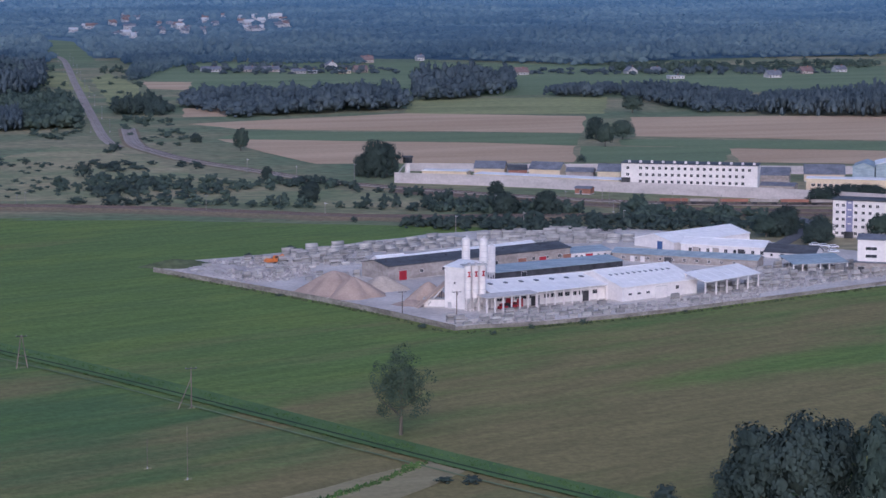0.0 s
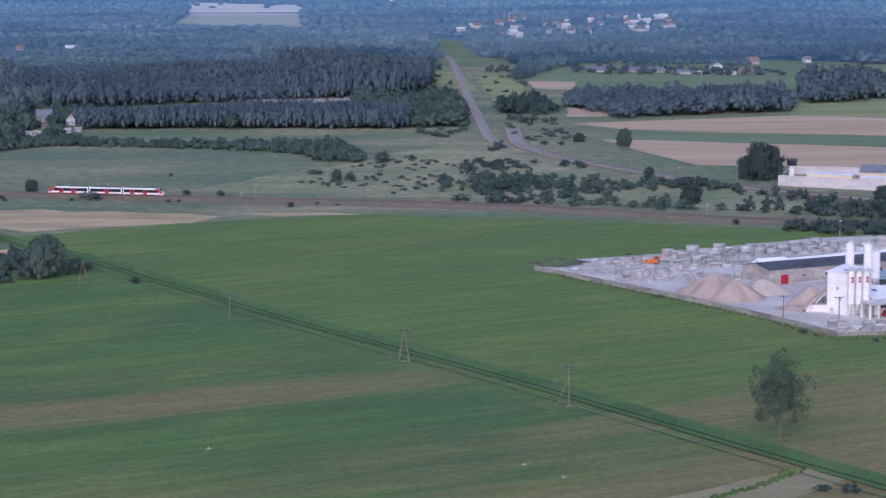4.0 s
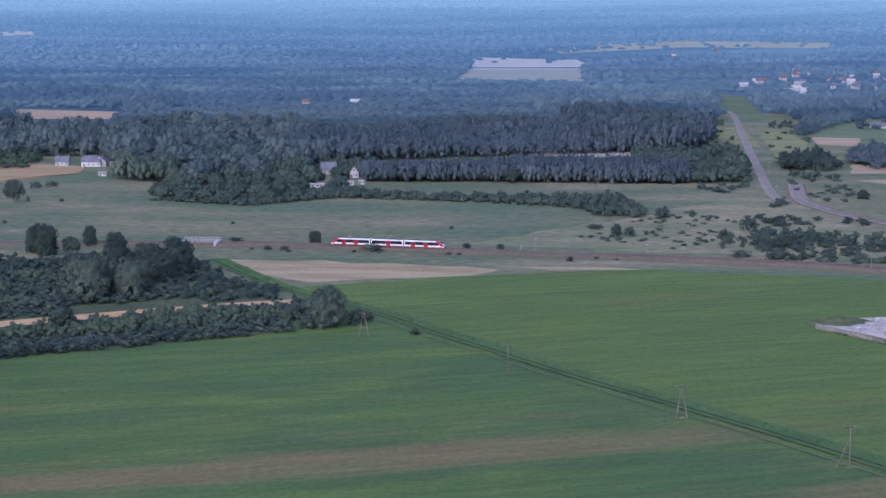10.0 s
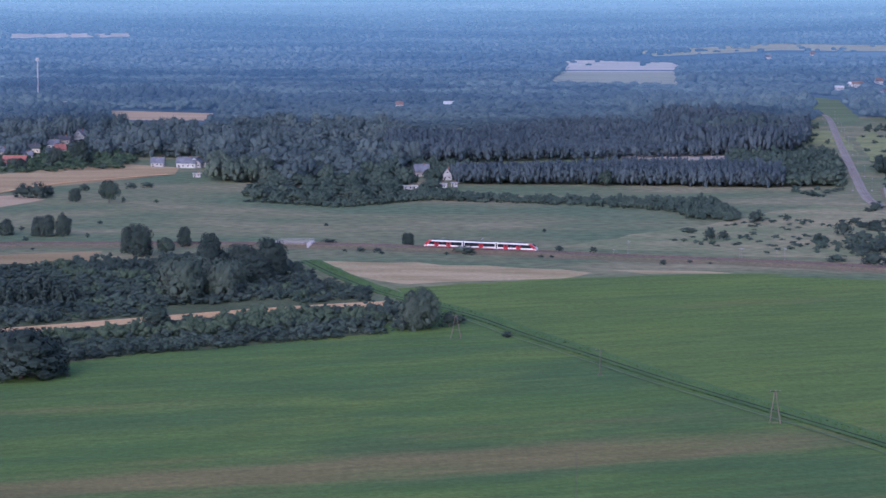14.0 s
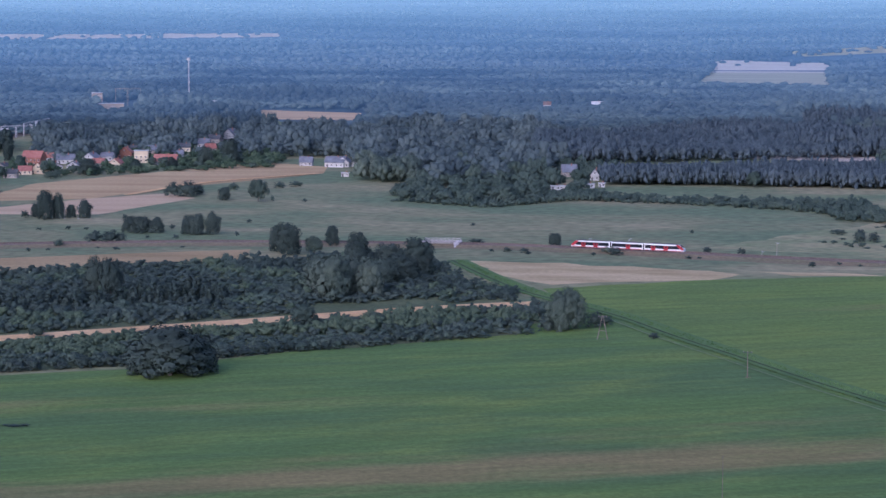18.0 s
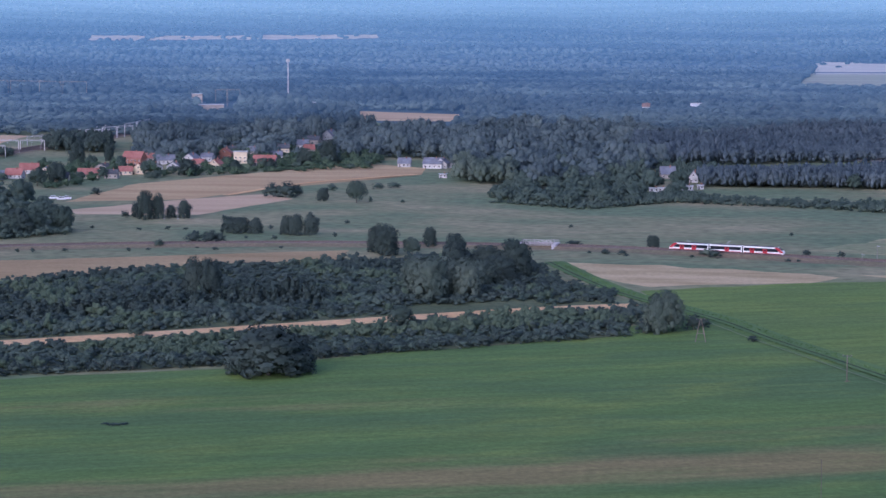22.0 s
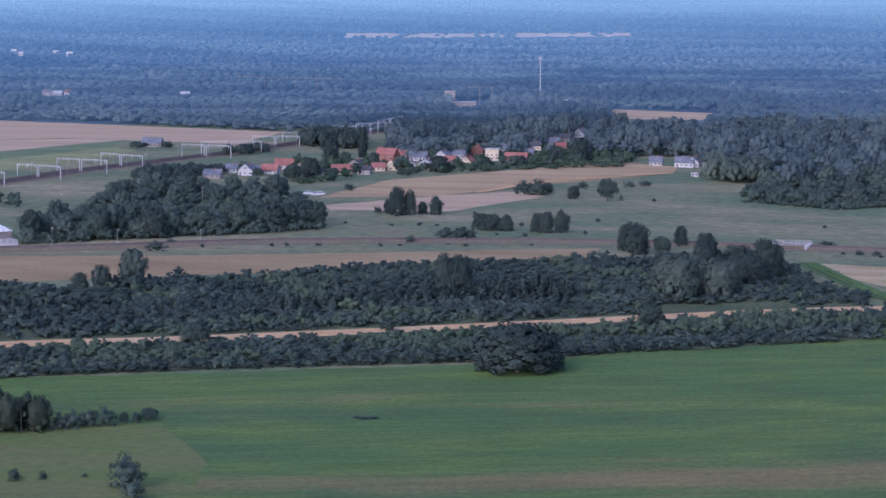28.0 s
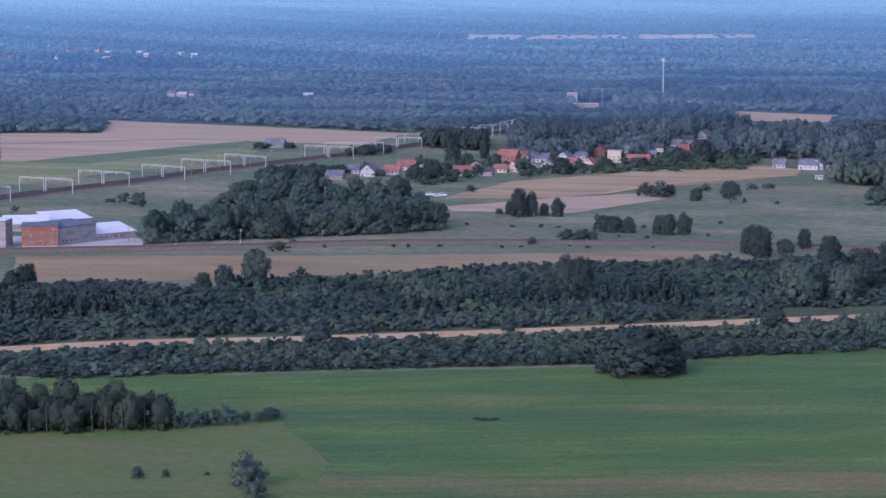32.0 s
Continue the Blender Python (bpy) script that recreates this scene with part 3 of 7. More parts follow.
# the main line: plan points of its middle, from the far left to the yard
MAIN = spline([(-626, 931), (-505, 993), (-411, 1037), (-337, 1079), (-211, 1109), (-84, 1110), (-16, 1095), (73, 1061), (150, 1034), (198, 1010), (240, 980), (292, 947), (381, 923), (502, 884)], 12)
field([tuple(q) for q in beside(MAIN, 17)[::3]] + [tuple(q) for q in beside(MAIN, -11)[::-3]], BANK, "brown rough grass on both sides of the railway", wobble=3.0)
field([(159.2, 400.7), (285.0, 463.7), (429.6, 702.7), (393, 865), (286, 920), (198, 967), (129, 991), (144, 993), (116, 997), (41, 978), (-29, 943), (-8.4, 858.0), (-70.6, 801.4), (-149.7, 727.7), (-335.3, 649.6), (-377.1, 617.9), (-269.8, 440.2), (-138.4, 477.6), (-60.0, 478.0), (-40.0, 410.0), (60.0, 395.0)], MEADOW, "mown green and brown streaked hay meadow")
field([(45, 1105), (110, 1080), (180, 1052), (240, 1016), (330, 962), (345, 985), (300, 1075), (255, 1150), (236, 1310), (205, 1345), (160, 1260), (105, 1190)], ROUGH, "dry olive rough pasture between the railways", wobble=5.0)
field([(-71, 1044), (-22, 1038), (56, 999), (43, 978), (-25, 956), (-45, 982)], BARE, "strip of pale dry bare soil beside the meadow", wobble=4.0)
field([(65, 1009), (100, 1007), (119, 997), (79, 995)], BARE, "narrow strip of pale dry soil", wobble=3.0)
field([(-493, 973), (-341, 1015), (-174, 1083), (-172, 1037), (-232, 1016), (-277, 965), (-402, 895), (-444, 875)], BROWN, "brown stubble strip below the railway bank")
field([(-386, 1326), (-378, 1464), (-260, 1671), (-205, 1627), (-200, 1563), (-290, 1422), (-315, 1354)], DRY, "brown hay field below the village")
field([(-369, 1275), (-318, 1353), (-277, 1394), (-253, 1363), (-288, 1254), (-356, 1249)], STUBBLE, "pale stubble field edge")
field([(-969, 2117), (-608, 1980), (-594, 1806), (-769, 1848), (-894, 1741), (-966, 1883), (-876, 1907)], STUBBLE, "pink-brown harvested field below the woods")
field([(-890, 1734), (-765, 1840), (-705, 1832), (-779, 1554), (-798, 1555)], STUBBLE, "pale harvested field")
field([(-781, 1547), (-735, 1730), (-707, 1840), (-681, 1745), (-720, 1545)], CROP, "long green crop strip")
field([(-876, 1444), (-796, 1549), (-720, 1545), (-681, 1745), (-648, 1710), (-642, 1598), (-688, 1340), (-749, 1235)], PALE_CROP, "pale green pasture by the tracks")
field([(-385, 2467), (-268, 2409), (-252, 2264), (-348, 2271)], STUBBLE, "pale stubble clearing among trees")
field([(184, 4045), (370, 3990), (352, 3800), (152, 3790)], HAZED_STUBBLE, "far field clearing in the woods, paled with painted haze", wobble=6.0)
field([(152, 3785), (352, 3795), (297, 3160), (113, 3230)], HAZED_CROP, "far yellow-green crop in a forest clearing, paled with painted haze", wobble=6.0)
field([(61, 1808), (161, 1815), (239, 1744), (230, 1683), (59, 1755)], PALE_SAND, "pale sandy ride between pine belts")
field([(157, 2299), (190, 2278), (173, 2012), (143, 2081)], DRY, "small sandy clearing")
field([(314, 2148), (342, 2091), (312, 1812), (283, 1935)], PALE_CROP, "bright grass beside the railway")
field([(372, 2082), (365, 1909), (334, 1703), (293, 1624), (342, 2000)], PALE_CROP, "rough yellow grass beside the railway")
field([(430, 2294), (731, 2157), (1116, 1975), (936, 1655), (537, 1693), (394, 1823), (383, 2032)], CROP, "broad green crop field before the woods")
field([(377, 1947), (417, 1926), (391, 1824), (363, 1848)], STUBBLE, "small tan stubble patch")
field([(345, 1625), (376, 1616), (356, 1537), (327, 1541)], STUBBLE, "tan stubble patch beside the copse")
field([(529, 1669), (686, 1647), (616, 1483), (483, 1525)], PALE_CROP, "olive green pasture strip")
field([(317, 1483), (485, 1530), (595, 1468), (540, 1337), (339, 1432)], STUBBLE, "long pale stubble field")
field([(340, 1418), (538, 1333), (504, 1255), (454, 1296), (307, 1358)], CROP, "green crop strip between stubble fields")
field([(310, 1362), (452, 1292), (502, 1252), (463, 1158), (326, 1192), (316, 1265)], STUBBLE, "pink-brown ploughed stubble field")
field([(621, 1449), (813, 1411), (706, 1224), (562, 1303)], STUBBLE, "long pale stubble field beyond the hedge")
field([(548, 1291), (702, 1217), (671, 1164), (529, 1247)], CROP, "green crop strip")
field([(504, 1251), (587, 1213), (543, 1136), (469, 1160)], CROP, "bright green pasture behind the compound")
field([(581, 1208), (671, 1164), (630, 1092), (550, 1131)], STUBBLE, "tan stubble field behind the compound")
field([(115.9, 467.0), (161.6, 492.8), (166.6, 481.0), (141.4, 458.6)], MOWN, "pale mown track corner beside the ditch")

# ---- houses: place, width, depth, eave, rise, turn, wall, roof, label, roof form ----
VILLAGE = [
    ((-421, 1621), 15, 10, 6.0, 4.5, -12, BRICK, REDROOF, "brick house with a big orange-red tile roof", "gable"), ((-397, 1547), 11, 11, 3.0, 4.5, -8, CREAM, REDROOF, "cream house with a red tile gable", "cross"),
    ((-404, 1539), 9, 8, 2.8, 2.8, 12, CREAM, REDROOF, "low house with a red tile roof", "gable"), ((-421, 1503), 14, 9, 3.2, 3.4, 6, CREAM, REDROOF, "cream house with a faded red roof", "gable"),
    ((-483, 1481), 11, 10, 3.5, 4.5, -10, HOUSEWALL, GREYROOF, "white gabled house with a grey roof", "cross"), ((-479, 1487), 9, 8, 3.0, 3.0, 20, HOUSEWALL, GREYROOF, "white house with a grey roof", "gable"), ((-500, 1502), 8, 8, 3.0, 3.0, 10, HOUSEWALL, GREYROOF, "small white house among trees", "gable"),
    ((-474, 1542), 13, 9, 3.0, 4.0, 10, HOUSEWALL, REDROOF, "white house with a brown-red roof", "gable"), ((-401, 1644), 13, 9, 3.2, 3.6, 10, HOUSEWALL, GREYROOF, "white house with a dark grey roof", "gable"), ((-385, 1649), 12, 10, 3.4, 4.2, -15, HOUSEWALL, GREYROOF, "white gabled house with a brown-grey roof", "cross"),
    ((-370, 1703), 11, 9, 4.5, 4.0, 0, BRICK, REDROOF, "brick house with a red roof", "cross"), ((-348, 1659), 10, 10, 8.5, 0.4, 8, CREAM, PALEROOF, "tall cube house of brown render with a white flat roof", "flat"), ((-326, 1635), 17, 10, 3.0, 4.5, -6, HOUSEWALL, REDROOF, "white house with a large crimson roof", "gable"),
    ((-334, 1831), 12, 9, 3.4, 3.6, 0, HOUSEWALL, GREYROOF, "white house with a pale grey roof", "gable"), ((-327, 1918), 12, 11, 5.0, 5.5, -20, HOUSEWALL, GREYROOF, "white gabled house above the trees", "cross"), ((-222, 1634), 9, 8, 3.0, 3.5, 0, HOUSEWALL, GREYROOF, "white house with a dark roof", "gable"),
    ((-200, 1623), 14, 11, 3.6, 3.8, -8, HOUSEWALL, GREYROOF, "white house with a grey tile roof", "gable"), ((-194, 1625), 9, 10, 3.6, 3.6, -8, HOUSEWALL, GREYROOF, "white gabled wing of a house", "cross"), ((-187, 1632), 7, 7, 3.0, 1.0, 0, HOUSEWALL, GREYROOF, "small white garage among garden trees", "flat"),
    ((-182, 1537), 5, 4, 2.4, 0.5, 0, HOUSEWALL, PALEROOF, "small white shed among garden trees", "flat"), ((-266, 2053), 16, 10, 4, 4, 10, HOUSEWALL, GREYROOF, "white house with a slate roof", "gable"), ((-250, 1955), 9, 9, 3.5, 4, 0, HOUSEWALL, GREYROOF, "white gabled house among trees", "cross"),
    ((-652, 1753), 16, 10, 3, 4.5, 5, GREYWALL, GREYROOF, "lone farmhouse with a slate roof", "gable"), ((-29, 1547), 10, 9, 3.5, 4.5, 10, GREYWALL, GREYROOF, "farmhouse with a steep grey roof", "gable"), ((-12, 1517), 6, 8, 3.5, 4, 0, HOUSEWALL, GREYROOF, "white gable of a farm building", "cross"),
    ((-36, 1436), 6, 4, 2.4, 0.5, 0, HOUSEWALL, PALEROOF, "small white garden shed", "flat"), ((-31, 1436), 5, 4, 2.6, 0.6, 0, HOUSEWALL, PALEROOF, "small white garden shed", "flat"), ((-15, 1453), 7, 4, 2.6, 0.6, 10, HOUSEWALL, PALEROOF, "small white garden shed", "flat"), ((-7, 1462), 4, 4, 2.4, 0.6, 0, HOUSEWALL, PALEROOF, "small white garden shed", "flat"),
    ((61, 2513), 9, 8, 4, 3, 0, HOUSEWALL, DULLROOF, "white house with a red roof deep in the woods", "gable"), ((49, 2513), 8, 8, 3.5, 3, 10, HOUSEWALL, GREYROOF, "white house deep in the woods", "gable"), ((72, 2513), 8, 8, 3.5, 3, 0, HOUSEWALL, PALEROOF, "white house deep in the woods", "gable"),
    ((-18, 2539), 12, 8, 4, 3, 0, HOUSEWALL, PALEROOF, "white house deep in the woods", "gable"), ((-72, 2486), 8, 8, 6, 3, 0, HOUSEWALL, DULLROOF, "white house with a red roof deep in the woods", "gable"),
    ((467, 2072), 18, 10, 2.6, 2.4, 0, HOUSEWALL, GREYROOF, "far white house with a dark roof", "gable"), ((502, 2061), 13, 10, 2.6, 2.4, 0, GREYWALL, GREYROOF, "far house with a dark roof", "gable"), ((520, 2056), 16, 10, 2.6, 2.4, 0, GREYWALL, GREYROOF, "far house with a dark roof", "gable"), ((538, 2022), 12, 10, 2.6, 1.8, 0, HOUSEWALL, GREYROOF, "far white house with a grey roof", "gable"),
    ((550, 2018), 7, 8, 2.8, 1.2, 0, HOUSEWALL, PALEROOF, "far white house among garden trees", "flat"), ((589, 2094), 10, 10, 4.2, 3.0, 0, HOUSEWALL, GREYROOF, "far white house among garden trees", "cross"), ((578, 2009), 10, 8, 2.8, 1.8, 0, CREAM, PALEROOF, "far cream house among garden trees", "flat"), ((597, 2022), 12, 10, 2.8, 3.6, 0, GREYWALL, DULLROOF, "far house with a red roof", "gable"), ((651, 2182), 12, 10, 3.5, 3.6, 0, GREYWALL, DULLROOF, "far house with a red roof", "gable"),
    ((715, 2208), 7, 10, 3.5, 2.4, 0, HOUSEWALL, GREYROOF, "far white house among garden trees", "gable"), ((727, 1945), 12, 10, 2.8, 3.6, 0, HOUSEWALL, DULLROOF, "far house with a dark red roof", "gable"), ((830, 1932), 10, 10, 2.8, 3.6, 0, HOUSEWALL, GREYROOF, "far white gabled house", "cross"), ((856, 1934), 8, 10, 2.8, 3.0, 0, HOUSEWALL, GREYROOF, "far house with a grey roof", "gable"), ((837, 1848), 14, 8, 2.6, 0.6, 0, HOUSEWALL, PALEROOF, "far low white shed", "flat"),
    ((928, 1838), 13, 10, 2.8, 3.6, 0, HOUSEWALL, GREYROOF, "far white house with a grey roof", "gable"), ((985, 1885), 11, 10, 2.8, 3.6, 0, GREYWALL, DULLROOF, "far house with a red roof", "gable"), ((1028, 1900), 11, 10, 2.8, 3.0, 0, HOUSEWALL, GREYROOF, "far house with a grey roof", "gable"),
]
more = random.Random(12)
for at in ((-429, 1566), (-431, 1469), (-406, 1507), (-393, 1576), (-421, 1670), (-380, 1579), (-369, 1605), (-378, 1676), (-357, 1609), (-329, 1702), (-338, 1780), (-318, 1785), (-459, 1530), (-497, 1451), (-472, 1499), (-382, 1782), (-359, 1760), (-335, 1892)):
    VILLAGE.insert(20, (at, more.uniform(7, 13), more.uniform(6, 9), more.uniform(2.6, 3.8), more.uniform(2.2, 3.8), more.uniform(-20, 20), more.choice([HOUSEWALL, CREAM, GREYWALL, HOUSEWALL]), more.choice([GREYROOF, REDROOF, GREYROOF, TARROOF]), more.choice(["small village house with a tiled roof", "village house with a weathered roof", "low outbuilding in a village garden"]), more.choice(["gable", "gable", "cross"])))
DISTANT = []
rng = random.Random(21)
corner = [np.array(q) for q in ((473, 2886), (757, 2875), (923, 3576), (645, 3655))]
spots = []
for i in range(30):
    u, v = rng.random(), rng.random()
    q = (corner[0] * (1 - u) + corner[1] * u) * (1 - v) + (corner[3] * (1 - u) + corner[2] * u) * v
    spots.append((float(q[0]), float(q[1])))
spots += [(749, 3356), (832, 3602), (790, 3295), (848, 3458), (600, 2960), (657, 3105), (541, 2830), (775, 3498), (585, 3099), (492, 3007), (-1669, 3794), (-1757, 3806), (-1720, 3770), (-1690, 3700), (-1640, 3760), (-1850, 3650),
          (-1780, 3690), (-1804, 3786), (-1600, 3820), (-1560, 3790), (-1111, 2654), (-1098, 2660), (-1124, 2650), (-940, 2648), (535, 4037), (620, 4072)]
for q in spots:
    DISTANT.append((q, rng.uniform(9, 16), 9, rng.uniform(3.5, 6.0), rng.uniform(2.0, 3.5), rng.uniform(-20, 20), HOUSEWALL, rng.choice([PALEROOF, PALEROOF, GREYROOF, DULLROOF]), "distant house among treetops, dulled with painted haze", "gable"))
SIGHT += [(row[0][0], row[0][1], 8) for row in DISTANT]
SIGHT += [(row[0][0], row[0][1], row[1] * 0.55 + 1) for row in VILLAGE[:38] + VILLAGE[40:47]]

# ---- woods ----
field([(304, 4161), (574, 4254), (843, 4182), (828, 4105), (571, 4157), (340, 4088)], HAZED_CROP, "far strip of stubble, paled with painted haze")
field([(-1184, 4270), (-1010, 4305), (-830, 4350), (-647, 4385), (-640, 4335), (-800, 4290), (-905, 4272), (-1000, 4240), (-1165, 4200)], HAZED_STUBBLE, "far strip of stubble on the skyline, paled with painted haze", wobble=6.0)
field([(425, 2830), (450, 2755), (397, 2281), (362, 2247), (366, 2410)], CROP, "pale grassy gap where the railway enters the woods")
FAR_CLEAR = [
    [(287, 4064), (574, 4254), (843, 4182), (810, 4011), (561, 4078), (333, 4009)],
    [(-1184, 4270), (-1080, 4292), (-1072, 4215), (-1165, 4195)],
    [(-1045, 4298), (-900, 4334), (-890, 4262), (-1040, 4222)],
    [(-865, 4342), (-645, 4386), (-636, 4330), (-855, 4272)],
    [(184, 4045), (370, 3990), (297, 3160), (113, 3230)],
    [(-969, 2117), (-608, 1980), (-594, 1806), (-798, 1555), (-876, 1444), (-1117, 1843), (-876, 1907)],
    [(-395, 2491), (-265, 2435), (-241, 2214), (-350, 2249)],
    [(-596, 2580), (-558, 2666), (-501, 2398), (-529, 2328)],
    [(433, 2897), (462, 2819), (399, 2281), (360, 2237), (365, 2410)],
]
front = [(-1295, 1758), (-1024, 1832), (-864, 1892), (-917, 2131), (-610, 1988), (-500, 1972), (-466, 2229), (-350, 2249), (-251, 2254), (-208, 1841), (-60, 1801), (53, 1843), (241, 1776), (369, 2415), (337, 2300), (433, 2328), (707, 2270), (843, 2058), (991, 2159), (1217, 2153), (1606, 2168)]
far_edge = [(RIM * math.sin(radians(a)), RIM * math.cos(radians(a))) for a in range(36, -38, -3)]
SECTOR = front + [(x * 1.012, y * 1.012) for x, y in far_edge]
layer, LAYER[0] = LAYER[0], -0.052
# the floor takes the leaf colour with its painted haze glow
field([(-1383, 1878), (-1093, 1956), (-927, 2031), (-646, 2106), (-364, 2336), (-218, 1930), (-64, 1930), (263, 2055), (208, 2180), (345, 2355), (546, 2355), (874, 2136), (1248, 2208), (1649, 2227)] + [(x * 0.79, y * 0.79) for x, y in far_edge], HAZED_WOOD, "leafy floor of the mixed forest, tinted with painted haze", "forest_floor")
LAYER[0] = layer


def wooded_rise():
    """The ground of the distance, with the same painted haze glow as its trees."""
    a = np.radians(np.linspace(-40, 40, 121))
    rings = np.linspace(FLAT - 30, RIM + 90, 26)
    r, t = np.meshgrid(rings, a, indexing="ij")
    x, y = (r * np.sin(t)).ravel(), (r * np.cos(t)).ravel()
    i = (np.arange(25)[:, None] * 121 + np.arange(120)).ravel()
    f = np.concatenate([np.column_stack([i, i + 1, i + 121]), np.column_stack([i + 1, i + 122, i + 121])])
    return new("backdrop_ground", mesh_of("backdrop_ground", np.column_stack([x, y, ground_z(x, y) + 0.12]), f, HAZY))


tagged(wooded_rise(), "far wooded ground with blue haze painted as glow", "ground", kind="structure")
# these woods get their blue from the haze glow in the leaf material
wood(SECTOR, 15, 12, 18, 19, HAZED_WOOD, BROAD_FAR, "dark mixed forest beyond the fields", 3, "far_woods", FAR_CLEAR, (0, 2700))
wood(SECTOR, 18, 12, 17, 24, HAZED_WOOD, CANOPY, "dark mixed forest of the plain", 4, "backdrop_woods", FAR_CLEAR, (2700, FLAT))


def treetops(label, seed):
    """The distance: low treetops in rows that lie closer the farther they stand, shrunk to fit the camera's view."""
    rng = np.random.default_rng(seed)
    rows = []
    d = FLAT
    while d < RIM + 20:
        back = (d - FLAT) / (RIM - FLAT)
        n = int(radians(64) * d / (14 - 6 * back))
        a = np.radians(rng.uniform(-32, 32, n))
        r = np.minimum(d + rng.uniform(-26, 26, n), RIM + 20)
        x, y = r * np.sin(a), r * np.cos(a)
        h = (9.5 - 6.5 * back) * rng.uniform(0.7, 1.25, n) * stand_height(x * (1 + back), (y - FLAT) * (3 + 5 * back))
        rows.append(np.column_stack([x, y, ground_z(x, y) - 0.3 * h, rng.uniform(14, 26, n) * (1 - 0.5 * back), h * 1.3]))
        d += 15 + 12 * back
    p = np.concatenate(rows)
    for q in FAR_CLEAR:
        p = p[~inside(p, q) | (rng.random(len(p)) < 0.07)]
    v, f, q = merged(TOPS, p, rng)
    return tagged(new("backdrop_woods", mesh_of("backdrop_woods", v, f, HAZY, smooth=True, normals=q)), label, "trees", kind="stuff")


treetops("distant forest rising to the skyline, blue haze painted as glow", 5)

# ---- lines over the land: ditch, paths, railways ----
DITCH = spline([(-74, 1042), (-55, 982), (-33, 925), (1.5, 862), (22, 811), (43, 763), (65, 712), (88, 664), (113, 611), (142, 544), (159, 504), (173, 473), (184, 450), (202, 411)], 8)


def grass_bank(name, line, off, half, height, seed, label, mat=REED, per=14):
    """A strip of tall lush grass: thousands of standing blades in tufts."""
    rng = np.random.default_rng(seed)
    n = int(len(line) * per)
    i = rng.integers(0, len(line) - 1, n)
    t = rng.random((n, 1))
    side = beside(line, off)
    d = beside(line, off + 1) - side
    p = side[i] * (1 - t) + side[i + 1] * t + d[i] * rng.normal(0, half * 0.5, (n, 1))
    a = rng.uniform(0, np.pi, n)
    w = rng.uniform(0.4, 1.0, n)[:, None]
    h = height * rng.uniform(0.5, 1.2, n)
    along = np.column_stack([np.cos(a), np.sin(a)]) * w
    lean = rng.normal(0, 0.3, (n, 2))
    v = np.stack([np.column_stack([p - along, np.zeros(n)]), np.column_stack([p + along, np.zeros(n)]), np.column_stack([p + lean, h])], 1).reshape(-1, 3)
    return tagged(new(name, mesh_of(name, v, np.arange(n * 3).reshape(-1, 3), mat)), label, "grass", kind="stuff")


tagged(ribbon("ditch_side", DITCH, [(-7.5, 0.42), (-6.5, 0.43), (-0.6, 0.44), (1.6, 0.44), (2.6, 0.42)], REED), "lush green grassy margin of a drainage ditch", "ditch", kind="structure")
tagged(ribbon("ditch", DITCH, [(-0.5, 0.47), (0.0, 0.48), (0.5, 0.47)], DITCH_AND_SHADOW), "narrow dark drainage ditch across the meadow", "ditch", kind="structure")
tagged(ribbon("path", beside(DITCH, 7.0), [(-0.4, 0.42), (0.4, 0.42)], CROP), "faint worn track along the ditch", "path", kind="structure")
grass_bank("ditch_reeds", DITCH, -3.4, 2.6, 0.75, 5, "tall lush green grass along the ditch", per=60)
grass_bank("ditch_grass", DITCH, 1.6, 0.7, 0.5, 6, "green tufts on the near side of the ditch", per=18)
grass_bank("verge_grass", spline([(160, 492), (141, 474), (118, 458)], 6), 0, 1.6, 0.9, 7, "darker uncut grass along the mown corner", per=40)

SANDY = spline([(-397.9, 670.0), (-362.6, 703.0), (-322.5, 731.8), (-273.6, 753.9), (-215.8, 785.9), (-150.7, 825.1), (-118, 846), (-81, 869), (-49.6, 885.1), (-27.7, 893.5)], 12)
tagged(ribbon("sand_track", SANDY, [(-7, 0.47), (0, 0.5), (7, 0.47)], SAND), "orange-brown sandy track through the thicket", "path", kind="structure")
tagged(ribbon("farm_track", spline([(-299, 1380), (-267, 1479), (-204, 1562)]), [(-3, 0.47), (3, 0.47)], SAND), "pale sandy farm track", "path", kind="structure")
layer, LAYER[0] = LAYER[0], 0.02
field([(-377.1, 617.9), (-255.1, 597.8), (-222.9, 604.2), (-190.9, 551.9), (-183.5, 521.1), (-257.4, 497.4), (-297.5, 486.0)], material("olive_pasture", (0.19, 0.185, 0.07), (0.13, 0.19, 0.045), scale=(0.01, 0.04, 1), grain=0.14, grain_scale=0.3, rough=0.95), "olive green rough pasture behind a hedge")
LAYER[0] = layer


def railway(name, line, tracks, half, rise, label, bank=BANK, slope=4.0, bed=BALLAST):
    base = tagged(ribbon(name, line, [(-half - slope, 0.1), (-half, rise), (half, rise), (half + slope, 0.1)], bank), label, "railway", kind="structure")
    for off in tracks:
        ribbon("ballast", line, [(off - 2.4, rise + 0.01), (off - 1.6, rise + 0.3), (off + 1.6, rise + 0.3), (off + 2.4, rise + 0.01)], bed, base)
        for side in (-0.75, 0.75):
            ribbon("rail", line, [(off + side - 0.06, rise + 0.32), (off + side - 0.05, rise + 0.47), (off + side + 0.05, rise + 0.47), (off + side + 0.06, rise + 0.32)], RAIL, base)
    return base


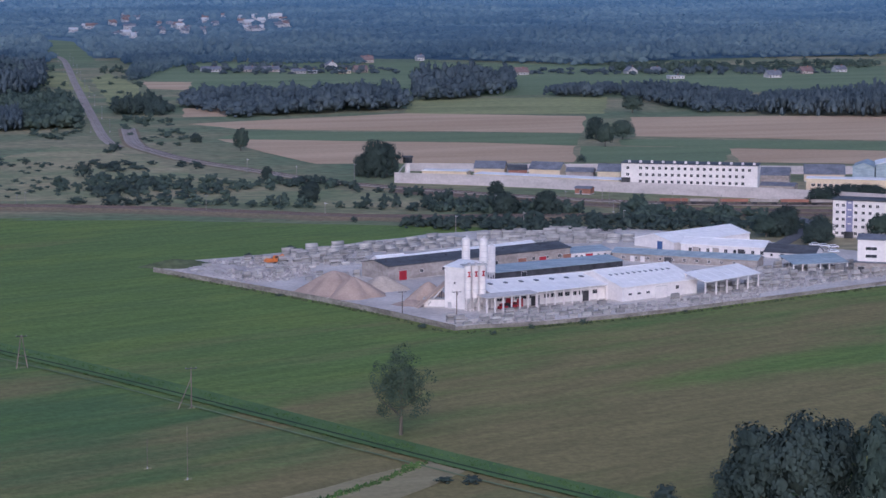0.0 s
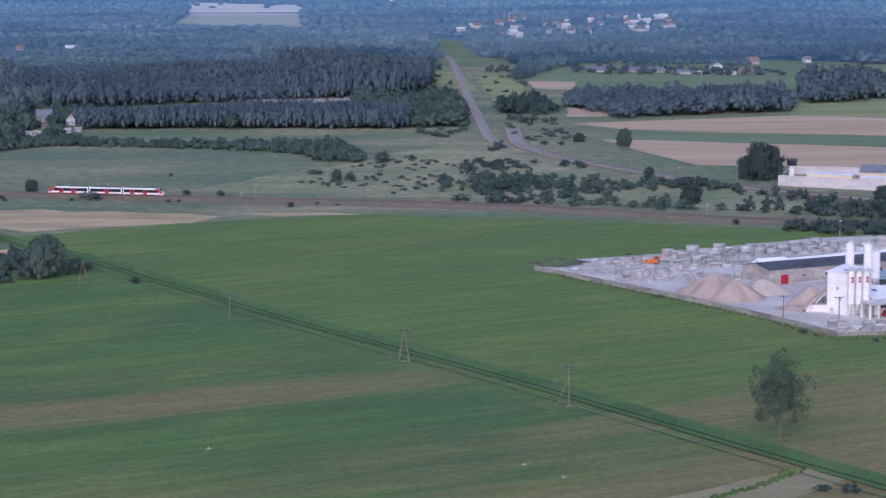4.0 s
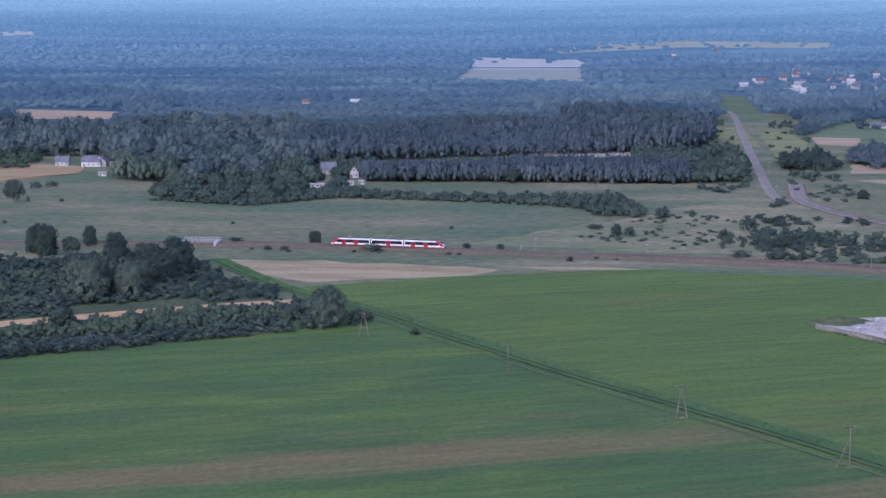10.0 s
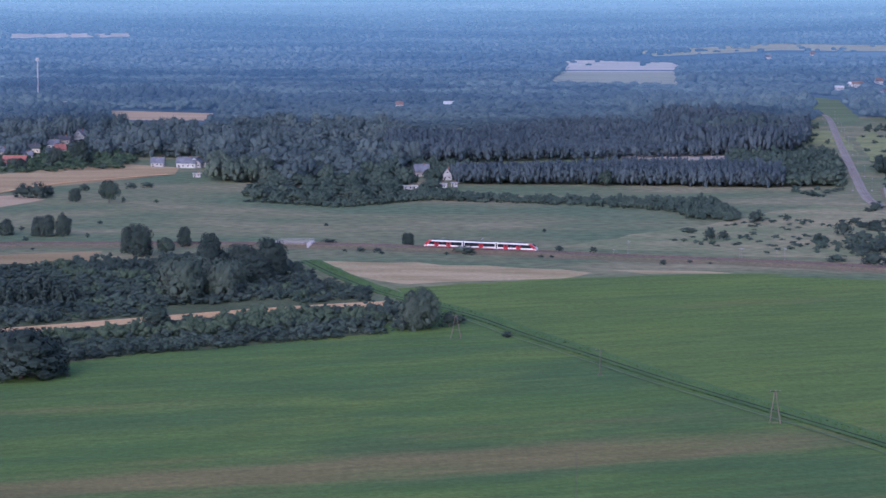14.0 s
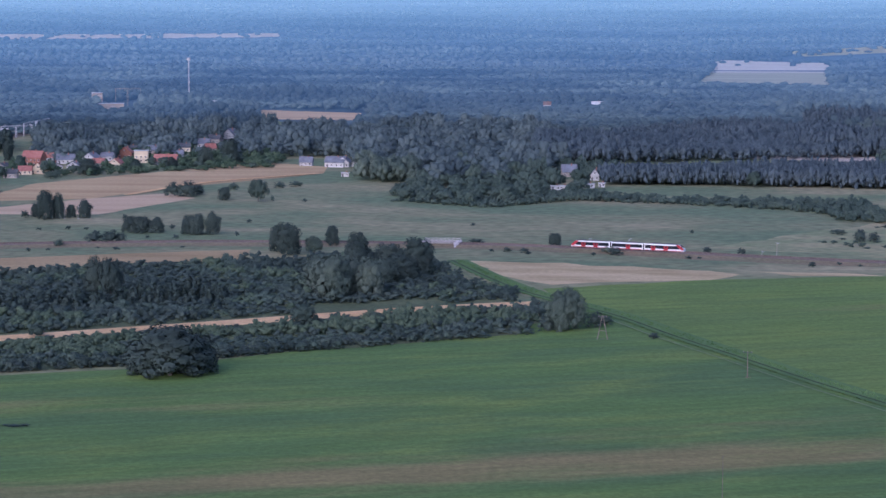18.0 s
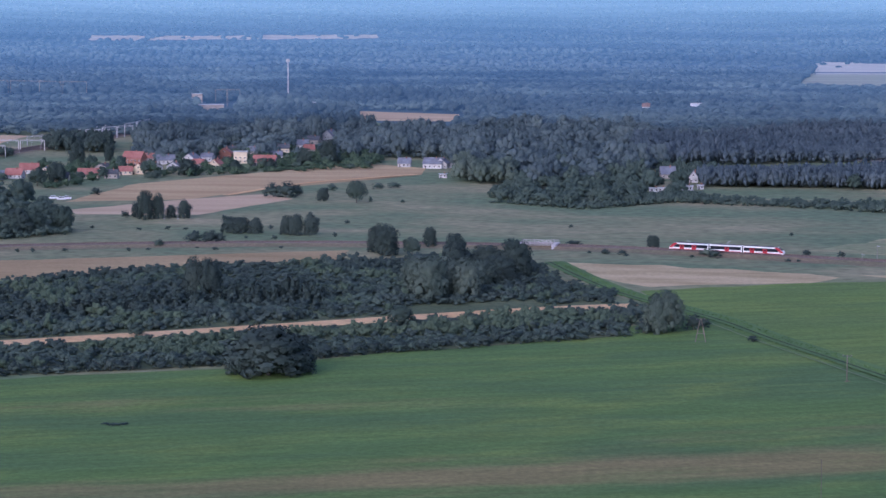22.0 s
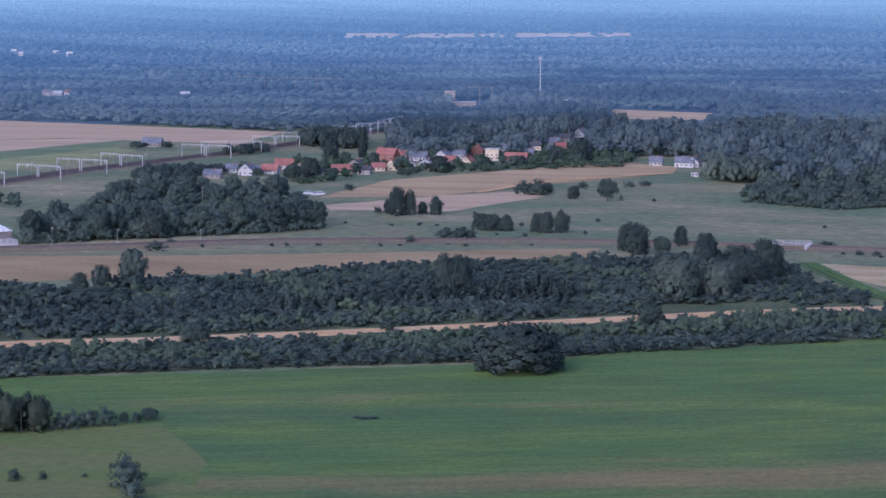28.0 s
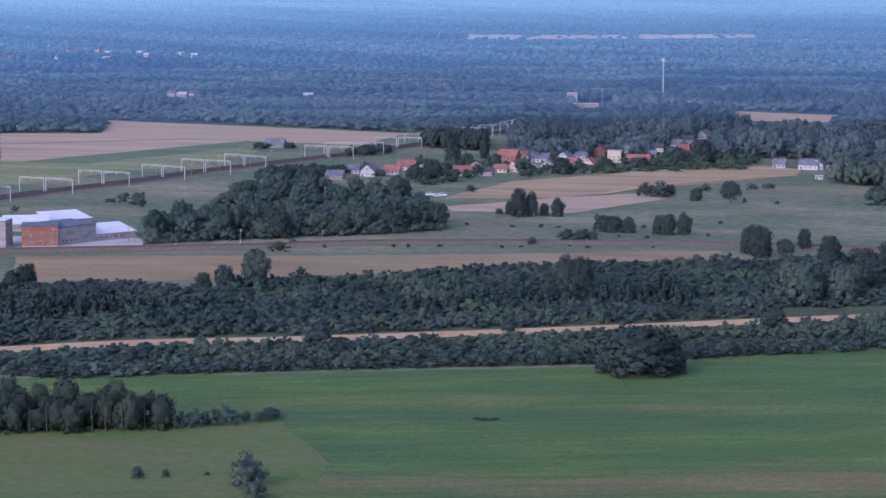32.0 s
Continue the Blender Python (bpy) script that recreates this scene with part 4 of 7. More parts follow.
RISE = 0.8
PALE_BALLAST = material("pale_ballast", (0.31, 0.26, 0.23), (0.42, 0.36, 0.32), scale=(0.1, 0.1, 1), grain=0.2, grain_scale=1.5, rough=0.95)
railway("main_railway", MAIN, (-2.2, 2.2), 5.2, RISE, "two-track railway on a low brown embankment")
AWAY = spline([(373, 2433), (370, 2324), (316, 1924), (273, 1602), (245, 1386), (243, 1322)], 20)
railway("far_railway", AWAY, (0,), 2.6, 0.5, "straight railway track running away to the woods", PALE_BALLAST, 0.7, PALE_BALLAST)
BRANCH = spline([(272, 1454), (255, 1343), (256, 1291), (264, 1231), (286, 1160), (314, 1086), (375, 1007), (434, 956), (522, 919)], 12)
railway("branch_railway", BRANCH, (-2.2, 2.2), 4.6, 0.5, "curving branch tracks beside the walled compound", slope=2.0, bed=PALE_BALLAST)
SIDING = spline([(326, 1047), (370, 992), (426, 938), (511, 899)], 12)
railway("siding_railway", SIDING, (-2.2, 2.2), 4.6, 0.45, "rusty sidings below the walled compound", slope=2.0)
STATION = spline([(-657, 1110), (-645, 1255), (-638, 1304), (-626, 1362), (-615, 1429), (-609, 1494), (-590, 1581), (-563, 1712), (-540, 1893), (-521, 2079)], 20)
railway("station_tracks", STATION, (-8.8, -4.4, 0, 4.4, 8.8), 12, 0.5, "wide brown ballast of several station tracks")


# ---- the train ----
def train():
    at = (12, 1087)
    k = int(np.argmin(np.hypot(*(MAIN - at).T)))
    d = MAIN[k + 2] - MAIN[k - 2]
    p = beside(MAIN, 2.2)[k]
    root = thing("train", Matrix.Translation((p[0], p[1], RISE + 0.47)) @ pose(0, 0, 0, 0, 0, math.degrees(math.atan2(d[1], d[0]))), "white and red three-car electric train with a dark window band", "train")
    ends = (-28.6, -8.4, 8.4, 28.6)
    for i, (x0, x1) in enumerate(zip(ends, ends[1:])):
        nose0, nose1 = (2.6 if i == 0 else 0), (2.6 if i == 2 else 0)
        g0, g1 = (0 if i == 0 else 0.35), (0 if i == 2 else 0.35)
        side = [(x0 + g0, 0.35), (x1 - g1, 0.35), (x1 - g1, 1.5), (x1 - g1 - nose1, 3.5), (x0 + g0 + nose0, 3.5), (x0 + g0, 1.5)]
        bm = bmesh.new()
        a = [bm.verts.new((x, -1.42, z)) for x, z in side]
        b = [bm.verts.new((x, 1.42, z)) for x, z in side]
        bm.faces.new(a)
        bm.faces.new(b[::-1])
        for j in range(6):
            bm.faces.new((a[j], b[j], b[(j + 1) % 6], a[(j + 1) % 6]))
        bmesh.ops.recalc_face_normals(bm, faces=bm.faces)
        bmesh.ops.bevel(bm, geom=list(bm.edges), offset=0.12, segments=2, affect="EDGES")
        car = part("car_body", bm, TRAINWHITE, root, "white coach body with red doors")
        for y, s in ((-1.43, -1), (1.43, 1)):
            part("window_band", boxed(x0 + g0 + nose0 * 0.8 + 0.4, x1 - g1 - nose1 * 0.8 - 0.4, min(y, y + s * 0.02), max(y, y + s * 0.02), 1.3, 2.85), TINTED, car, "dark glazed window band")
            for dx in ((-22.2, -16.0), (0.6,), (13.2, 19.6))[i]:
                part("door", boxed(dx - 1.1, dx + 1.1, min(y, y + s * 0.05), max(y, y + s * 0.05), 0.55, 2.6, bevel=0.02), RED, car, "red sliding door")
                part("door_window", boxed(dx - 0.4, dx + 0.4, min(y, y + s * 0.06), max(y, y + s * 0.06), 1.6, 2.4), TINTED, car)
            part("side_stripe", boxed(x0 + g0 + 0.5, x1 - g1 - 0.5, min(y, y + s * 0.015), max(y, y + s * 0.015), 0.4, 0.62), RED, car, "red lower stripe")
            for dx in np.arange(x0 + g0 + 3.2, x1 - g1 - 2.5, 2.1):
                part("window_pillar", boxed(dx - 0.06, dx + 0.06, min(y, y + s * 0.03), max(y, y + s * 0.03), 1.5, 2.7), DARKMETAL, car)
        part("roof", boxed(x0 + g0 + nose0 + 0.3, x1 - g1 - nose1 - 0.3, -1.3, 1.3, 3.44, 3.58, bevel=0.04), TARROOF, car, "dark grey roof")
        for rx, w in ((0.28, 3.2), (0.62, 4.2)):
            c = x0 + (x1 - x0) * rx
            part("roof_unit", boxed(c - w / 2, c + w / 2, -1.0, 1.0, 3.46, 3.9, bevel=0.1), DARKMETAL, car, "dark roof equipment box")
        for bx in (x0 + 3.4, x1 - 3.4):
            part("bogie", boxed(bx - 1.7, bx + 1.7, -1.15, 1.15, 0.0, 0.5, bevel=0.1), DARKMETAL, car)
        if i == 1:
            bm = bmesh.new()
            for y in (-0.5, 0.5):
                tube(bm, (1.2, y, 3.5), (0.2, y, 4.3), 0.05)
                tube(bm, (0.2, y, 4.3), (1.4, y, 5.2), 0.05)
            tube(bm, (1.4, -0.9, 5.2), (1.4, 0.9, 5.2), 0.06)
            part("pantograph", bm, GALVANISED, car)
        if i != 1:
            s = -1 if i == 0 else 1
            xn = x0 if i == 0 else x1
            bm = bmesh.new()
            prism(bm, [(xn - s * 0.75, 2.1), (xn - s * 2.35, 3.38), (xn - s * 2.38, 3.44), (xn - s * 0.70, 2.14)], -1.05, 1.05)
            bmesh.ops.rotate(bm, verts=bm.verts, matrix=Matrix.Rotation(radians(90), 3, "Z"))
            for v in bm.verts:
                v.co.x, v.co.y = -v.co.x, v.co.y
            part("windscreen", bm, TINTED, car, "sloping dark cab window")
            for y, q in ((-1.44, -1), (1.44, 1)):
                bm = bmesh.new()
                pts = [(xn - s * 0.1, 1.0), (xn - s * 0.15, 1.55), (xn - s * 2.5, 3.42), (xn - s * 4.2, 3.42), (xn - s * 1.6, 1.0)]
                f = [bm.verts.new((x, y + q * 0.025, z)) for x, z in pts]
                g = [bm.verts.new((x, y - q * 0.05, z)) for x, z in pts]
                bm.faces.new(f)
                bm.faces.new(g[::-1])
                for j in range(5):
                    bm.faces.new((f[j], g[j], g[(j + 1) % 5], f[(j + 1) % 5]))
                bmesh.ops.recalc_face_normals(bm, faces=bm.faces)
                part("cab_panel", bm, RED, car, "slanted red cab panel")
            part("headlight", boxed(xn + s * 0.0 - 0.05, xn + 0.05, -1.1, -0.75, 1.1, 1.35), GALVANISED, car)
            part("headlight", boxed(xn + s * 0.0 - 0.05, xn + 0.05, 0.75, 1.1, 1.1, 1.35), GALVANISED, car)
    for x in (-8.4, 8.4):
        part("gangway", boxed(x - 0.4, x + 0.4, -1.2, 1.2, 0.6, 3.3), DARKMETAL, root, "black folded gangway")


train()


# ---- bridge under the main line ----
def bridge():
    a, b = np.array((-94, 1102)), np.array((-78, 1099))
    k = int(np.argmin(np.hypot(*(MAIN - (a + b) / 2).T)))
    d = MAIN[k + 1] - MAIN[k - 1]
    root = thing("railway_bridge", Matrix.Translation((*MAIN[k], 0)) @ pose(0, 0, 0, 0, 0, math.degrees(math.atan2(d[1], d[0]))), "pale concrete railway underbridge with white railings", "bridge")
    part("deck", boxed(-8.2, 8.2, -5.8, 5.8, 1.0, 1.68, bevel=0.05), FENCE, root)
    for s in (-1, 1):
        part("abutment", boxed(s * 8.4 - 1.2, s * 8.4 + 1.2, -6.4, 6.4, -0.3, 1.7, bevel=0.05), PERIMETER, root, "white concrete abutment")
        bm = bmesh.new()
        prism(bm, [(-6.4, -0.2), (-10.5, -0.2), (-10.5, 0.3), (-6.4, 1.7)], s * 8.4 - 0.5, s * 8.4 + 0.5)
        bmesh.ops.recalc_face_normals(bm, faces=bm.faces)
        part("wing_wall", bm, PERIMETER, root)
        for z in (2.0, 2.5, 2.9):
            part("rail", boxed(-9, 9, s * 5.7 - 0.06, s * 5.7 + 0.06, z - 0.05, z + 0.05), PERIMETER, root)
        for x in np.arange(-9, 9.1, 2.0):
            part("railing_post", boxed(x - 0.06, x + 0.06, s * 5.7 - 0.05, s * 5.7 + 0.05, 1.6, 2.95), PERIMETER, root)
    # dark bar added in place of the shadow under the deck
    part("underpass_shadow_bed", boxed(-7.2, 7.2, -6.6, -5.9, -0.2, 0.3), DITCH_AND_SHADOW, root, "dark bar standing for the shadow below the deck")


bridge()


# ---- poles ----
def pylon(at, h, brace=4.0, label="weathered wooden A-frame power pole in the meadow", kind="a", turn=0):
    root = thing("power_pole", pose(at[0], at[1], 0, 0, 0, turn), label, "power pole")
    if kind == "a":
        for s in (-1, 1):
            part("leg", tube(bmesh.new(), (s * brace / 2, 0, -0.3), (s * 0.15, 0, h), 0.19, 0.13), POLEWOOD, root)
        part("tie", tube(bmesh.new(), (-brace * 0.32, 0, h * 0.38), (brace * 0.32, 0, h * 0.38), 0.09), POLEWOOD, root)
    else:
        slim = 0.45 if kind == "thin" else 1.0
        part("mast", tube(bmesh.new(), (0, 0, -0.3), (0, 0, h), 0.2 * slim, 0.13 * slim), POLEWOOD, root)
        if kind == "braced":
            part("strut", tube(bmesh.new(), (-brace, 0, -0.2), (-0.1, 0, h * 0.72), 0.15, 0.11), POLEWOOD, root)
    if kind != "thin":
        part("crossarm", boxed(-1.5, 1.5, -0.08, 0.08, h - 0.35, h - 0.15), DARKMETAL, root)
        for x in (-1.35, 0, 1.35):
            part("insulator", tube(bmesh.new(), (x, 0, h - 0.16), (x, 0, h + 0.2), 0.09, 0.06), GREYWALL, root)
    else:
        part("foot", tube(bmesh.new(), (0, 0, 0), (0, 0, 0.6), 0.2, 0.16), CONCRETE, root, "pale concrete foot")
    for x, y in ((0.7, 0.3), (-0.6, -0.2), (0.1, 0.47)):
        part("grass_tuft", tube(bmesh.new(), (x, y, 0.0), (x + 0.2, y, 0.5), 0.5, 0.05, 6), MARSH, root)
    return root


pylon((-3.2, 801.5), 8.5, 3.8)
pylon((88.3, 639.8), 9.5, 3.2, "grey wooden twin-leg power pole beside the ditch")
pylon((122.0, 570.0), 10.8, 3.6, "wooden power pole with a leaning strut beside the ditch", "braced")
pylon((43.3, 721.9), 8.6, 3, "faint slim wooden power pole", "pole")
pylon((26.5, 533.3), 12.9, 3, "thin grey pole on a pale concrete foot", "thin")
pylon((104.3, 492.4), 12.2, 3, "thin grey pole on a pale concrete foot", "thin")
pylon((97.8, 505.8), 7.2, 3, "thin grey pole on a pale concrete foot", "thin")
pylon((-251.4, 693.0), 10.3, 3, "faint slim wooden pole beside the thicket", "thin")


def post(at, h, label="white concrete trackside mast", arm=0.0):
    root = thing("catenary_mast", pose(at[0], at[1], 0), label, "mast", "masts along the railway")
    part("mast", tube(bmesh.new(), (0, 0, -0.3), (0, 0, h), 0.17, 0.12), FENCE, root)
    part("collar", tube(bmesh.new(), (0, 0, h - 0.25), (0, 0, h), 0.26, 0.26), GALVANISED, root)
    part("foot", boxed(-0.45, 0.45, -0.45, 0.45, -0.2, 0.4, bevel=0.08), CONCRETE, root)
    if arm:
        part("arm", tube(bmesh.new(), (0, 0, h - 0.6), (arm, 0, h - 0.2), 0.07), GALVANISED, root)


for at, h in (((127, 1047), 5.8), ((128, 1047), 5.8), ((143, 1040), 5.7), ((77, 1070), 6.7),
              ((70, 1068), 3.0), ((-11, 1100), 5.0), ((220, 991), 8.1), ((146, 1035), 7.2), ((267, 962), 6.0), ((314, 1077), 11.2),
              ((280, 1161), 7.0), ((295, 1117), 7.0), ((346, 961), 6.9), ((369, 947), 6.4), ((371, 947), 7.4),
              ((401, 967), 7.6), ((404, 966), 7.3), ((391, 988), 4.5), ((439, 920), 8.4),
              ((436, 966), 5.0), ((423, 928), 8.2), ((394, 937), 5.5), ((395, 932), 6.0), ((303, 889), 7.3), ((335, 894), 7.0), ((377, 885), 7.5),
              ((-439, 1040), 8.7), ((-465, 1041), 7.9), ((-462, 1042), 7.6), ((-492, 1012), 9.2), ((-491, 1015), 8.6), ((-510, 1002), 8.0),
              ((-411, 1056), 6.5), ((-376, 1080), 5.0), ((-547, 1312), 13.4), ((-494, 1305), 11.1), ((-441, 1271), 10.1), ((-468, 1304), 9.3),
              ((-301, 1229), 6.0), ((-293, 1228), 7.0)):
    post(at, h, arm=1.2)
for i in range(9):
    for s in (-1, 1):
        q = beside(AWAY, s * 6.0)[int((0.12 + i * 0.095) * len(AWAY))]
        post(q, 8.0, "pale mast beside the straight track")


def gantry(a, b, h, label="white lattice portal spanning the station tracks", steel=GALVANISED):
    """Two portal frames side by side over the tracks."""
    a, b = np.array(a), np.array(b)
    w = float(np.hypot(*(b - a)))
    root = thing("overhead_gantry", Matrix.Translation((*a, 0)) @ pose(0, 0, 0, 0, 0, math.degrees(math.atan2(b[1] - a[1], b[0] - a[0]))), label, "gantry", "gantries over the tracks")
    for x in (0, w * 0.46, w * 0.5, w):
        part("leg", boxed(x - 0.22, x + 0.22, -0.22, 0.22, -0.3, h, bevel=0.04), steel, root)
    for x0, x1 in ((0, w * 0.46), (w * 0.5, w)):
        part("beam", boxed(x0, x1, -0.25, 0.25, h, h + 0.35, bevel=0.05), steel, root)
        part("lower_chord", boxed(x0, x1, -0.15, 0.15, h - 0.7, h - 0.5), steel, root)
        for x in np.linspace(x0 + 2, x1 - 2, 3):
            part("dropper", boxed(x - 0.1, x + 0.1, -0.1, 0.1, h - 2.2, h), steel, root)


for a, b, h in (((-660, 1311), (-618, 1300), 9.0), ((-649, 1375), (-607, 1362), 9.0), ((-632, 1440), (-594, 1424), 8.5),
                ((-624, 1490), (-581, 1475), 9.2), ((-615, 1550), (-574, 1526), 9.1), ((-672, 1248), (-628, 1235), 9.3),
                ((-591, 1657), (-547, 1643), 9.2), ((-585, 1685), (-540, 1697), 9.7), ((-574, 1781), (-535, 1784), 8.4), ((-568, 1845), (-550, 1874), 7.7),
                ((-552, 1873), (-535, 1862), 9.2), ((-536, 1911), (-516, 1916), 9.9), ((-529, 1938), (-510, 1970), 10.5), ((-517, 1968), (-517, 2060), 11.6), ((-437, 2415), (-424, 2418), 12.1)):
    gantry(a, b, h)


for i in range(16):
    for off in (-13.5, 13.5):
        q = beside(STATION, off)[int(len(STATION) * (0.34 + 0.038 * i))]
        post(q, 9.0, "pale mast beside the station tracks", arm=2.0)


# ---- trees and bushes that stand apart ----
def template(kind, seed):
    """One tree of unit crown: trunk with limbs, and a crown of many leaf sprays, standing ready to be copied."""
    mat, masses, per, size, leaf, foot = {
        "tree": (LEAF, 26, 110, 0.15, 0.025, 0.06), "dark": (DARK_LEAF, 44, 76, 0.15, 0.025, 0.02), "willow": (GREY_LEAF, 38, 84, 0.15, 0.023, 0.0),
        "bush": (LEAF, 13, 44, 0.19, 0.03, 0.0), "darkbush": (DARK_LEAF, 13, 44, 0.19, 0.03, 0.0), "greybush": (GREY_LEAF, 13, 44, 0.19, 0.03, 0.0),
        "sparse": (FRESH_LEAF, 130, 85, 0.09, 0.0095, 0.05)}[kind]
    root = thing("bush" if "bush" in kind else "tree", pose(0, 0, 0), "tree", "tree")
    rng = random.Random(seed)
    bm = bmesh.new()
    top = 0.55
    bmesh.ops.create_cone(bm, segments=9, radius1=0.03, radius2=0.012, depth=top + 0.04, matrix=Matrix.Translation((0, 0, top / 2 - 0.02)))
    for i in range(7 if kind == "sparse" else 4):
        a, z = rng.uniform(0, 6.28), rng.uniform(0.18, 0.5)
        tube(bm, (0, 0, z), (0.3 * math.cos(a), 0.3 * math.sin(a), z + rng.uniform(0.15, 0.35)), 0.011, 0.004, 6)
    part("trunk", bm, BARK, root, "brown bark trunk with limbs")
    v, f, q = crown_arrays(seed, masses, per, size, leaf, 2, kind == "sparse", lumps=0.5, skirt={"dark": 1.05, "willow": 0.95, "darkbush": 1.05, "bush": 1.0, "greybush": 1.0}.get(kind, 0.0))
    v[:, 2] = foot + v[:, 2] * (1 - foot) * 0.98
    crown = new("crown", mesh_of("crown", v, f, mat, smooth=True, normals=q))
    crown.parent = root
    return root


WORDS = {"tree": "leafy green broadleaf tree", "dark": "dense dark green broadleaf tree", "willow": "grey-green willow tree", "bush": "rounded green bush", "darkbush": "dense dark green bush",
         "greybush": "grey-green willow bush", "sparse": "tall thin-leaved tree with a bare trunk"}
PLANTED = {}


def plant(kind, at, h, w, where, group=""):
    """Stands a tree or bush of that height and width at a plan point."""
    rng = random.Random(int(at[0] * 13 + at[1] * 7))
    i = rng.randrange(3)
    m = Matrix.LocRotScale((at[0], at[1], float(ground_z(at[0], at[1])) - 0.02 * h), Euler((0, 0, rng.uniform(0, 6.28))), (w * 1.12, w * rng.uniform(1.0, 1.25), h))
    if (kind, i) not in PLANTED:
        ob = PLANTED[(kind, i)] = template(kind, 100 + 7 * i + len(kind) * 31)
        ob.matrix_world = m
    else:
        src = PLANTED[(kind, i)]
        ob = src.copy()
        scene.collection.objects.link(ob)
        ob.matrix_world = m
        for c in src.children:
            k = c.copy()
            scene.collection.objects.link(k)
            k.parent = ob
    tagged(ob, WORDS[kind] + " " + where, "bush" if "bush" in kind else "tree")
    if group:
        ob["group"] = group
    return ob


def grove(rows, where):
    for kind, at, h, w in rows:
        plant(kind, at, h, w, where)


grove([("sparse", (164.0, 522.5), 24.5, 16.0)], "alone in the brown meadow")
grove([("dark", (214.1, 427.0), 20.0, 13), ("dark", (220.4, 419.9), 22.7, 14), ("dark", (230.7, 424.1), 20.3, 12), ("tree", (232.8, 408.4), 24.8, 11), ("dark", (211.1, 433.1), 11.0, 8), ("tree", (244.1, 409.6), 19.0, 13)], "at the meadow edge")
grove([("darkbush", (196.8, 437.8), 5.3, 5.5), ("darkbush", (164.0, 469.3), 2.2, 4.5), ("bush", (158.5, 472.3), 1.5, 4)], "beside the ditch")
grove([("willow", (-15.7, 825.2), 17.1, 12.5), ("willow", (-19.4, 822.3), 15.0, 9), ("darkbush", (-6.0, 831.0), 6.5, 7.5), ("darkbush", (-23.9, 822.3), 5.5, 7), ("darkbush", (15.0, 805.6), 2.4, 4.2), ("bush", (-1.9, 839.8), 3.5, 5)], "at the thicket end")
grove([("dark", (-141.2, 713.5), 16.9, 22), ("dark", (-148.2, 716.2), 11.5, 13), ("dark", (-135.4, 722.1), 12.6, 15), ("darkbush", (-152.0, 713.9), 6, 8), ("darkbush", (-130.8, 722.3), 6, 8)], "standing out into the meadow")
grove([("bush", (-201.0, 520.2), 8.4, 9), ("bush", (-194.6, 507.3), 5.5, 6), ("darkbush", (-231.4, 521.3), 3.6, 3.4), ("darkbush", (-225.1, 524.5), 2.6, 2.2), ("bush", (-215.8, 529.3), 1.4, 1.6)], "in the near pasture")
grove([("tree", (-232.7, 600.5), 3.8, 2.6), ("tree", (-229.1, 601.5), 3.6, 2.8), ("tree", (-227.8, 608.3), 3.6, 5), ("bush", (-236.4, 596.7), 5.5, 6), ("bush", (-240.7, 594.6), 5.2, 6), ("bush", (-244.3, 590.9), 5.0, 6), ("bush", (-247.1, 589.2), 4.6, 5)], "in the pasture hedge")
grove([("bush", (-168.0, 623.1), 0.6, 4), ("bush", (-165.5, 624.6), 0.6, 3), ("bush", (-170.8, 624.3), 0.5, 3)], "low in the meadow")
# the big willows and tall trees of the thicket
grove([("willow", (-120, 923), 16.9, 15), ("willow", (-110, 916), 18.3, 16), ("willow", (-101, 922), 16.8, 14), ("willow", (-97, 948), 13.0, 13), ("dark", (-90, 960), 13.0, 12), ("dark", (-84, 981), 18.2, 13),
       ("dark", (-111, 982), 16.0, 12), ("dark", (-98, 992), 14.2, 14), ("willow", (-111, 898), 20.4, 15), ("willow", (-98, 907), 17.1, 13), ("dark", (-88, 962), 11.0, 12), ("tree", (-82, 982), 9.0, 10),
       ("dark", (-153, 1063), 16.0, 11), ("dark", (-160, 1073), 13.5, 7), ("tree", (-141, 1066), 9.0, 9), ("dark", (-137, 1105), 10.2, 6), ("dark", (-117, 1037), 14.2, 10), ("willow", (-343, 899), 16.9, 11), ("dark", (-351, 883), 10.5, 8), ("dark", (-361, 884), 7.0, 6), ("darkbush", (-335, 932), 4.5, 6),
       ("tree", (-322.4, 830.3), 8.0, 8), ("dark", (-433, 864), 10.8, 9), ("dark", (-437, 859), 8.0, 7), ("dark", (-210, 907), 16.4, 9), ("dark", (-202, 900), 16.9, 9), ("tree", (-261.9, 744.8), 8.8, 10), ("tree", (-113.1, 825.1), 9.4, 9), ("tree", (-87.3, 832.4), 5.2, 7), ("tree", (-204.7, 792.0), 5.0, 6)], "rising above the thicket")
# the front of the wood between the station and the railway
edge = spline([(-456, 1055), (-416, 1072), (-374, 1101), (-339, 1140)], 9)
rng = random.Random(77)
for q in edge:
    if rng.random() < 0.8:
        plant(rng.choice(["tree", "dark", "tree", "willow"]), (q[0] + rng.uniform(-3, 3), q[1] + rng.uniform(0, 14)), rng.uniform(10, 17), rng.uniform(10, 14), "at the front of the wood")
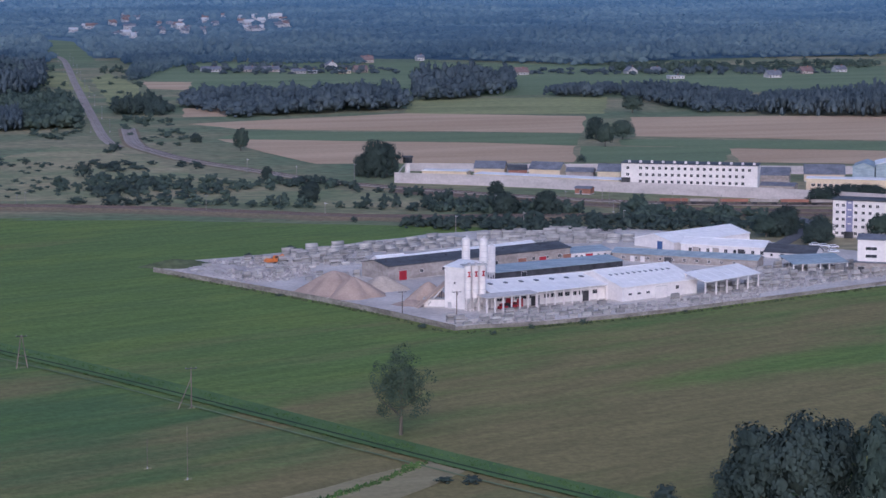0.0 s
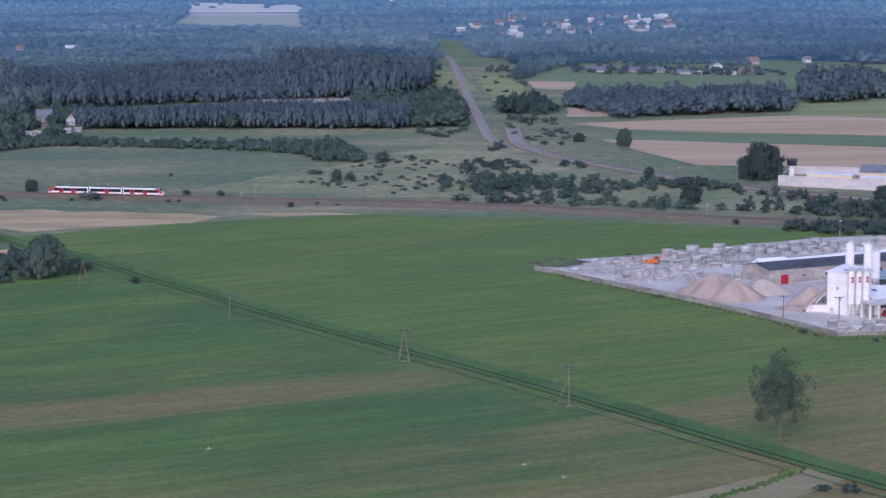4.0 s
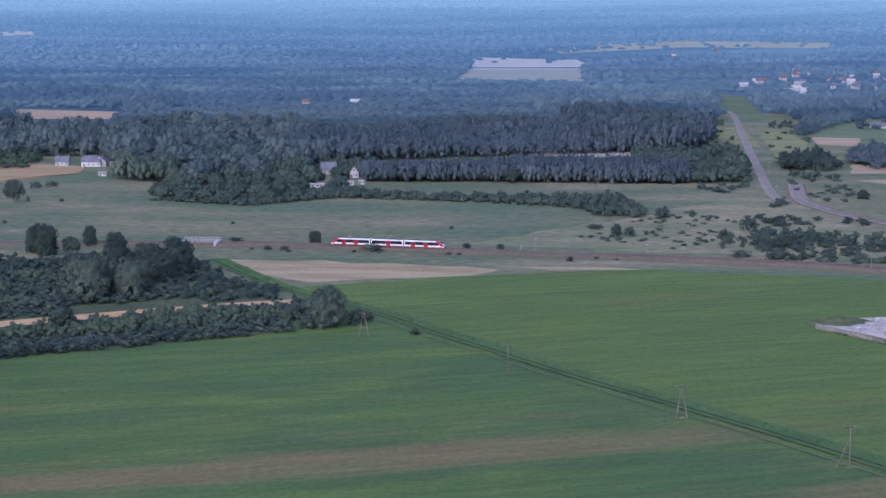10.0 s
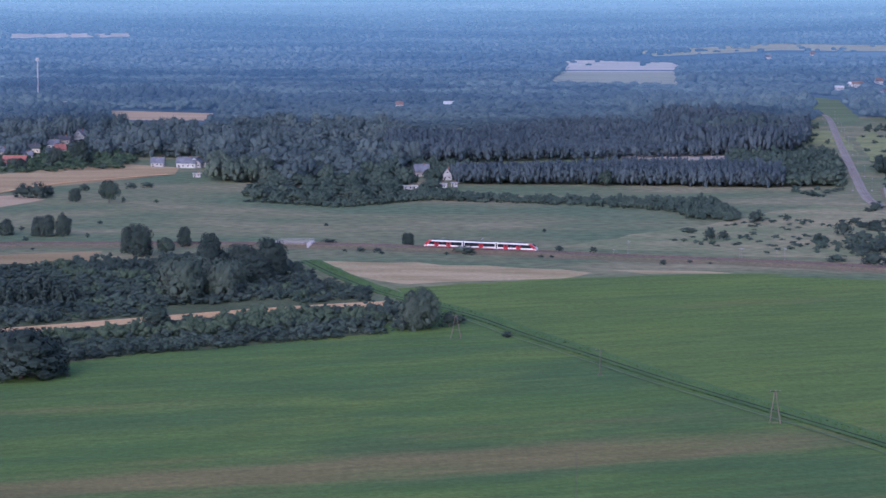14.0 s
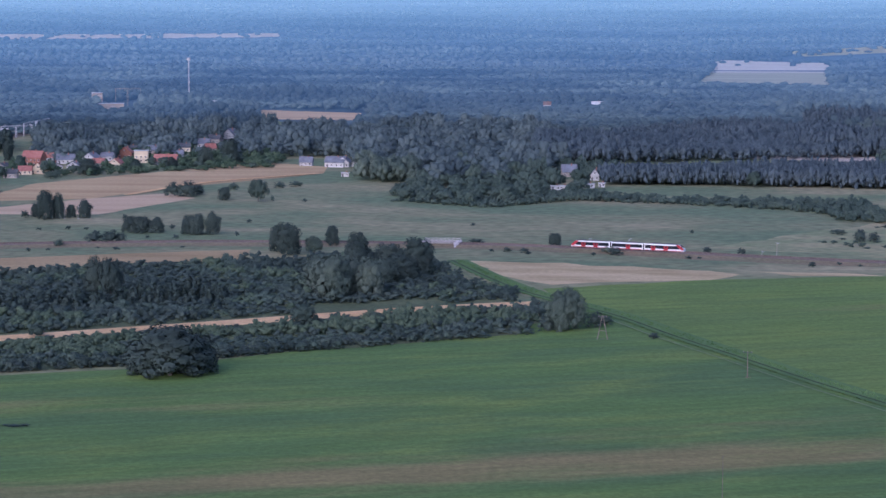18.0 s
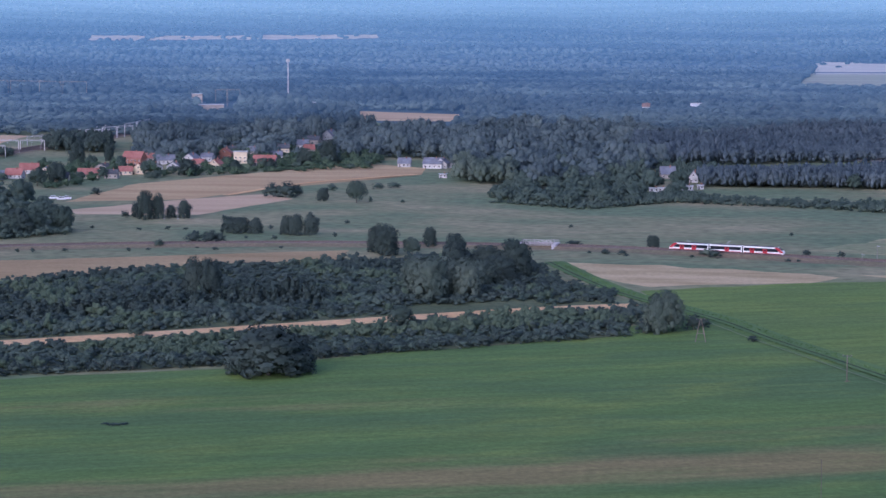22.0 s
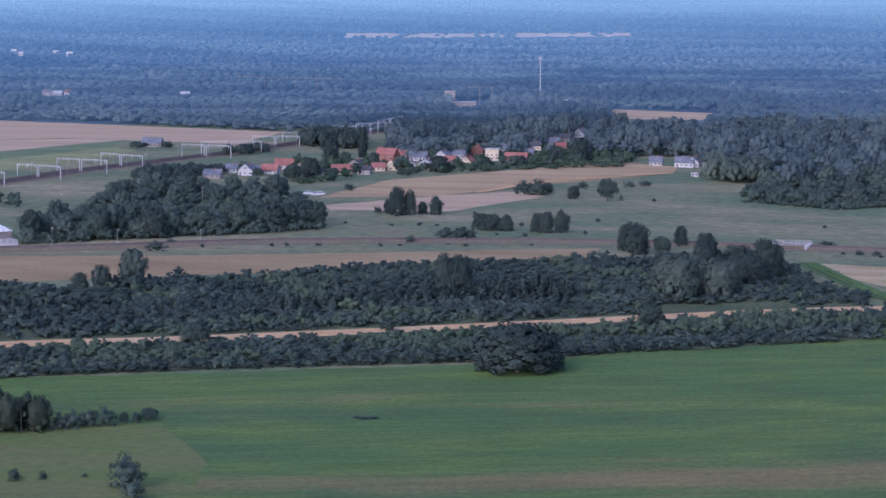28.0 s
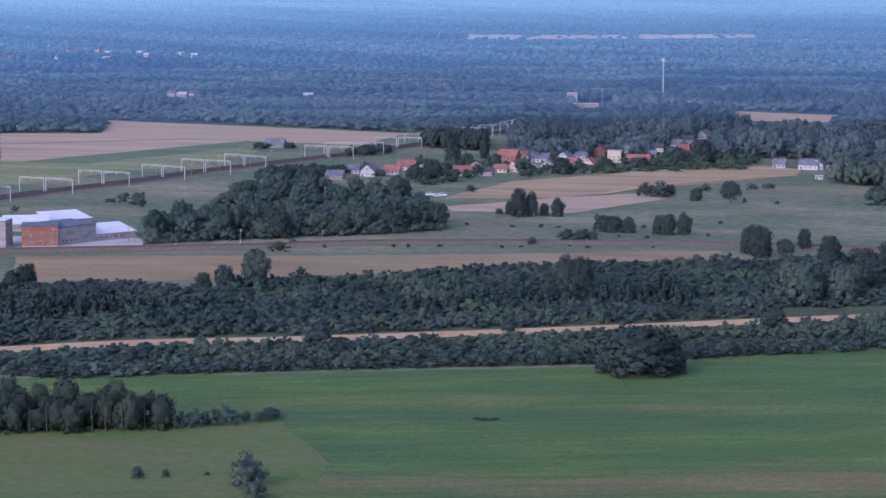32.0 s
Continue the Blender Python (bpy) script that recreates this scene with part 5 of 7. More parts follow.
# beyond the railway
grove([("dark", (-311, 1226), 16.7, 9), ("dark", (-305, 1231), 14.3, 8), ("dark", (-318, 1238), 9.0, 7), ("dark", (-299, 1236), 7.6, 5), ("dark", (-291, 1235), 10.8, 8), ("darkbush", (-325, 1236), 4.0, 5), ("darkbush", (-381, 1379), 5, 7)], "beyond the railway")
grove([("darkbush", (-268, 1376), 9.0, 12), ("darkbush", (-260, 1373), 10.1, 12), ("darkbush", (-255, 1383), 8.0, 9), ("dark", (-233, 1352), 8.5, 7), ("tree", (-211, 1342), 14.5, 11), ("bush", (-203, 1345), 4.0, 2.5), ("bush", (-183, 1342), 2.5, 3), ("bush", (-240, 1427), 4.5, 7), ("bush", (-213, 1443), 4.5, 7), ("bush", (-204, 1454), 4, 8), ("darkbush", (-196, 1214), 2.2, 3)], "below the village")
grove([("dark", (-462, 1622), 19, 12), ("dark", (-451, 1671), 16, 8), ("dark", (-360, 1540), 12, 14), ("dark", (-335, 1579), 8.5, 8), ("dark", (-314, 1603), 8.5, 8), ("dark", (-431, 1464), 15, 12), ("dark", (-294, 1628), 15, 10), ("dark", (-282, 1664), 19, 13), ("tree", (-437, 1440), 13, 12), ("tree", (-377, 1503), 6, 9)], "among the village houses")
grove([("dark", (-249, 1159), 8.9, 9), ("dark", (-243, 1158), 8.9, 8), ("dark", (-235, 1157), 8.5, 7), ("dark", (-218, 1153), 10.2, 7), ("dark", (-213, 1151), 11.4, 8), ("dark", (-205, 1153), 12.0, 7), ("darkbush", (-256, 1105), 6.5, 9), ("darkbush", (-248, 1107), 7.0, 10), ("darkbush", (-243, 1108), 6, 6), ("bush", (-270, 1090), 4.0, 5), ("darkbush", (-379, 1025), 5.0, 9), ("bush", (-384, 1058), 3, 5)], "on the bank beside the railway")
grove([("dark", (-28, 1110), 6.7, 6), ("darkbush", (2, 1070), 4.0, 6), ("greybush", (-2, 1080), 3.5, 7), ("darkbush", (45, 1082), 3.5, 4.5), ("darkbush", (61, 1078), 3.5, 4.5), ("darkbush", (-67, 1115), 3.0, 8), ("darkbush", (-50, 1082), 2.5, 4), ("darkbush", (-42, 1080), 2.5, 5), ("darkbush", (90, 1029), 2.5, 3.5), ("darkbush", (41, 1176), 2.0, 2), ("darkbush", (-74, 1205), 2, 2.5), ("tree", (90, 1467), 11.7, 9), ("greybush", (116, 1176), 3.0, 9), ("darkbush", (158, 1230), 7.4, 9), ("darkbush", (175, 1237), 4.5, 3.2), ("darkbush", (123, 1137), 7.4, 6), ("darkbush", (130, 1142), 5, 6), ("darkbush", (194, 1162), 8.7, 10), ("darkbush", (185, 1025), 7.7, 12), ("darkbush", (186, 1071), 6, 9), ("darkbush", (200, 1083), 6, 9), ("bush", (171, 1043), 4, 9)], "in rough grass")
grove([("tree", (305, 1280), 15.0, 9), ("dark", (336, 1113), 20.9, 12), ("dark", (344, 1120), 18.1, 12), ("dark", (332, 1124), 12.3, 9), ("dark", (281, 1122), 7.2, 5), ("dark", (293, 1346), 5.8, 7), ("dark", (364, 1008), 8.6, 7), ("dark", (345, 944), 10.6, 11), ("dark", (361, 934), 11.8, 10), ("dark", (361, 939), 10, 8), ("darkbush", (351, 953), 8.0, 9), ("dark", (284, 1047), 6.8, 8), ("dark", (274, 1017), 8, 9), ("dark", (531, 1292), 14.6, 12), ("tree", (545, 1283), 13.2, 13), ("tree", (517, 1243), 15.1, 10), ("tree", (639, 1487), 14.0, 14), ("darkbush", (467, 1157), 5, 5), ("bush", (222.3, 850.8), 3.3, 5), ("darkbush", (202.1, 837.3), 3.0, 3.5), ("darkbush", (273, 937), 3, 3)], "beside the fields")
grove([("dark", (426, 839), 11.3, 11), ("dark", (432, 843), 12.5, 11), ("tree", (420, 837), 9.8, 10), ("dark", (501, 940), 8.4, 14), ("dark", (517, 947), 8.0, 14), ("dark", (528, 943), 8.0, 14), ("dark", (433, 815), 11.5, 11), ("dark", (429, 812), 9, 9), ("tree", (461, 815), 12.3, 12), ("dark", (474, 820), 13, 13)], "near the apartment block")


# ---- thickets and woods ----
def thicket(poly, spacing, low, high, width, mats, label, seed, keep_out=()):
    for i, mat in enumerate(mats):
        wood(poly, spacing, low * (0.85 + 0.1 * (i % 3)), high * (0.85 + 0.12 * (i % 3)), width, mat, THICK, label, seed + i, "thicket", keep_out, patch=(i, len(mats)))


STRIP = [tuple(q) for q in np.concatenate([beside(SANDY, -11.0), beside(SANDY, 10.0)[::-1]])]
NEAR_EDGE = [(-377.1, 617.9), (-368.0, 654.2), (-338.8, 656.6), (-313.6, 658.0), (-286.7, 672.5), (-237.3, 697.0), (-158.1, 731.4), (-117.3, 759.1), (-93.6, 772), (-71.6, 786), (-45.1, 802.7), (-25.3, 813.8)]
BACK_LINE = [(x, y) for x, y in beside(SANDY, -10.5)[::-1]]
front_row = spline(NEAR_EDGE, 4.4)
rng = random.Random(8)
for i in range(2, len(front_row) - 1):
    for off in (2.0, 6.5):
        if rng.random() < 0.86:
            q = beside(front_row, -off)[i]
            plant(rng.choice(["bush", "bush", "darkbush", "greybush", "darkbush"]), (q[0] + rng.uniform(-1.5, 1.5), q[1] + rng.uniform(-1.5, 1.5)), rng.uniform(2.4, 4.6), rng.uniform(4.0, 6.5), "in the meadow hedge", "bushes along the meadow")
thicket([tuple(q) for q in beside(front_row, -9.5)] + [tuple(q) for q in beside(SANDY, 11)[::-1]], 4.6, 3.0, 4.8, 5.4, (LEAF, DARK_LEAF, FRESH_LEAF), "mixed green bushes filling the thicket", 20, (STRIP,))
REAR = [(-468, 856), (-398, 886), (-365, 880), (-343, 903), (-308, 933), (-263, 973), (-222, 1009), (-161, 1033), (-152, 1024), (-128, 1058), (-92, 1070), (-71, 1003), (-59, 962), (-38, 925), (-42, 907)]
field([tuple(q) for q in beside(front_row, -1.0)[::4]] + [tuple(q) for q in REAR[::-1]], UNDERGROWTH, "dark rough grass beneath the thicket", "undergrowth")
thicket([tuple(q) for q in beside(SANDY, -12)] + REAR[::-1], 5.0, 3.2, 5.6, 6.0, (DARK_LEAF, LEAF, FRESH_LEAF, LEAF, DARK_LEAF), "dense green bushes between the sandy track and the railway", 30, (STRIP, [(-125.2, 876.3), (-68, 906), (-66.7, 884.7), (-120.6, 859.3)]))
wood([(-257.4, 823.4), (-187.7, 868.1), (-152.9, 886.5), (-156, 907), (-226, 875), (-264.6, 846.5)], 4.5, 8, 12, 6.5, DARK_LEAF, YOUNG, "row of dark young conifers in the thicket", 41, "conifer_row")
wood([(-392.6, 761.7), (-360.3, 791.3), (-318.0, 813.0), (-324.5, 829.7), (-403.3, 782.5)], 4.5, 7, 10, 6, DARK_LEAF, YOUNG, "row of dark young conifers in the thicket", 42, "conifer_row")
wood([(-322.3, 556.5), (-277.6, 570.9), (-247.7, 584.6), (-250.8, 592.7), (-272.5, 597.5), (-304.1, 588.6), (-334.7, 578.1)], 5.5, 9.5, 12.5, 8, foliage("near_pine_needles", (0.034, 0.048, 0.036), (0.06, 0.078, 0.052)), NEAR_TREES, "dark pine grove with pale trunks in the pasture", 43, "pine_grove")
for i in range(13):
    q = (np.array((-297.7, 562.6)) * (1 - i / 12) + np.array((-247.8, 582.8)) * (i / 12))
    t = thing("pine_trunk", pose(q[0] + rng.uniform(-1, 1), q[1] + rng.uniform(-0.5, 2), 0), "slim pale pine trunk at the edge of the grove", "tree trunk", "trunks of the pine grove")
    part("trunk", tube(bmesh.new(), (0, 0, -0.2), (rng.uniform(-0.4, 0.4), 0, 7.5), 0.13, 0.08, 7), BARK, t)
    part("dead_branch", tube(bmesh.new(), (0, 0, 3.5), (rng.uniform(-1.2, 1.2), -0.6, 4.2), 0.06, 0.02, 5), BARK, t)
wood([(-314.6, 660.0), (-289.3, 664.8), (-293.7, 675.1), (-320.9, 673.4)], 4.5, 3, 4.5, 5, GREY_LEAF, SHRUBS, "grey-green bushes at the edge of the pasture", 44, "thicket")

wood([(-455, 1038), (-423, 1067), (-385, 1097), (-351, 1125), (-337, 1159), (-370, 1260), (-421, 1346), (-490, 1395), (-535, 1421), (-509, 1322), (-489, 1198), (-482, 1119)], 14.5, 7, 17, 12, LEAF, OAKS, "broadleaf wood between the station and the railway", 51)
wood([(-453, 1034), (-421, 1062), (-384, 1092), (-349, 1116), (-329, 1143), (-337, 1159), (-353, 1130), (-428, 1080)], 5, 3.5, 6, 6, LEAF, SHRUBS, "bushes at the foot of the wood", 52)
field([(-455, 1038), (-423, 1067), (-385, 1097), (-351, 1125), (-337, 1159), (-370, 1260), (-421, 1346), (-490, 1395), (-535, 1421), (-509, 1322), (-489, 1198), (-482, 1119)], UNDERGROWTH, "dark rough grass beneath the wood", "undergrowth")
wood([(-479, 1126), (-398, 1133), (-360, 1192), (-415, 1327), (-482, 1373), (-502, 1324)], 17, 4, 8, 8, FRESH_LEAF, BROAD, "young fresh green trees in the wood", 92)
wood([(-540, 1404), (-502, 1430), (-499, 1492), (-523, 1540), (-566, 1517)], 9, 6, 9, 8, DARK_LEAF, BROAD, "trees along the station tracks", 53)
wood([(-136, 1370), (-101, 1332), (-74, 1317), (-29, 1370), (-7, 1398), (-5, 1462), (-32, 1517), (-71, 1546), (-109, 1546), (-132, 1461)], 11.5, 8, 17, 12, LEAF, OAKS, "dense willow and alder wood", 54)
wood([(-135, 1354), (-73, 1310), (-5, 1378), (-8, 1410), (-75, 1347)], 5, 3, 5, 6, LEAF, SHRUBS, "bushes at the foot of the wood", 55)
wood([(-170, 1498), (-130, 1479), (-131, 1536), (-177, 1566)], 9.5, 15, 19, 12, GREY_LEAF, OAKS, "grey willows behind the white houses", 56)
wood([(-59, 1370), (5, 1351), (58, 1332), (103, 1304), (149, 1243), (153, 1276), (149, 1340), (107, 1359), (40, 1378), (-29, 1398)], 6, 4, 7, 7, LEAF, SHRUBS, "long hedge of bushes across the marsh", 57)
wood([(118, 1243), (148, 1230), (153, 1276), (128, 1297)], 6, 6, 9.5, 7, LEAF, BROAD, "trees at the end of the hedge", 58)
# the hamlet's leaf colour holds painted haze: bluer and lighter than near leaves
wood([(-400, 1555), (-313, 1607), (-263, 1591), (-214, 1608), (-182, 1608), (-122, 1517), (-114, 1462), (-35, 1517), (-35, 1664), (-47, 2011), (-115, 2062), (-188, 2079), (-228, 2027), (-331, 2009), (-507, 1975)], 17, 12, 23, 16, foliage("hazed_grove_leaves", (0.064, 0.092, 0.1), (0.115, 0.15, 0.15), scale=0.02), OAKS, "tall broadleaf trees round the hamlet", 59, keep_out=([(-276, 1531), (-176, 1556), (-191, 1693), (-241, 1723), (-299, 1663)], [(-47, 1508), (-1, 1419), (-2, 1609), (-34, 1630)]))
wood([(-35, 1517), (2, 1498), (2, 1630), (-38, 1630)], 9, 7, 11, 8, LEAF, BROAD, "garden trees round the farmhouse", 60)
wood([(-9, 1480), (79, 1476), (201, 1454), (209, 1499), (82, 1527), (-9, 1532)], 4.4, 16, 19, 7.4, HAZED_PINE, SPIRES, "dense dark pine belt", 61)
wood([(-55, 1653), (149, 1737), (224, 1750), (246, 1816), (169, 1963), (-65, 1962)], 8, 16, 20, 10, HAZED_PINE, SPIRES, "second pine belt behind the sandy ride", 62)
wood([(148, 1775), (244, 1750), (285, 1894), (309, 2056), (179, 2146)], 8, 19, 23, 11, HAZED_PINE, SPIRES, "tall block of dark pines", 63)
wood([(201, 1454), (242, 1463), (263, 1610), (259, 1695), (232, 1665)], 9.5, 9, 15, 14, LEAF, BROAD, "broadleaf trees beside the straight railway", 64)
wood([(171, 1471), (243, 1467), (258, 1579), (265, 1725), (197, 1684)], 9.5, 9, 15, 14, LEAF, BROAD, "broadleaf trees at the pine belt's end", 65)
wood([(284, 1571), (321, 1559), (338, 1640), (332, 1672), (302, 1651)], 8, 10, 14, 9, DARK_LEAF, BROAD, "dark clump of trees beside the branch line", 66)
wood([(346, 1625), (359, 1548), (364, 1519), (423, 1544), (495, 1561), (521, 1645), (469, 1714), (365, 1707)], 9.5, 10, 18, 14, HAZED_PINE, BROAD, "dark copse between the stubble fields", 67)
wood([(527, 1643), (558, 1646), (631, 1713), (666, 1816), (581, 1803)], 9.5, 12, 22, 14, HAZED_PINE, BROAD, "dark copse before the houses", 68)
wood([(645, 1673), (672, 1631), (696, 1671), (682, 1474), (726, 1460), (778, 1565), (767, 1671), (720, 1722), (669, 1723)], 8, 9, 14, 9, HAZED_PINE, BROAD, "dark line of trees between fields", 69)
wood([(714, 1436), (829, 1363), (941, 1547), (789, 1574)], 8, 15, 19, 9, HAZED_PINE, SPIRES, "dense dark plantation beyond the stubble", 70)
# far garden trees share the leaves with painted haze glow
wood([(355, 1912), (471, 2203), (516, 2223), (636, 2153), (689, 2312), (466, 2405)], 11, 6, 10, 9, HAZED_WOOD, BROAD, "garden trees among far houses", 71)
wood([(821, 1964), (924, 1913), (1102, 1958), (1144, 2032), (866, 2072)], 13, 4, 8, 9, LEAF, BROAD, "garden trees among far houses", 72)
wood([(440, 2040), (520, 2010), (620, 1985), (640, 2080), (560, 2130), (450, 2110)], 17, 4, 8, 9, HAZED_PINE, BROAD, "dark garden trees round far houses", 95)
wood([(650, 1990), (760, 1930), (880, 1880), (1020, 1880), (1010, 1930), (860, 1960), (700, 2030)], 17, 4, 8, 9, HAZED_PINE, BROAD, "dark garden trees round far houses", 96)
# scrub between the railways
wood([(146, 1078), (185, 1029), (270, 986), (319, 956), (350, 938), (377, 933), (384, 949), (343, 1028), (314, 1064), (289, 1099), (249, 1126), (210, 1168), (167, 1152)], 9.0, 2.5, 6.0, 6.0, LEAF, SHRUBS, "scattered scrub between the railways", 73, "scrub")
wood([(173, 1033), (219, 1026), (271, 990), (366, 926), (394, 928), (368, 1002), (309, 1065), (259, 1095), (185, 1105)], 9.5, 2.5, 6.0, 6.0, DARK_LEAF, SHRUBS, "dark scrub between the railways", 74, "scrub")
wood([(192, 1130), (211, 1110), (251, 1111), (293, 1070), (312, 1078), (275, 1163), (249, 1272), (239, 1324), (210, 1232)], 9, 3.0, 6.0, 7.5, DARK_LEAF, SHRUBS, "dark bushes beside the branch line", 75, "scrub")
wood([(286, 910), (345, 871), (372, 876), (417, 862), (445, 839), (463, 873), (388, 912), (293, 926)], 6.5, 3, 5.5, 7, DARK_LEAF, SHRUBS, "dark hedge of bushes behind the block yard", 76, "hedge")
wood([(383, 899), (436, 872), (449, 899), (402, 943)], 8, 5, 9, 8, LEAF, BROAD, "trees beside the sidings", 77)
wood([(411, 2222), (461, 2154), (488, 2254), (507, 2367), (441, 2387)], 10, 12, 16, 11, HAZED_WOOD, BROAD, "trees at the edge of the far woods", 78)
wood([(-614, 960), (-541, 993), (-554, 1016), (-636, 994)], 9, 5, 9, 8, LEAF, BROAD, "trees beside the sheds", 79)
wood([(-398, 1509), (-368, 1517), (-304, 1572), (-239, 1618), (-246, 1687), (-310, 1845), (-377, 1827), (-423, 1743), (-421, 1627), (-469, 1555), (-436, 1433), (-419, 1414)], 10.5, 5, 9, 9, foliage("garden_leaves", (0.04, 0.07, 0.045), (0.08, 0.115, 0.07)), BROAD, "garden trees among the village houses", 80)
wood([(-500, 1470), (-440, 1440), (-368, 1517), (-304, 1580), (-239, 1618), (-300, 1760), (-377, 1780), (-430, 1640), (-480, 1570)], 34, 6, 11, 9, LEAF, OAKS, "tall garden trees between the village houses", 93, views=False)
wood([(-453, 1806), (-341, 1837), (-288, 1851), (-336, 2158), (-466, 2229), (-495, 1974)], 11, 11, 16, 12, HAZED_WOOD, BROAD, "trees behind the village", 81)
wood([(-632, 1068), (-580, 1115), (-597, 1205), (-565, 1245), (-531, 1216), (-562, 1278), (-615, 1271), (-674, 1140)], 14, 3, 6, 7, LEAF, SHRUBS, "scrub beside the station tracks", 82, "scrub")
wood([(-553, 1654), (-535, 1712), (-556, 1779), (-578, 1729)], 10, 8, 12, 9, DARK_LEAF, BROAD, "trees beside the gantries", 83)
wood([(-535, 1784), (-478, 1756), (-480, 1799), (-508, 1869), (-550, 1858)], 9, 12, 17, 12, DARK_LEAF, OAKS, "tall trees beside the gantries", 84)
wood([(-662, 1735), (-633, 1743), (-648, 1784), (-678, 1776)], 9, 6, 9, 8, DARK_LEAF, BROAD, "trees round a lone farmhouse", 85)
wood([(-60, 1075), (30, 1051), (117, 1029), (195, 1003), (196, 1012), (118, 1038), (31, 1063), (-61, 1085)], 13, 1.2, 2.2, 3.2, DARK_LEAF, SHRUBS, "low scrub on the railway bank", 86, "scrub")
wood([(-459, 1023), (-350, 1043), (-176, 1093), (-178, 1104), (-353, 1053), (-463, 1033)], 12, 1.2, 2.4, 3.2, DARK_LEAF, SHRUBS, "low scrub on the railway bank", 87, "scrub")
wood([(-313, 1097), (-176, 1135), (-190, 1223), (-273, 1233), (-340, 1215)], 18, 1.2, 2.6, 3.5, DARK_LEAF, SHRUBS, "scattered low bushes in rough grass", 88, "scrub")
wood([(59, 1095), (205, 1059), (233, 1206), (207, 1304), (153, 1237), (108, 1148)], 11, 1.2, 3.2, 4.5, LEAF, SHRUBS, "scattered low bushes in rough grass", 89, "scrub")
wood([(375, 2180), (392, 2124), (369, 1908), (327, 1585), (286, 1309), (254, 1319), (276, 1521), (322, 1845)], 15, 2.5, 6, 7, LEAF, SHRUBS, "scattered bushes beside the straight railway", 90, "scrub")
wood([(274, 1938), (339, 2191), (289, 1784), (241, 1436), (195, 1338), (200, 1472)], 13, 2.5, 7, 7, LEAF, SHRUBS, "scattered bushes beside the straight railway", 91, "scrub")


# ---- buildings ----
PANES = {}


def window_meshes(w, h, frame_mat=WHITE):
    key = (round(w, 2), round(h, 2), frame_mat.name)
    if key not in PANES:
        t = 0.09
        bm = bmesh.new()
        for x0, x1, z0, z1 in ((-w / 2, w / 2, 0, t), (-w / 2, w / 2, h - t, h), (-w / 2, -w / 2 + t, t, h - t), (w / 2 - t, w / 2, t, h - t), (-t / 3, t / 3, t, h - t)):
            box(bm, x0, x1, -0.07, 0.03, z0, z1)
        me = bpy.data.meshes.new("window")
        bm.to_mesh(me)
        bm.free()
        me.materials.append(frame_mat)
        bm = boxed(-w / 2 + 0.03, w / 2 - 0.03, -0.035, 0.02, 0.03, h - 0.03)
        pn = bpy.data.meshes.new("pane")
        bm.to_mesh(pn)
        bm.free()
        pn.materials.append(GLASS)
        PANES[key] = me, pn
    return PANES[key]


def window(parent, x, z, w, h, face="front", length=0.0, depth=0.0):
    me, pn = window_meshes(w, h)
    m = {"front": pose(x, 0, z), "left": pose(0, x, z, 0, 0, -90), "right": pose(length, x, z, 0, 0, 90)}[face]
    ob = shared("window", me, parent, m)
    shared("pane", pn, ob)
    return ob


def slab(points, thick):
    """A roof plane from its four corners, with thickness."""
    bm = bmesh.new()
    top = [bm.verts.new(p) for p in points]
    low = [bm.verts.new((p[0], p[1], p[2] - thick)) for p in points]
    bm.faces.new(top)
    bm.faces.new(low[::-1])
    n = len(points)
    for i in range(n):
        bm.faces.new((top[i], low[i], low[(i + 1) % n], top[(i + 1) % n]))
    bmesh.ops.recalc_face_normals(bm, faces=bm.faces)
    return bm


def roofing(root, w, d, e, r, kind, mat, over=0.4, seams=0):
    o, t = over, 0.25
    planes = []
    if kind == "gable":
        s = r * o / (d / 2)
        planes = [[(-o, -o, e - s), (w + o, -o, e - s), (w + o, d / 2, e + r), (-o, d / 2, e + r)], [(-o, d / 2, e + r), (w + o, d / 2, e + r), (w + o, d + o, e - s), (-o, d + o, e - s)]]
    elif kind == "cross":
        s = r * o / (w / 2)
        planes = [[(-o, -o, e - s), (w / 2, -o, e + r), (w / 2, d + o, e + r), (-o, d + o, e - s)], [(w / 2, -o, e + r), (w + o, -o, e - s), (w + o, d + o, e - s), (w / 2, d + o, e + r)]]
    elif kind == "mono":
        planes = [[(-o, -o, e), (w + o, -o, e), (w + o, d + o, e + r), (-o, d + o, e + r)]]
    else:
        planes = [[(-o, -o, e + 0.2), (w + o, -o, e + 0.2), (w + o, d + o, e + 0.2), (-o, d + o, e + 0.2)]]
    up = t + 0.02
    for p in planes:
        roof = part("roof", slab([(x, y, z + up) for x, y, z in p], t), mat, root)
        if seams:
            a, b, c, q = [Vector((x, y, z + up)) for x, y, z in p]
            for k in range(1, seams):
                f = k / seams
                part("seam", tube(bmesh.new(), a.lerp(b, f), q.lerp(c, f), 0.07, sides=4), mat, roof)
    if kind == "gable":
        part("ridge_cap", tube(bmesh.new(), (-o, d / 2, e + r + up), (w + o, d / 2, e + r + up), 0.16, sides=6), mat, root)


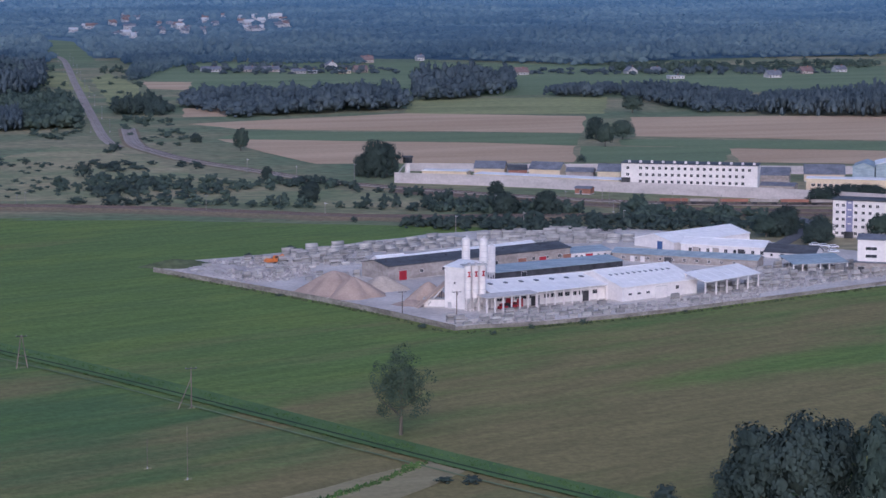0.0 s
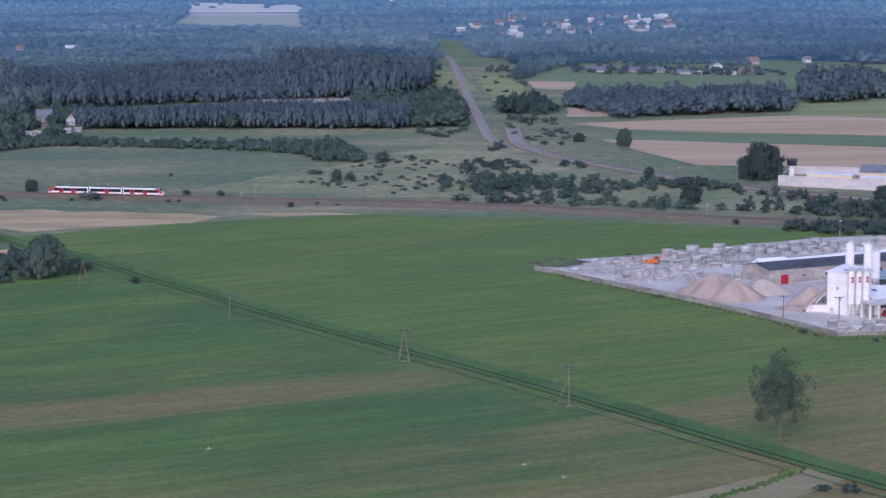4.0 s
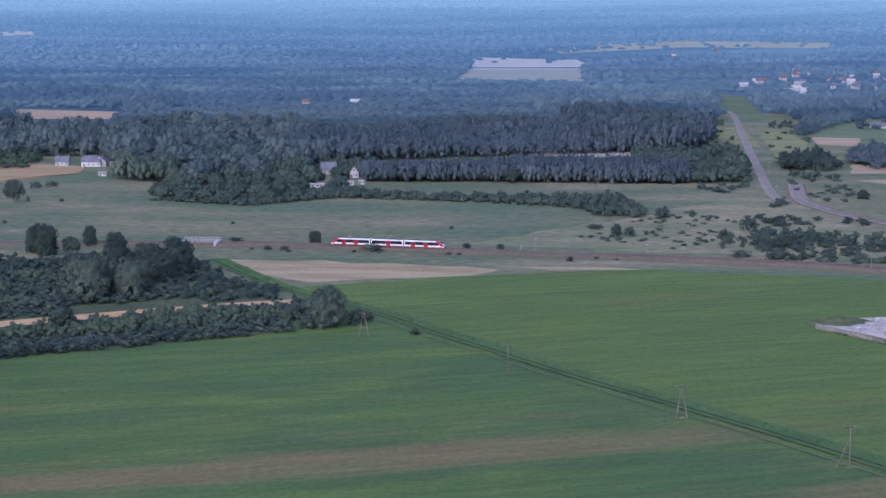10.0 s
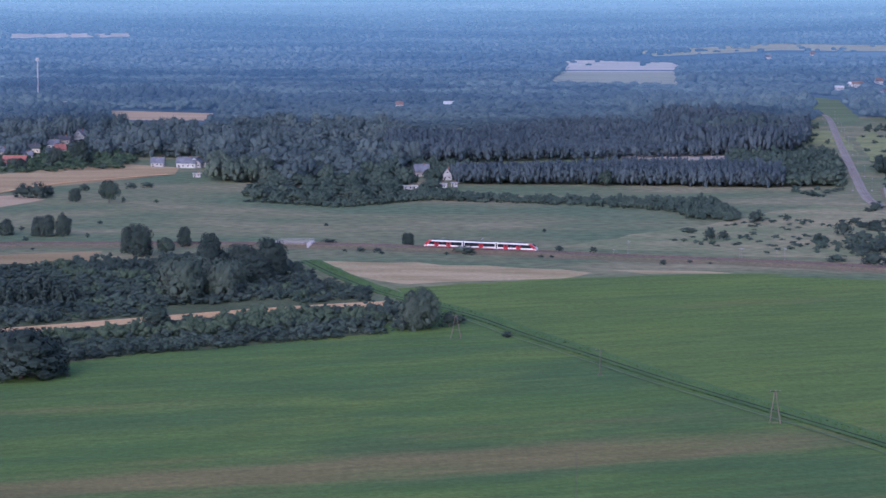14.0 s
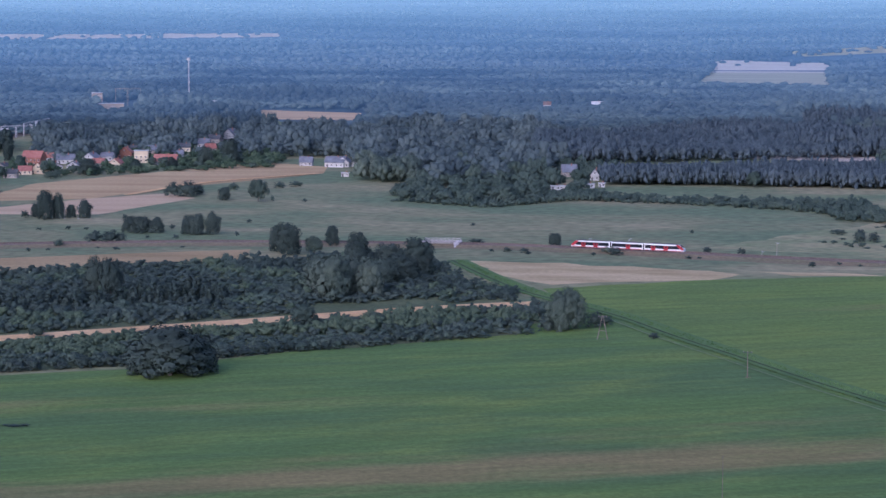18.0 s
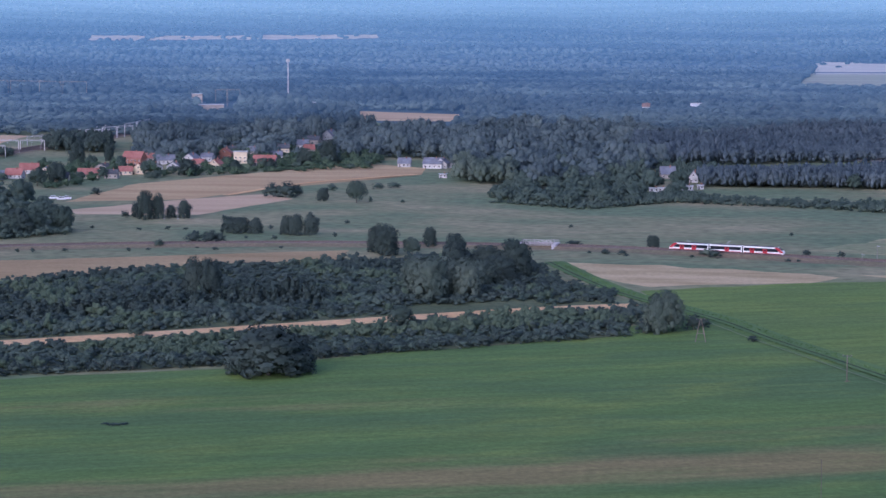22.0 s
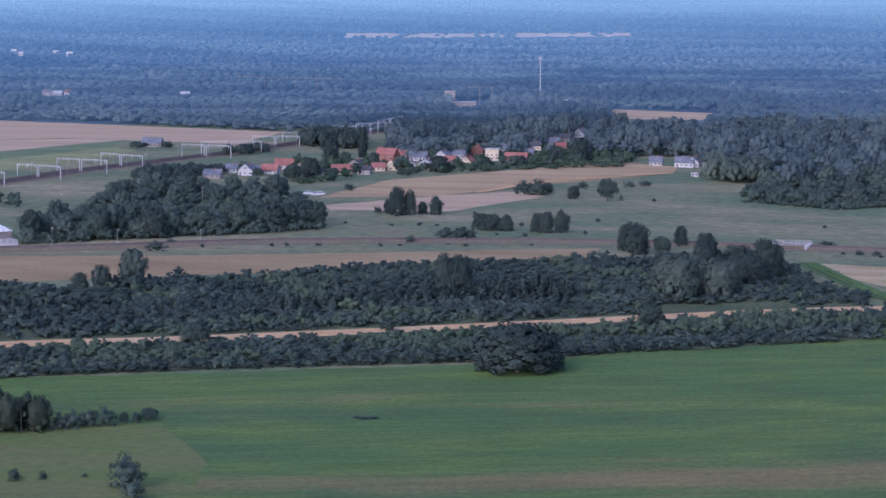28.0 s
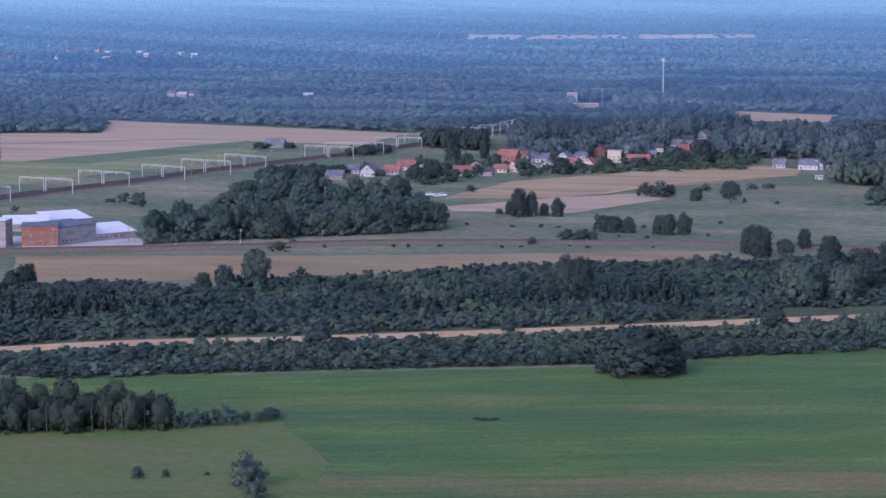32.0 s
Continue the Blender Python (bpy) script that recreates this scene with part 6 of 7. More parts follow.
def hall(name, a, b, depth, eave, rise, label, category="building", wall=WHITE, roof=WHITEROOF, kind="gable", windows=(), doors=(), seams=0, over=0.4, left=(), right=(), plinth=True, open_front=False):
    """A building on the front foot line a to b, seen from in front with a on the left; depth runs away behind."""
    a, b = np.array(a), np.array(b)
    w = float(np.hypot(*(b - a)))
    root = thing(name, Matrix.Translation((a[0], a[1], 0.05)) @ pose(0, 0, 0, 0, 0, math.degrees(math.atan2(b[1] - a[1], b[0] - a[0]))), label, category)
    bm = bmesh.new()
    if kind == "gable":
        prism(bm, [(0, -0.3), (depth, -0.3), (depth, eave), (depth / 2, eave + rise), (0, eave)], 0, w)
    elif kind == "mono":
        prism(bm, [(0, -0.3), (depth, -0.3), (depth, eave + rise), (0, eave)], 0, w)
    elif kind == "cross":
        prism(bm, [(0, -0.3), (-w, -0.3), (-w, eave), (-w / 2, eave + rise), (0, eave)], 0, depth)
        bmesh.ops.rotate(bm, verts=bm.verts, matrix=Matrix.Rotation(radians(90), 3, "Z"))
    else:
        box(bm, 0, w, 0, depth, -0.3, eave + 0.1)
    bmesh.ops.recalc_face_normals(bm, faces=bm.faces)
    if not open_front:
        part("wall", bm, wall, root)
    else:
        bm.free()
        part("back_wall", boxed(0, w, depth - 0.3, depth, -0.3, eave), wall, root)
        n = max(3, int(w / 6))
        for i in range(n + 1):
            part("column", boxed(w * i / n - 0.18, w * i / n + 0.18, 0, 0.36, -0.3, eave + 0.1), WHITE, root)
    roofing(root, w, depth, eave, rise, kind, roof, over, seams)
    if plinth and not open_front:
        part("plinth", boxed(-0.06, w + 0.06, -0.06, depth + 0.06, -0.3, 0.45), CONCRETE, root)
    for spec in windows:
        n, z, ww, wh, x0, x1 = spec
        for i in range(n):
            window(root, x0 + (x1 - x0) * (i + 0.5) / n, z, ww, wh)
    for n, z, ww, wh, y0, y1 in left:
        for i in range(n):
            window(root, y0 + (y1 - y0) * (i + 0.5) / n, z, ww, wh, "left")
    for n, z, ww, wh, y0, y1 in right:
        for i in range(n):
            window(root, y0 + (y1 - y0) * (i + 0.5) / n, z, ww, wh, "right", w)
    for x, dw, dh, mat in doors:
        door = part("door", boxed(x - dw / 2, x + dw / 2, -0.12, 0.05, 0, dh, bevel=0.02), mat, root)
        part("door_frame", boxed(x - dw / 2 - 0.12, x + dw / 2 + 0.12, -0.08, 0.05, 0, dh + 0.15), GALVANISED, root)
    return root, w


# the block works
WORKS = [(162.5, 818.6), (201.1, 735.9), (226.8, 664.4), (252.8, 664.8), (435.5, 712.4), (441.4, 776.7), (379, 880), (351, 899), (291, 888), (219.2, 851.8), (181.0, 840.8)]
tagged(field(WORKS, YARD, "pale concrete yard of the block works", "yard_paving"), kind="structure")
tagged(ribbon("road", spline([(399.4, 798.8), (417, 816), (434, 837), (451, 859), (460, 874), (461, 895)], 6), [(-3.2, 0.5), (3.2, 0.5)], ASPHALT), "grey asphalt access road", "road", kind="structure")
root, w = hall("workshop", (235.6, 765.5), (316.4, 793.9), 16, 5.5, 1.4, "long grey block workshop with a tar roof and red gates", wall=GREYWALL, roof=TARROOF, seams=10,
     windows=((3, 2.2, 1.6, 1.2, 10, 40), (5, 2.2, 1.8, 1.2, 58, 90)), doors=((6.5, 3.4, 3.6, RED), (48, 4.5, 3.4, DARKMETAL), (62, 4.0, 3.4, BRICK), (72, 3.4, 3.2, RED), (84, 4.0, 3.2, BRICK)))
for x in np.arange(3, w - 2, 9.0):
    part("roof_vent", boxed(x - 0.3, x + 0.3, 5.0, 5.6, 5.8, 7.0, bevel=0.05), DARKMETAL, root)
hall("storage_hall", (247.3, 794.2), (315.0, 822.6), 10, 2.6, 1.4, "white sheet roofed storage hall behind the workshop", wall=WHITE, seams=14)
hall("tent_shed", (245.2, 807.3), (256.6, 810.0), 6, 1.6, 1.4, "white tent-roofed shed in the yard", wall=WHITE)
hall("office_annex", (316.8, 793.8), (334.8, 797.7), 14, 3.2, 1.0, "white office annex with a pale blue roof and red gate", wall=WHITE, roof=BLUEROOF, seams=5, windows=((2, 1.2, 1.3, 1.2, 1, 6), (3, 1.2, 1.2, 1.2, 11, 20)), doors=((8.2, 3.2, 2.6, RED),))
hall("long_shed", (332.8, 791.8), (375.1, 754.5), 9, 3.2, 1.2, "long low shed with a pale blue sheet roof", wall=GREYWALL, roof=BLUEROOF, seams=16, windows=((10, 1.2, 1.2, 1.0, 2, 50),), doors=((8, 1.6, 2.3, WHITE), (12, 1.6, 2.3, WHITE), (22, 3, 2.6, DARKMETAL)))
# the dark wall colour stands for the shade inside the open side
hall("dark_shed", (273.7, 757.4), (328.8, 772.5), 9, 2.7, 1.2, "pale blue roofed shed, dark wall for its shaded open side", wall=DARKMETAL, roof=BLUEROOF, kind="mono", seams=12, doors=((12, 2.2, 2.2, GLASS),))
root, w = hall("production_hall", (249.7, 696.3), (295.8, 705.2), 24, 5.5, 2.2, "large white production hall with a white sheet roof", windows=((6, 2.6, 2.2, 1.3, 2, 16), (8, 2.4, 2.0, 1.5, 20, 42)), doors=((7, 3.0, 3.4, RED), (11, 2.4, 3.0, RED), (17, 3.2, 3.4, DARKMETAL), (37, 2.4, 3.6, DARKMETAL)), seams=12)
for x in np.arange(4, w - 2, 6.0):
    part("skylight", boxed(x - 0.5, x + 0.5, 6.5, 8.5, 7.2, 7.6, bevel=0.05), GREYROOF, root)
root, w = hall("block_hall", (296.3, 696.1), (328.4, 706.5), 30, 5.2, 4.0, "white block hall with small dark windows and a long roof", windows=((2, 2.2, 1.7, 0.9, 1.5, 9.5), (1, 2.2, 1.7, 0.9, 9.5, 13.5), (1, 2.6, 1.6, 1.4, 22.5, 27)), doors=((17.5, 5.0, 4.2, WHITE),), seams=10)
for x in np.arange(3, w - 3, 2.6):
    part("skylight", boxed(x - 0.3, x + 0.3, 9.0, 10.8, 7.9, 8.3, bevel=0.04), GREYROOF, root)


def canopy(a, b, depth, h, rise, label, roof=WHITEROOF, n=5):
    a, b = np.array(a), np.array(b)
    w = float(np.hypot(*(b - a)))
    root = thing("canopy", Matrix.Translation((a[0], a[1], 0.05)) @ pose(0, 0, 0, 0, 0, math.degrees(math.atan2(b[1] - a[1], b[0] - a[0]))), label, "canopy")
    roofing(root, w, depth, h, rise, "mono", roof, 0.5, 6)
    for i in range(n + 1):
        x = w * i / n
        part("column", boxed(x - 0.2, x + 0.2, 0.0, 0.4, -0.3, h + 0.1), WHITE, root)
        part("rear_column", boxed(x - 0.2, x + 0.2, depth - 0.4, depth, -0.3, h + rise), WHITE, root)
        part("rafter", tube(bmesh.new(), (x, 0, h), (x, depth, h + rise), 0.14, sides=6), GALVANISED, root)
    part("beam", boxed(0, w, 0.05, 0.35, h - 0.35, h), GALVANISED, root)
    return root, w


canopy((328.2, 698.6), (355.1, 712.7), 9, 5.1, 2.4, "open white canopy on columns over stacked goods")
canopy((265.6, 694.8), (293.7, 703.3), 5, 5.3, 0.5, "white lean-to canopy along the production hall", n=8)
canopy((245.7, 689.2), (264.8, 693.9), 5, 5.0, 0.4, "slim steel canopy frame beside the silos", roof=GALVANISED, n=6)
hall("white_hall", (357, 827), (365.6, 808.0), 46, 3.4, 2.6, "white gabled hall with a blue gate", kind="cross", doors=((13.5, 2.6, 3.4, material("blue_paint", (0.05, 0.1, 0.25), (0.07, 0.14, 0.32), rough=0.5)),), seams=8)
hall("store_hall", (366.1, 802.7), (391.2, 781.2), 13, 3.8, 1.8, "white store hall with pillars and a white roof", windows=((9, 1.0, 1.4, 1.6, 2, 34),), doors=((6, 2.4, 2.8, GREYWALL), (14, 2.4, 2.8, GREYWALL), (24, 2.4, 2.8, DARKMETAL)), seams=9)
hall("low_office", (390.6, 779.7), (405.3, 766.8), 13, 2.6, 2.2, "low white office with a dark roof", roof=TARROOF, windows=((5, 0.9, 1.1, 1.2, 1, 20),), doors=((7, 1.3, 2.2, DARKMETAL), (12, 1.3, 2.2, DARKMETAL)))
canopy((384.0, 742.4), (405.6, 741.5), 12, 3.0, 1.6, "pale blue roofed open shed over dark stock", roof=BLUEROOF, n=6)
hall("batching_tower", (235.9, 703.2), (240.6, 696.8), 9, 13.9, 1.4, "white batching plant tower block", kind="mono", windows=((1, 8.5, 0.9, 0.9, 3, 5), (1, 5.0, 0.9, 0.9, 4, 6)), doors=((2.0, 1.2, 2.2, GALVANISED),))
hall("hopper_wall", (230.1, 707.6), (236.8, 704.2), 4, 2.6, 0.2, "low white hopper wall beside the gravel", kind="flat", roof=CONCRETE, wall=WHITE)


def silo(at, r, z0, z1, label, mark=False, legs=4):
    root = thing("silo", pose(at[0], at[1], 0.05), label, "silo", "silos of the block works")
    bm = bmesh.new()
    tube(bm, (0, 0, z0), (0, 0, z1), r, sides=28)
    part("drum", bm, WHITE, root)
    part("cone", tube(bmesh.new(), (0, 0, z0 - 1.9), (0, 0, z0), 0.35, r, sides=28), GALVANISED, root)
    part("lid", tube(bmesh.new(), (0, 0, z1), (0, 0, z1 + 0.5), r, r * 0.55, sides=28), WHITE, root)
    part("filter", tube(bmesh.new(), (0.3, 0, z1 + 0.4), (0.3, 0, z1 + 1.3), 0.4, sides=12), GALVANISED, root)
    for k in range(3):
        part("hoop", tube(bmesh.new(), (0, 0, z0 + (z1 - z0) * (k + 1) / 4), (0, 0, z0 + (z1 - z0) * (k + 1) / 4 + 0.1), r + 0.02, sides=28), GALVANISED, root)
    for k in range(legs):
        t = radians(45 + 90 * k)
        part("leg", tube(bmesh.new(), (r * 0.9 * math.cos(t), r * 0.9 * math.sin(t), -0.2), (r * 0.9 * math.cos(t), r * 0.9 * math.sin(t), z0 + 0.2), 0.13, sides=8), WHITE, root)
    if mark:
        part("painted_mark", boxed(-0.5, 0.5, -r - 0.04, -r + 0.25, z1 - 3.3, z1 - 2.9), RED, root, "red painted sign mark")
        part("painted_mark", boxed(-0.22, 0.22, -r - 0.04, -r + 0.2, z1 - 2.9, z1 - 1.9), RED, root, "red painted sign mark")
        part("painted_mark", boxed(-0.5, 0.5, -r - 0.04, -r + 0.25, z1 - 1.9, z1 - 1.5), RED, root, "red painted sign mark")
    return root


for p in ((241.3, 695.4), (243.9, 695.8), (246.5, 696.1)):
    silo(p, 1.15, 4.5, 14.8, "white cement silo with a red painted sign mark on thin legs", True)
silo((247.2, 714.6), 1.45, 13.2, 21.3, "tall white cement silo above the plant", legs=4)
silo((254.8, 718.5), 1.4, 12.4, 20.3, "tall white cement silo above the plant", legs=4)
silo((265.0, 739.2), 1.5, 6.0, 14.9, "white cement silo with a grey cone", legs=4)
root = thing("silo_gantry", pose(*(243.8, 695.8), 0), "grey steel walkway on top of the silos", "walkway")
part("platform", boxed(-4.2, 4.2, -1.2, 2.6, 15.2, 15.5), GALVANISED, root)
for x in np.linspace(-4.1, 4.1, 9):
    part("baluster", tube(bmesh.new(), (x, -1.15, 15.5), (x, -1.15, 16.5), 0.05, sides=5), GALVANISED, root)
part("handrail", tube(bmesh.new(), (-4.1, -1.15, 16.5), (4.1, -1.15, 16.5), 0.06, sides=5), GALVANISED, root)
root = thing("conveyor", pose(*(231.0, 707.3), 0, 0, 0, 5), "inclined steel conveyor rising to the batching tower", "conveyor")
part("belt", slab([(-4, -1.3, 0.4), (9.5, -1.3, 10.4), (9.5, 1.3, 10.4), (-4, 1.3, 0.4)], 0.5), GRAVEL, root, "wide gravel-covered belt")
for x in (2.0, 5.0, 8.0):
    z = 0.8 + (10.4 - 0.8) * x / 9.5
    for y in (-0.7, 0.7):
        part("prop", tube(bmesh.new(), (x, y, -0.1), (x, y, z - 0.3), 0.12, sides=6), DARKMETAL, root)
part("side_plate", slab([(0, -0.9, 1.3), (9.5, -0.9, 10.9), (9.5, -0.8, 10.9), (0, -0.8, 1.3)], 0.7), GALVANISED, root)


def heap(at, r, h, mat, label, seed, squash=1.0):
    """A tipped heap: a cone with a rounded top, gullies and an uneven foot."""
    rng = np.random.default_rng(seed)
    n, k = 40, 12
    a = np.linspace(0, 2 * np.pi, n, endpoint=False)
    foot = 1 + 0.12 * np.sin(a * 3 + seed) + 0.06 * np.sin(a * 7)
    v, f = [(0, 0, h)], []
    for j in range(1, k + 1):
        t = j / k
        rr = r * t * foot * (1 + rng.normal(0, 0.015, n))
        z = h * (1 - t) ** 1.02 - 0.1 * t + rng.normal(0, 0.05, n) - h * 0.12 * (1 - t) ** 6
        v += list(np.column_stack([rr * np.cos(a), rr * np.sin(a) * squash, z]))
    v[0] = (0, 0, h * 0.88)
    i = np.arange(n)
    f.append(np.column_stack([np.zeros(n, int), 1 + i, 1 + (i + 1) % n]))
    for j in range(k - 1):
        p, q = 1 + j * n, 1 + (j + 1) * n
        f += [np.column_stack([p + i, q + i, p + (i + 1) % n]), np.column_stack([p + (i + 1) % n, q + i, q + (i + 1) % n])]
    ob = new("gravel_mound", mesh_of("gravel_mound", np.array(v), np.concatenate(f), mat, smooth=True))
    ob.matrix_world = pose(at[0], at[1], 0.05)
    return tagged(ob, label, "gravel heap")


heap((211.3, 749.8), 14, 8.5, GRAVEL, "large pinkish gravel heap", 1)
heap((215.0, 739.3), 11, 7.4, GRAVEL, "pinkish gravel heap beside the larger one", 2)
heap((228.6, 751.0), 10, 5.4, PALE_SAND, "pale sand heap before the workshop", 3)
heap((236.0, 720.8), 8, 7.5, GRAVEL, "gravel heap against the conveyor", 4)
heap((228.0, 714.5), 7, 2.0, GRAVEL, "low pinkish heap of gravel", 5)
heap((184, 812), 15, 2.6, RUBBLE, "long low tip of pale broken concrete", 8, 0.8)
heap((200, 806), 12, 2.2, RUBBLE, "low tip of pale broken concrete", 9, 0.7)
heap((171.8, 827.9), 13, 3.2, UNDERGROWTH, "dark overgrown soil heap at the yard's corner", 6, 0.6)
heap((177.4, 829.2), 9, 2.4, UNDERGROWTH, "dark heap of bare soil", 7, 0.7)


def rubble(poly, n, low, high, label, seed, z=0.0):
    """Broken concrete and loose blocks, too many to count."""
    rng = np.random.default_rng(seed)
    p = scattered(poly, math.sqrt(abs(sum(xa * yb - xb * ya for (xa, ya), (xb, yb) in zip(poly, poly[1:] + poly[:1]))) / 2 / n), rng)
    cube = np.array([(x, y, q) for x in (-0.5, 0.5) for y in (-0.5, 0.5) for q in (0, 1)], float)
    faces = np.array([(0, 1, 3), (0, 3, 2), (4, 6, 7), (4, 7, 5), (0, 4, 5), (0, 5, 1), (2, 3, 7), (2, 7, 6), (1, 5, 7), (1, 7, 3)])
    kinds = [(cube * rng.uniform(0.7, 1.3, 3) + rng.normal(0, 0.08, (8, 3)) * (1, 1, 1), faces, cube) for _ in range(8)]
    s = rng.uniform(low, high, len(p))
    v, f, _ = merged(kinds, np.column_stack([p, np.full(len(p), z), s, s * rng.uniform(0.4, 1.1, len(p))]), rng)
    return tagged(new("rubble", mesh_of("rubble", v, f, RUBBLE)), label, "rubble", kind="stuff")


rubble([(172.3, 815.4), (187.8, 837.0), (208.7, 836.8), (216.4, 819.8), (219.0, 797.3), (199.9, 777.0), (186.5, 781.3)], 900, 0.35, 1.1, "tipped broken concrete blocks", 1)
rubble([(176.9, 816.9), (189.2, 828.6), (206.8, 829.3), (214.2, 815.8), (214.8, 801.7), (198.7, 788.9)], 160, 0.6, 1.6, "piled broken concrete blocks", 2, 0.2)
rubble([(334.1, 692.8), (349.7, 700.9), (420.3, 726.2), (438.4, 757.7), (406.3, 742.8), (374.5, 744.0)], 700, 0.4, 1.2, "loose concrete blocks and bags in the yard", 3)
rubble([(289.1, 675.1), (344.1, 689.6), (352.0, 705.6), (327.0, 700.3), (294.1, 686.8)], 260, 0.4, 1.1, "loose blocks beside the yard wall", 4)
rubble([(237.7, 673.1), (260.5, 677.3), (255.0, 663.0), (234.9, 665.0)], 120, 0.4, 1.0, "loose blocks beside the yard wall", 5)


def block_meshes():
    """A pallet, and a course of blocks with open joints between them."""
    bm = boxed(-1.25, 1.25, -0.65, 0.65, 0.0, 0.14)
    pallet = bpy.data.meshes.new("pallet")
    bm.to_mesh(pallet)
    bm.free()
    pallet.materials.append(POLEWOOD)
    bm = bmesh.new()
    prism(bm, [(-1.22, 0), (1.22, 0), (1.22, 0.66), (0.45, 0.66), (0.42, 0.5), (0.39, 0.66), (-0.39, 0.66), (-0.42, 0.5), (-0.45, 0.66), (-1.22, 0.66)], -0.6, 0.6)
    bmesh.ops.rotate(bm, verts=bm.verts, matrix=Matrix.Rotation(radians(90), 3, "Z"))
    bmesh.ops.recalc_face_normals(bm, faces=bm.faces)
    course = bpy.data.meshes.new("block_course")
    bm.to_mesh(course)
    bm.free()
    course.materials.append(BLOCKS)
    return pallet, course


PALLET, COURSE = block_meshes()


YARD_EDGE = [(171.5, 806.6), (199.3, 836.6), (224.2, 850.2), (247.4, 861.8), (279, 870), (317, 876), (348, 880), (370, 853), (435.3, 752.3), (423.2, 731.2), (344.3, 692.1), (224.1, 657.6)]


def stacks(a, b, rows, gap, back, label, seed, tall=1.0, skip=0.08, long=1.0, joined=False):
    """Rows of palletted blocks along the line a to b, row behind row."""
    rng = random.Random(seed)
    a, b = np.array(a), np.array(b)
    w = float(np.hypot(*(b - a)))
    d = (b - a) / w
    away = np.array([-d[1], d[0]])
    turn = math.degrees(math.atan2(d[1], d[0]))
    cube = np.array([(x, y, q) for x in (-1, 1) for y in (-1, 1) for q in (0, 1)], float)
    faces = np.array([(0, 1, 3), (0, 3, 2), (4, 6, 7), (4, 7, 5), (0, 4, 5), (0, 5, 1), (2, 3, 7), (2, 7, 6), (1, 5, 7), (1, 7, 3)])
    vs = []
    for r in range(rows):
        x = rng.uniform(0, 1.5)
        while x < w:
            p = a + d * x + away * (r * back + rng.uniform(-0.3, 0.3))
            if rng.random() > skip and inside(np.array([p]), YARD_EDGE)[0]:
                p = a + d * x + away * (r * back + rng.uniform(-0.3, 0.3))
                for level in range(2 if rng.random() < 0.45 * tall else 1):
                    if joined:
                        spin = Matrix.Translation((p[0], p[1], 0.1 + level * 1.53)) @ pose(0, 0, 0, 0, 0, turn + rng.uniform(-3, 3))
                        for k in range(2):
                            vs.append([tuple(spin @ Vector((x * 1.22 * long, y * 0.6, 0.15 + k * 0.68 + z * 0.64))) for x, y, z in cube])
                        continue
                    ob = new("block_stack", PALLET)
                    for k in range(2):
                        shared("block_course", COURSE, ob, Matrix.Translation((0, 0, 0.15 + k * 0.68)))
                    ob.matrix_world = Matrix.Translation((p[0], p[1], 0.1 + level * 1.53)) @ pose(0, 0, 0, 0, 0, turn + rng.uniform(-3, 3)) @ Matrix.Diagonal((long, 1, rng.uniform(0.85, 1.05), 1))
                    tagged(ob, label, "block stack", "palletted concrete blocks")
            x += gap * rng.uniform(0.9, 1.3)
    if vs:
        f = np.concatenate([faces + 8 * i for i in range(len(vs))])
        tagged(new("block_rows", mesh_of("block_rows", np.concatenate(vs), f, LOOSE_BLOCKS)), label, "block stack", kind="stuff")


stacks((176, 806), (208, 816), 5, 4.4, 4.4, "weathered concrete blocks on pallets at the yard's corner", 11, 0.3, 0.3, 1.2)
stacks((188, 786), (214, 794), 4, 4.4, 6.5, "weathered concrete blocks on pallets beside the rubble", 12, 0.2, 0.4, 1.1)
stacks((208.3, 806), (245.8, 815), 6, 4.4, 4.4, "grey palletted concrete blocks in the yard", 1, 0.6, 0.12, 1.3)
stacks((223.2, 828.8), (303, 851), 9, 5.8, 5.4, "long grey rows of palletted blocks behind the workshop", 2, 1.0, 0.05, 2.1, joined=True)
stacks((303, 849), (361, 838), 9, 5.8, 5.4, "long grey rows of palletted blocks behind the workshop", 3, 1.2, 0.1, 2.1, joined=True)
stacks((231.0, 667.4), (258.9, 673.1), 3, 4.4, 5.0, "grey palletted concrete blocks before the hall", 4, 0.1, 0.2, 1.25)
stacks((256.6, 664.7), (296.6, 673.9), 5, 4.4, 5.4, "low grey palletted concrete blocks before the hall", 5, 0.15, 0.16, 1.25)
stacks((297.1, 674.9), (345.2, 691.8), 3, 4.6, 5.4, "low grey palletted concrete blocks along the wall", 9, 0.15, 0.2, 1.25)
stacks((334.5, 707.2), (355.4, 715.4), 2, 3.0, 3.0, "dark stacked goods under the canopy", 6)
stacks((211.3, 773.3), (230.5, 781.6), 2, 4.0, 5, "grey palletted concrete blocks beside the gravel", 7, 0.3)
stacks((354.1, 707.6), (419.8, 729.3), 6, 4.6, 7, "pale palletted concrete blocks in the open yard", 8, 0.5, 0.15, 1.3)


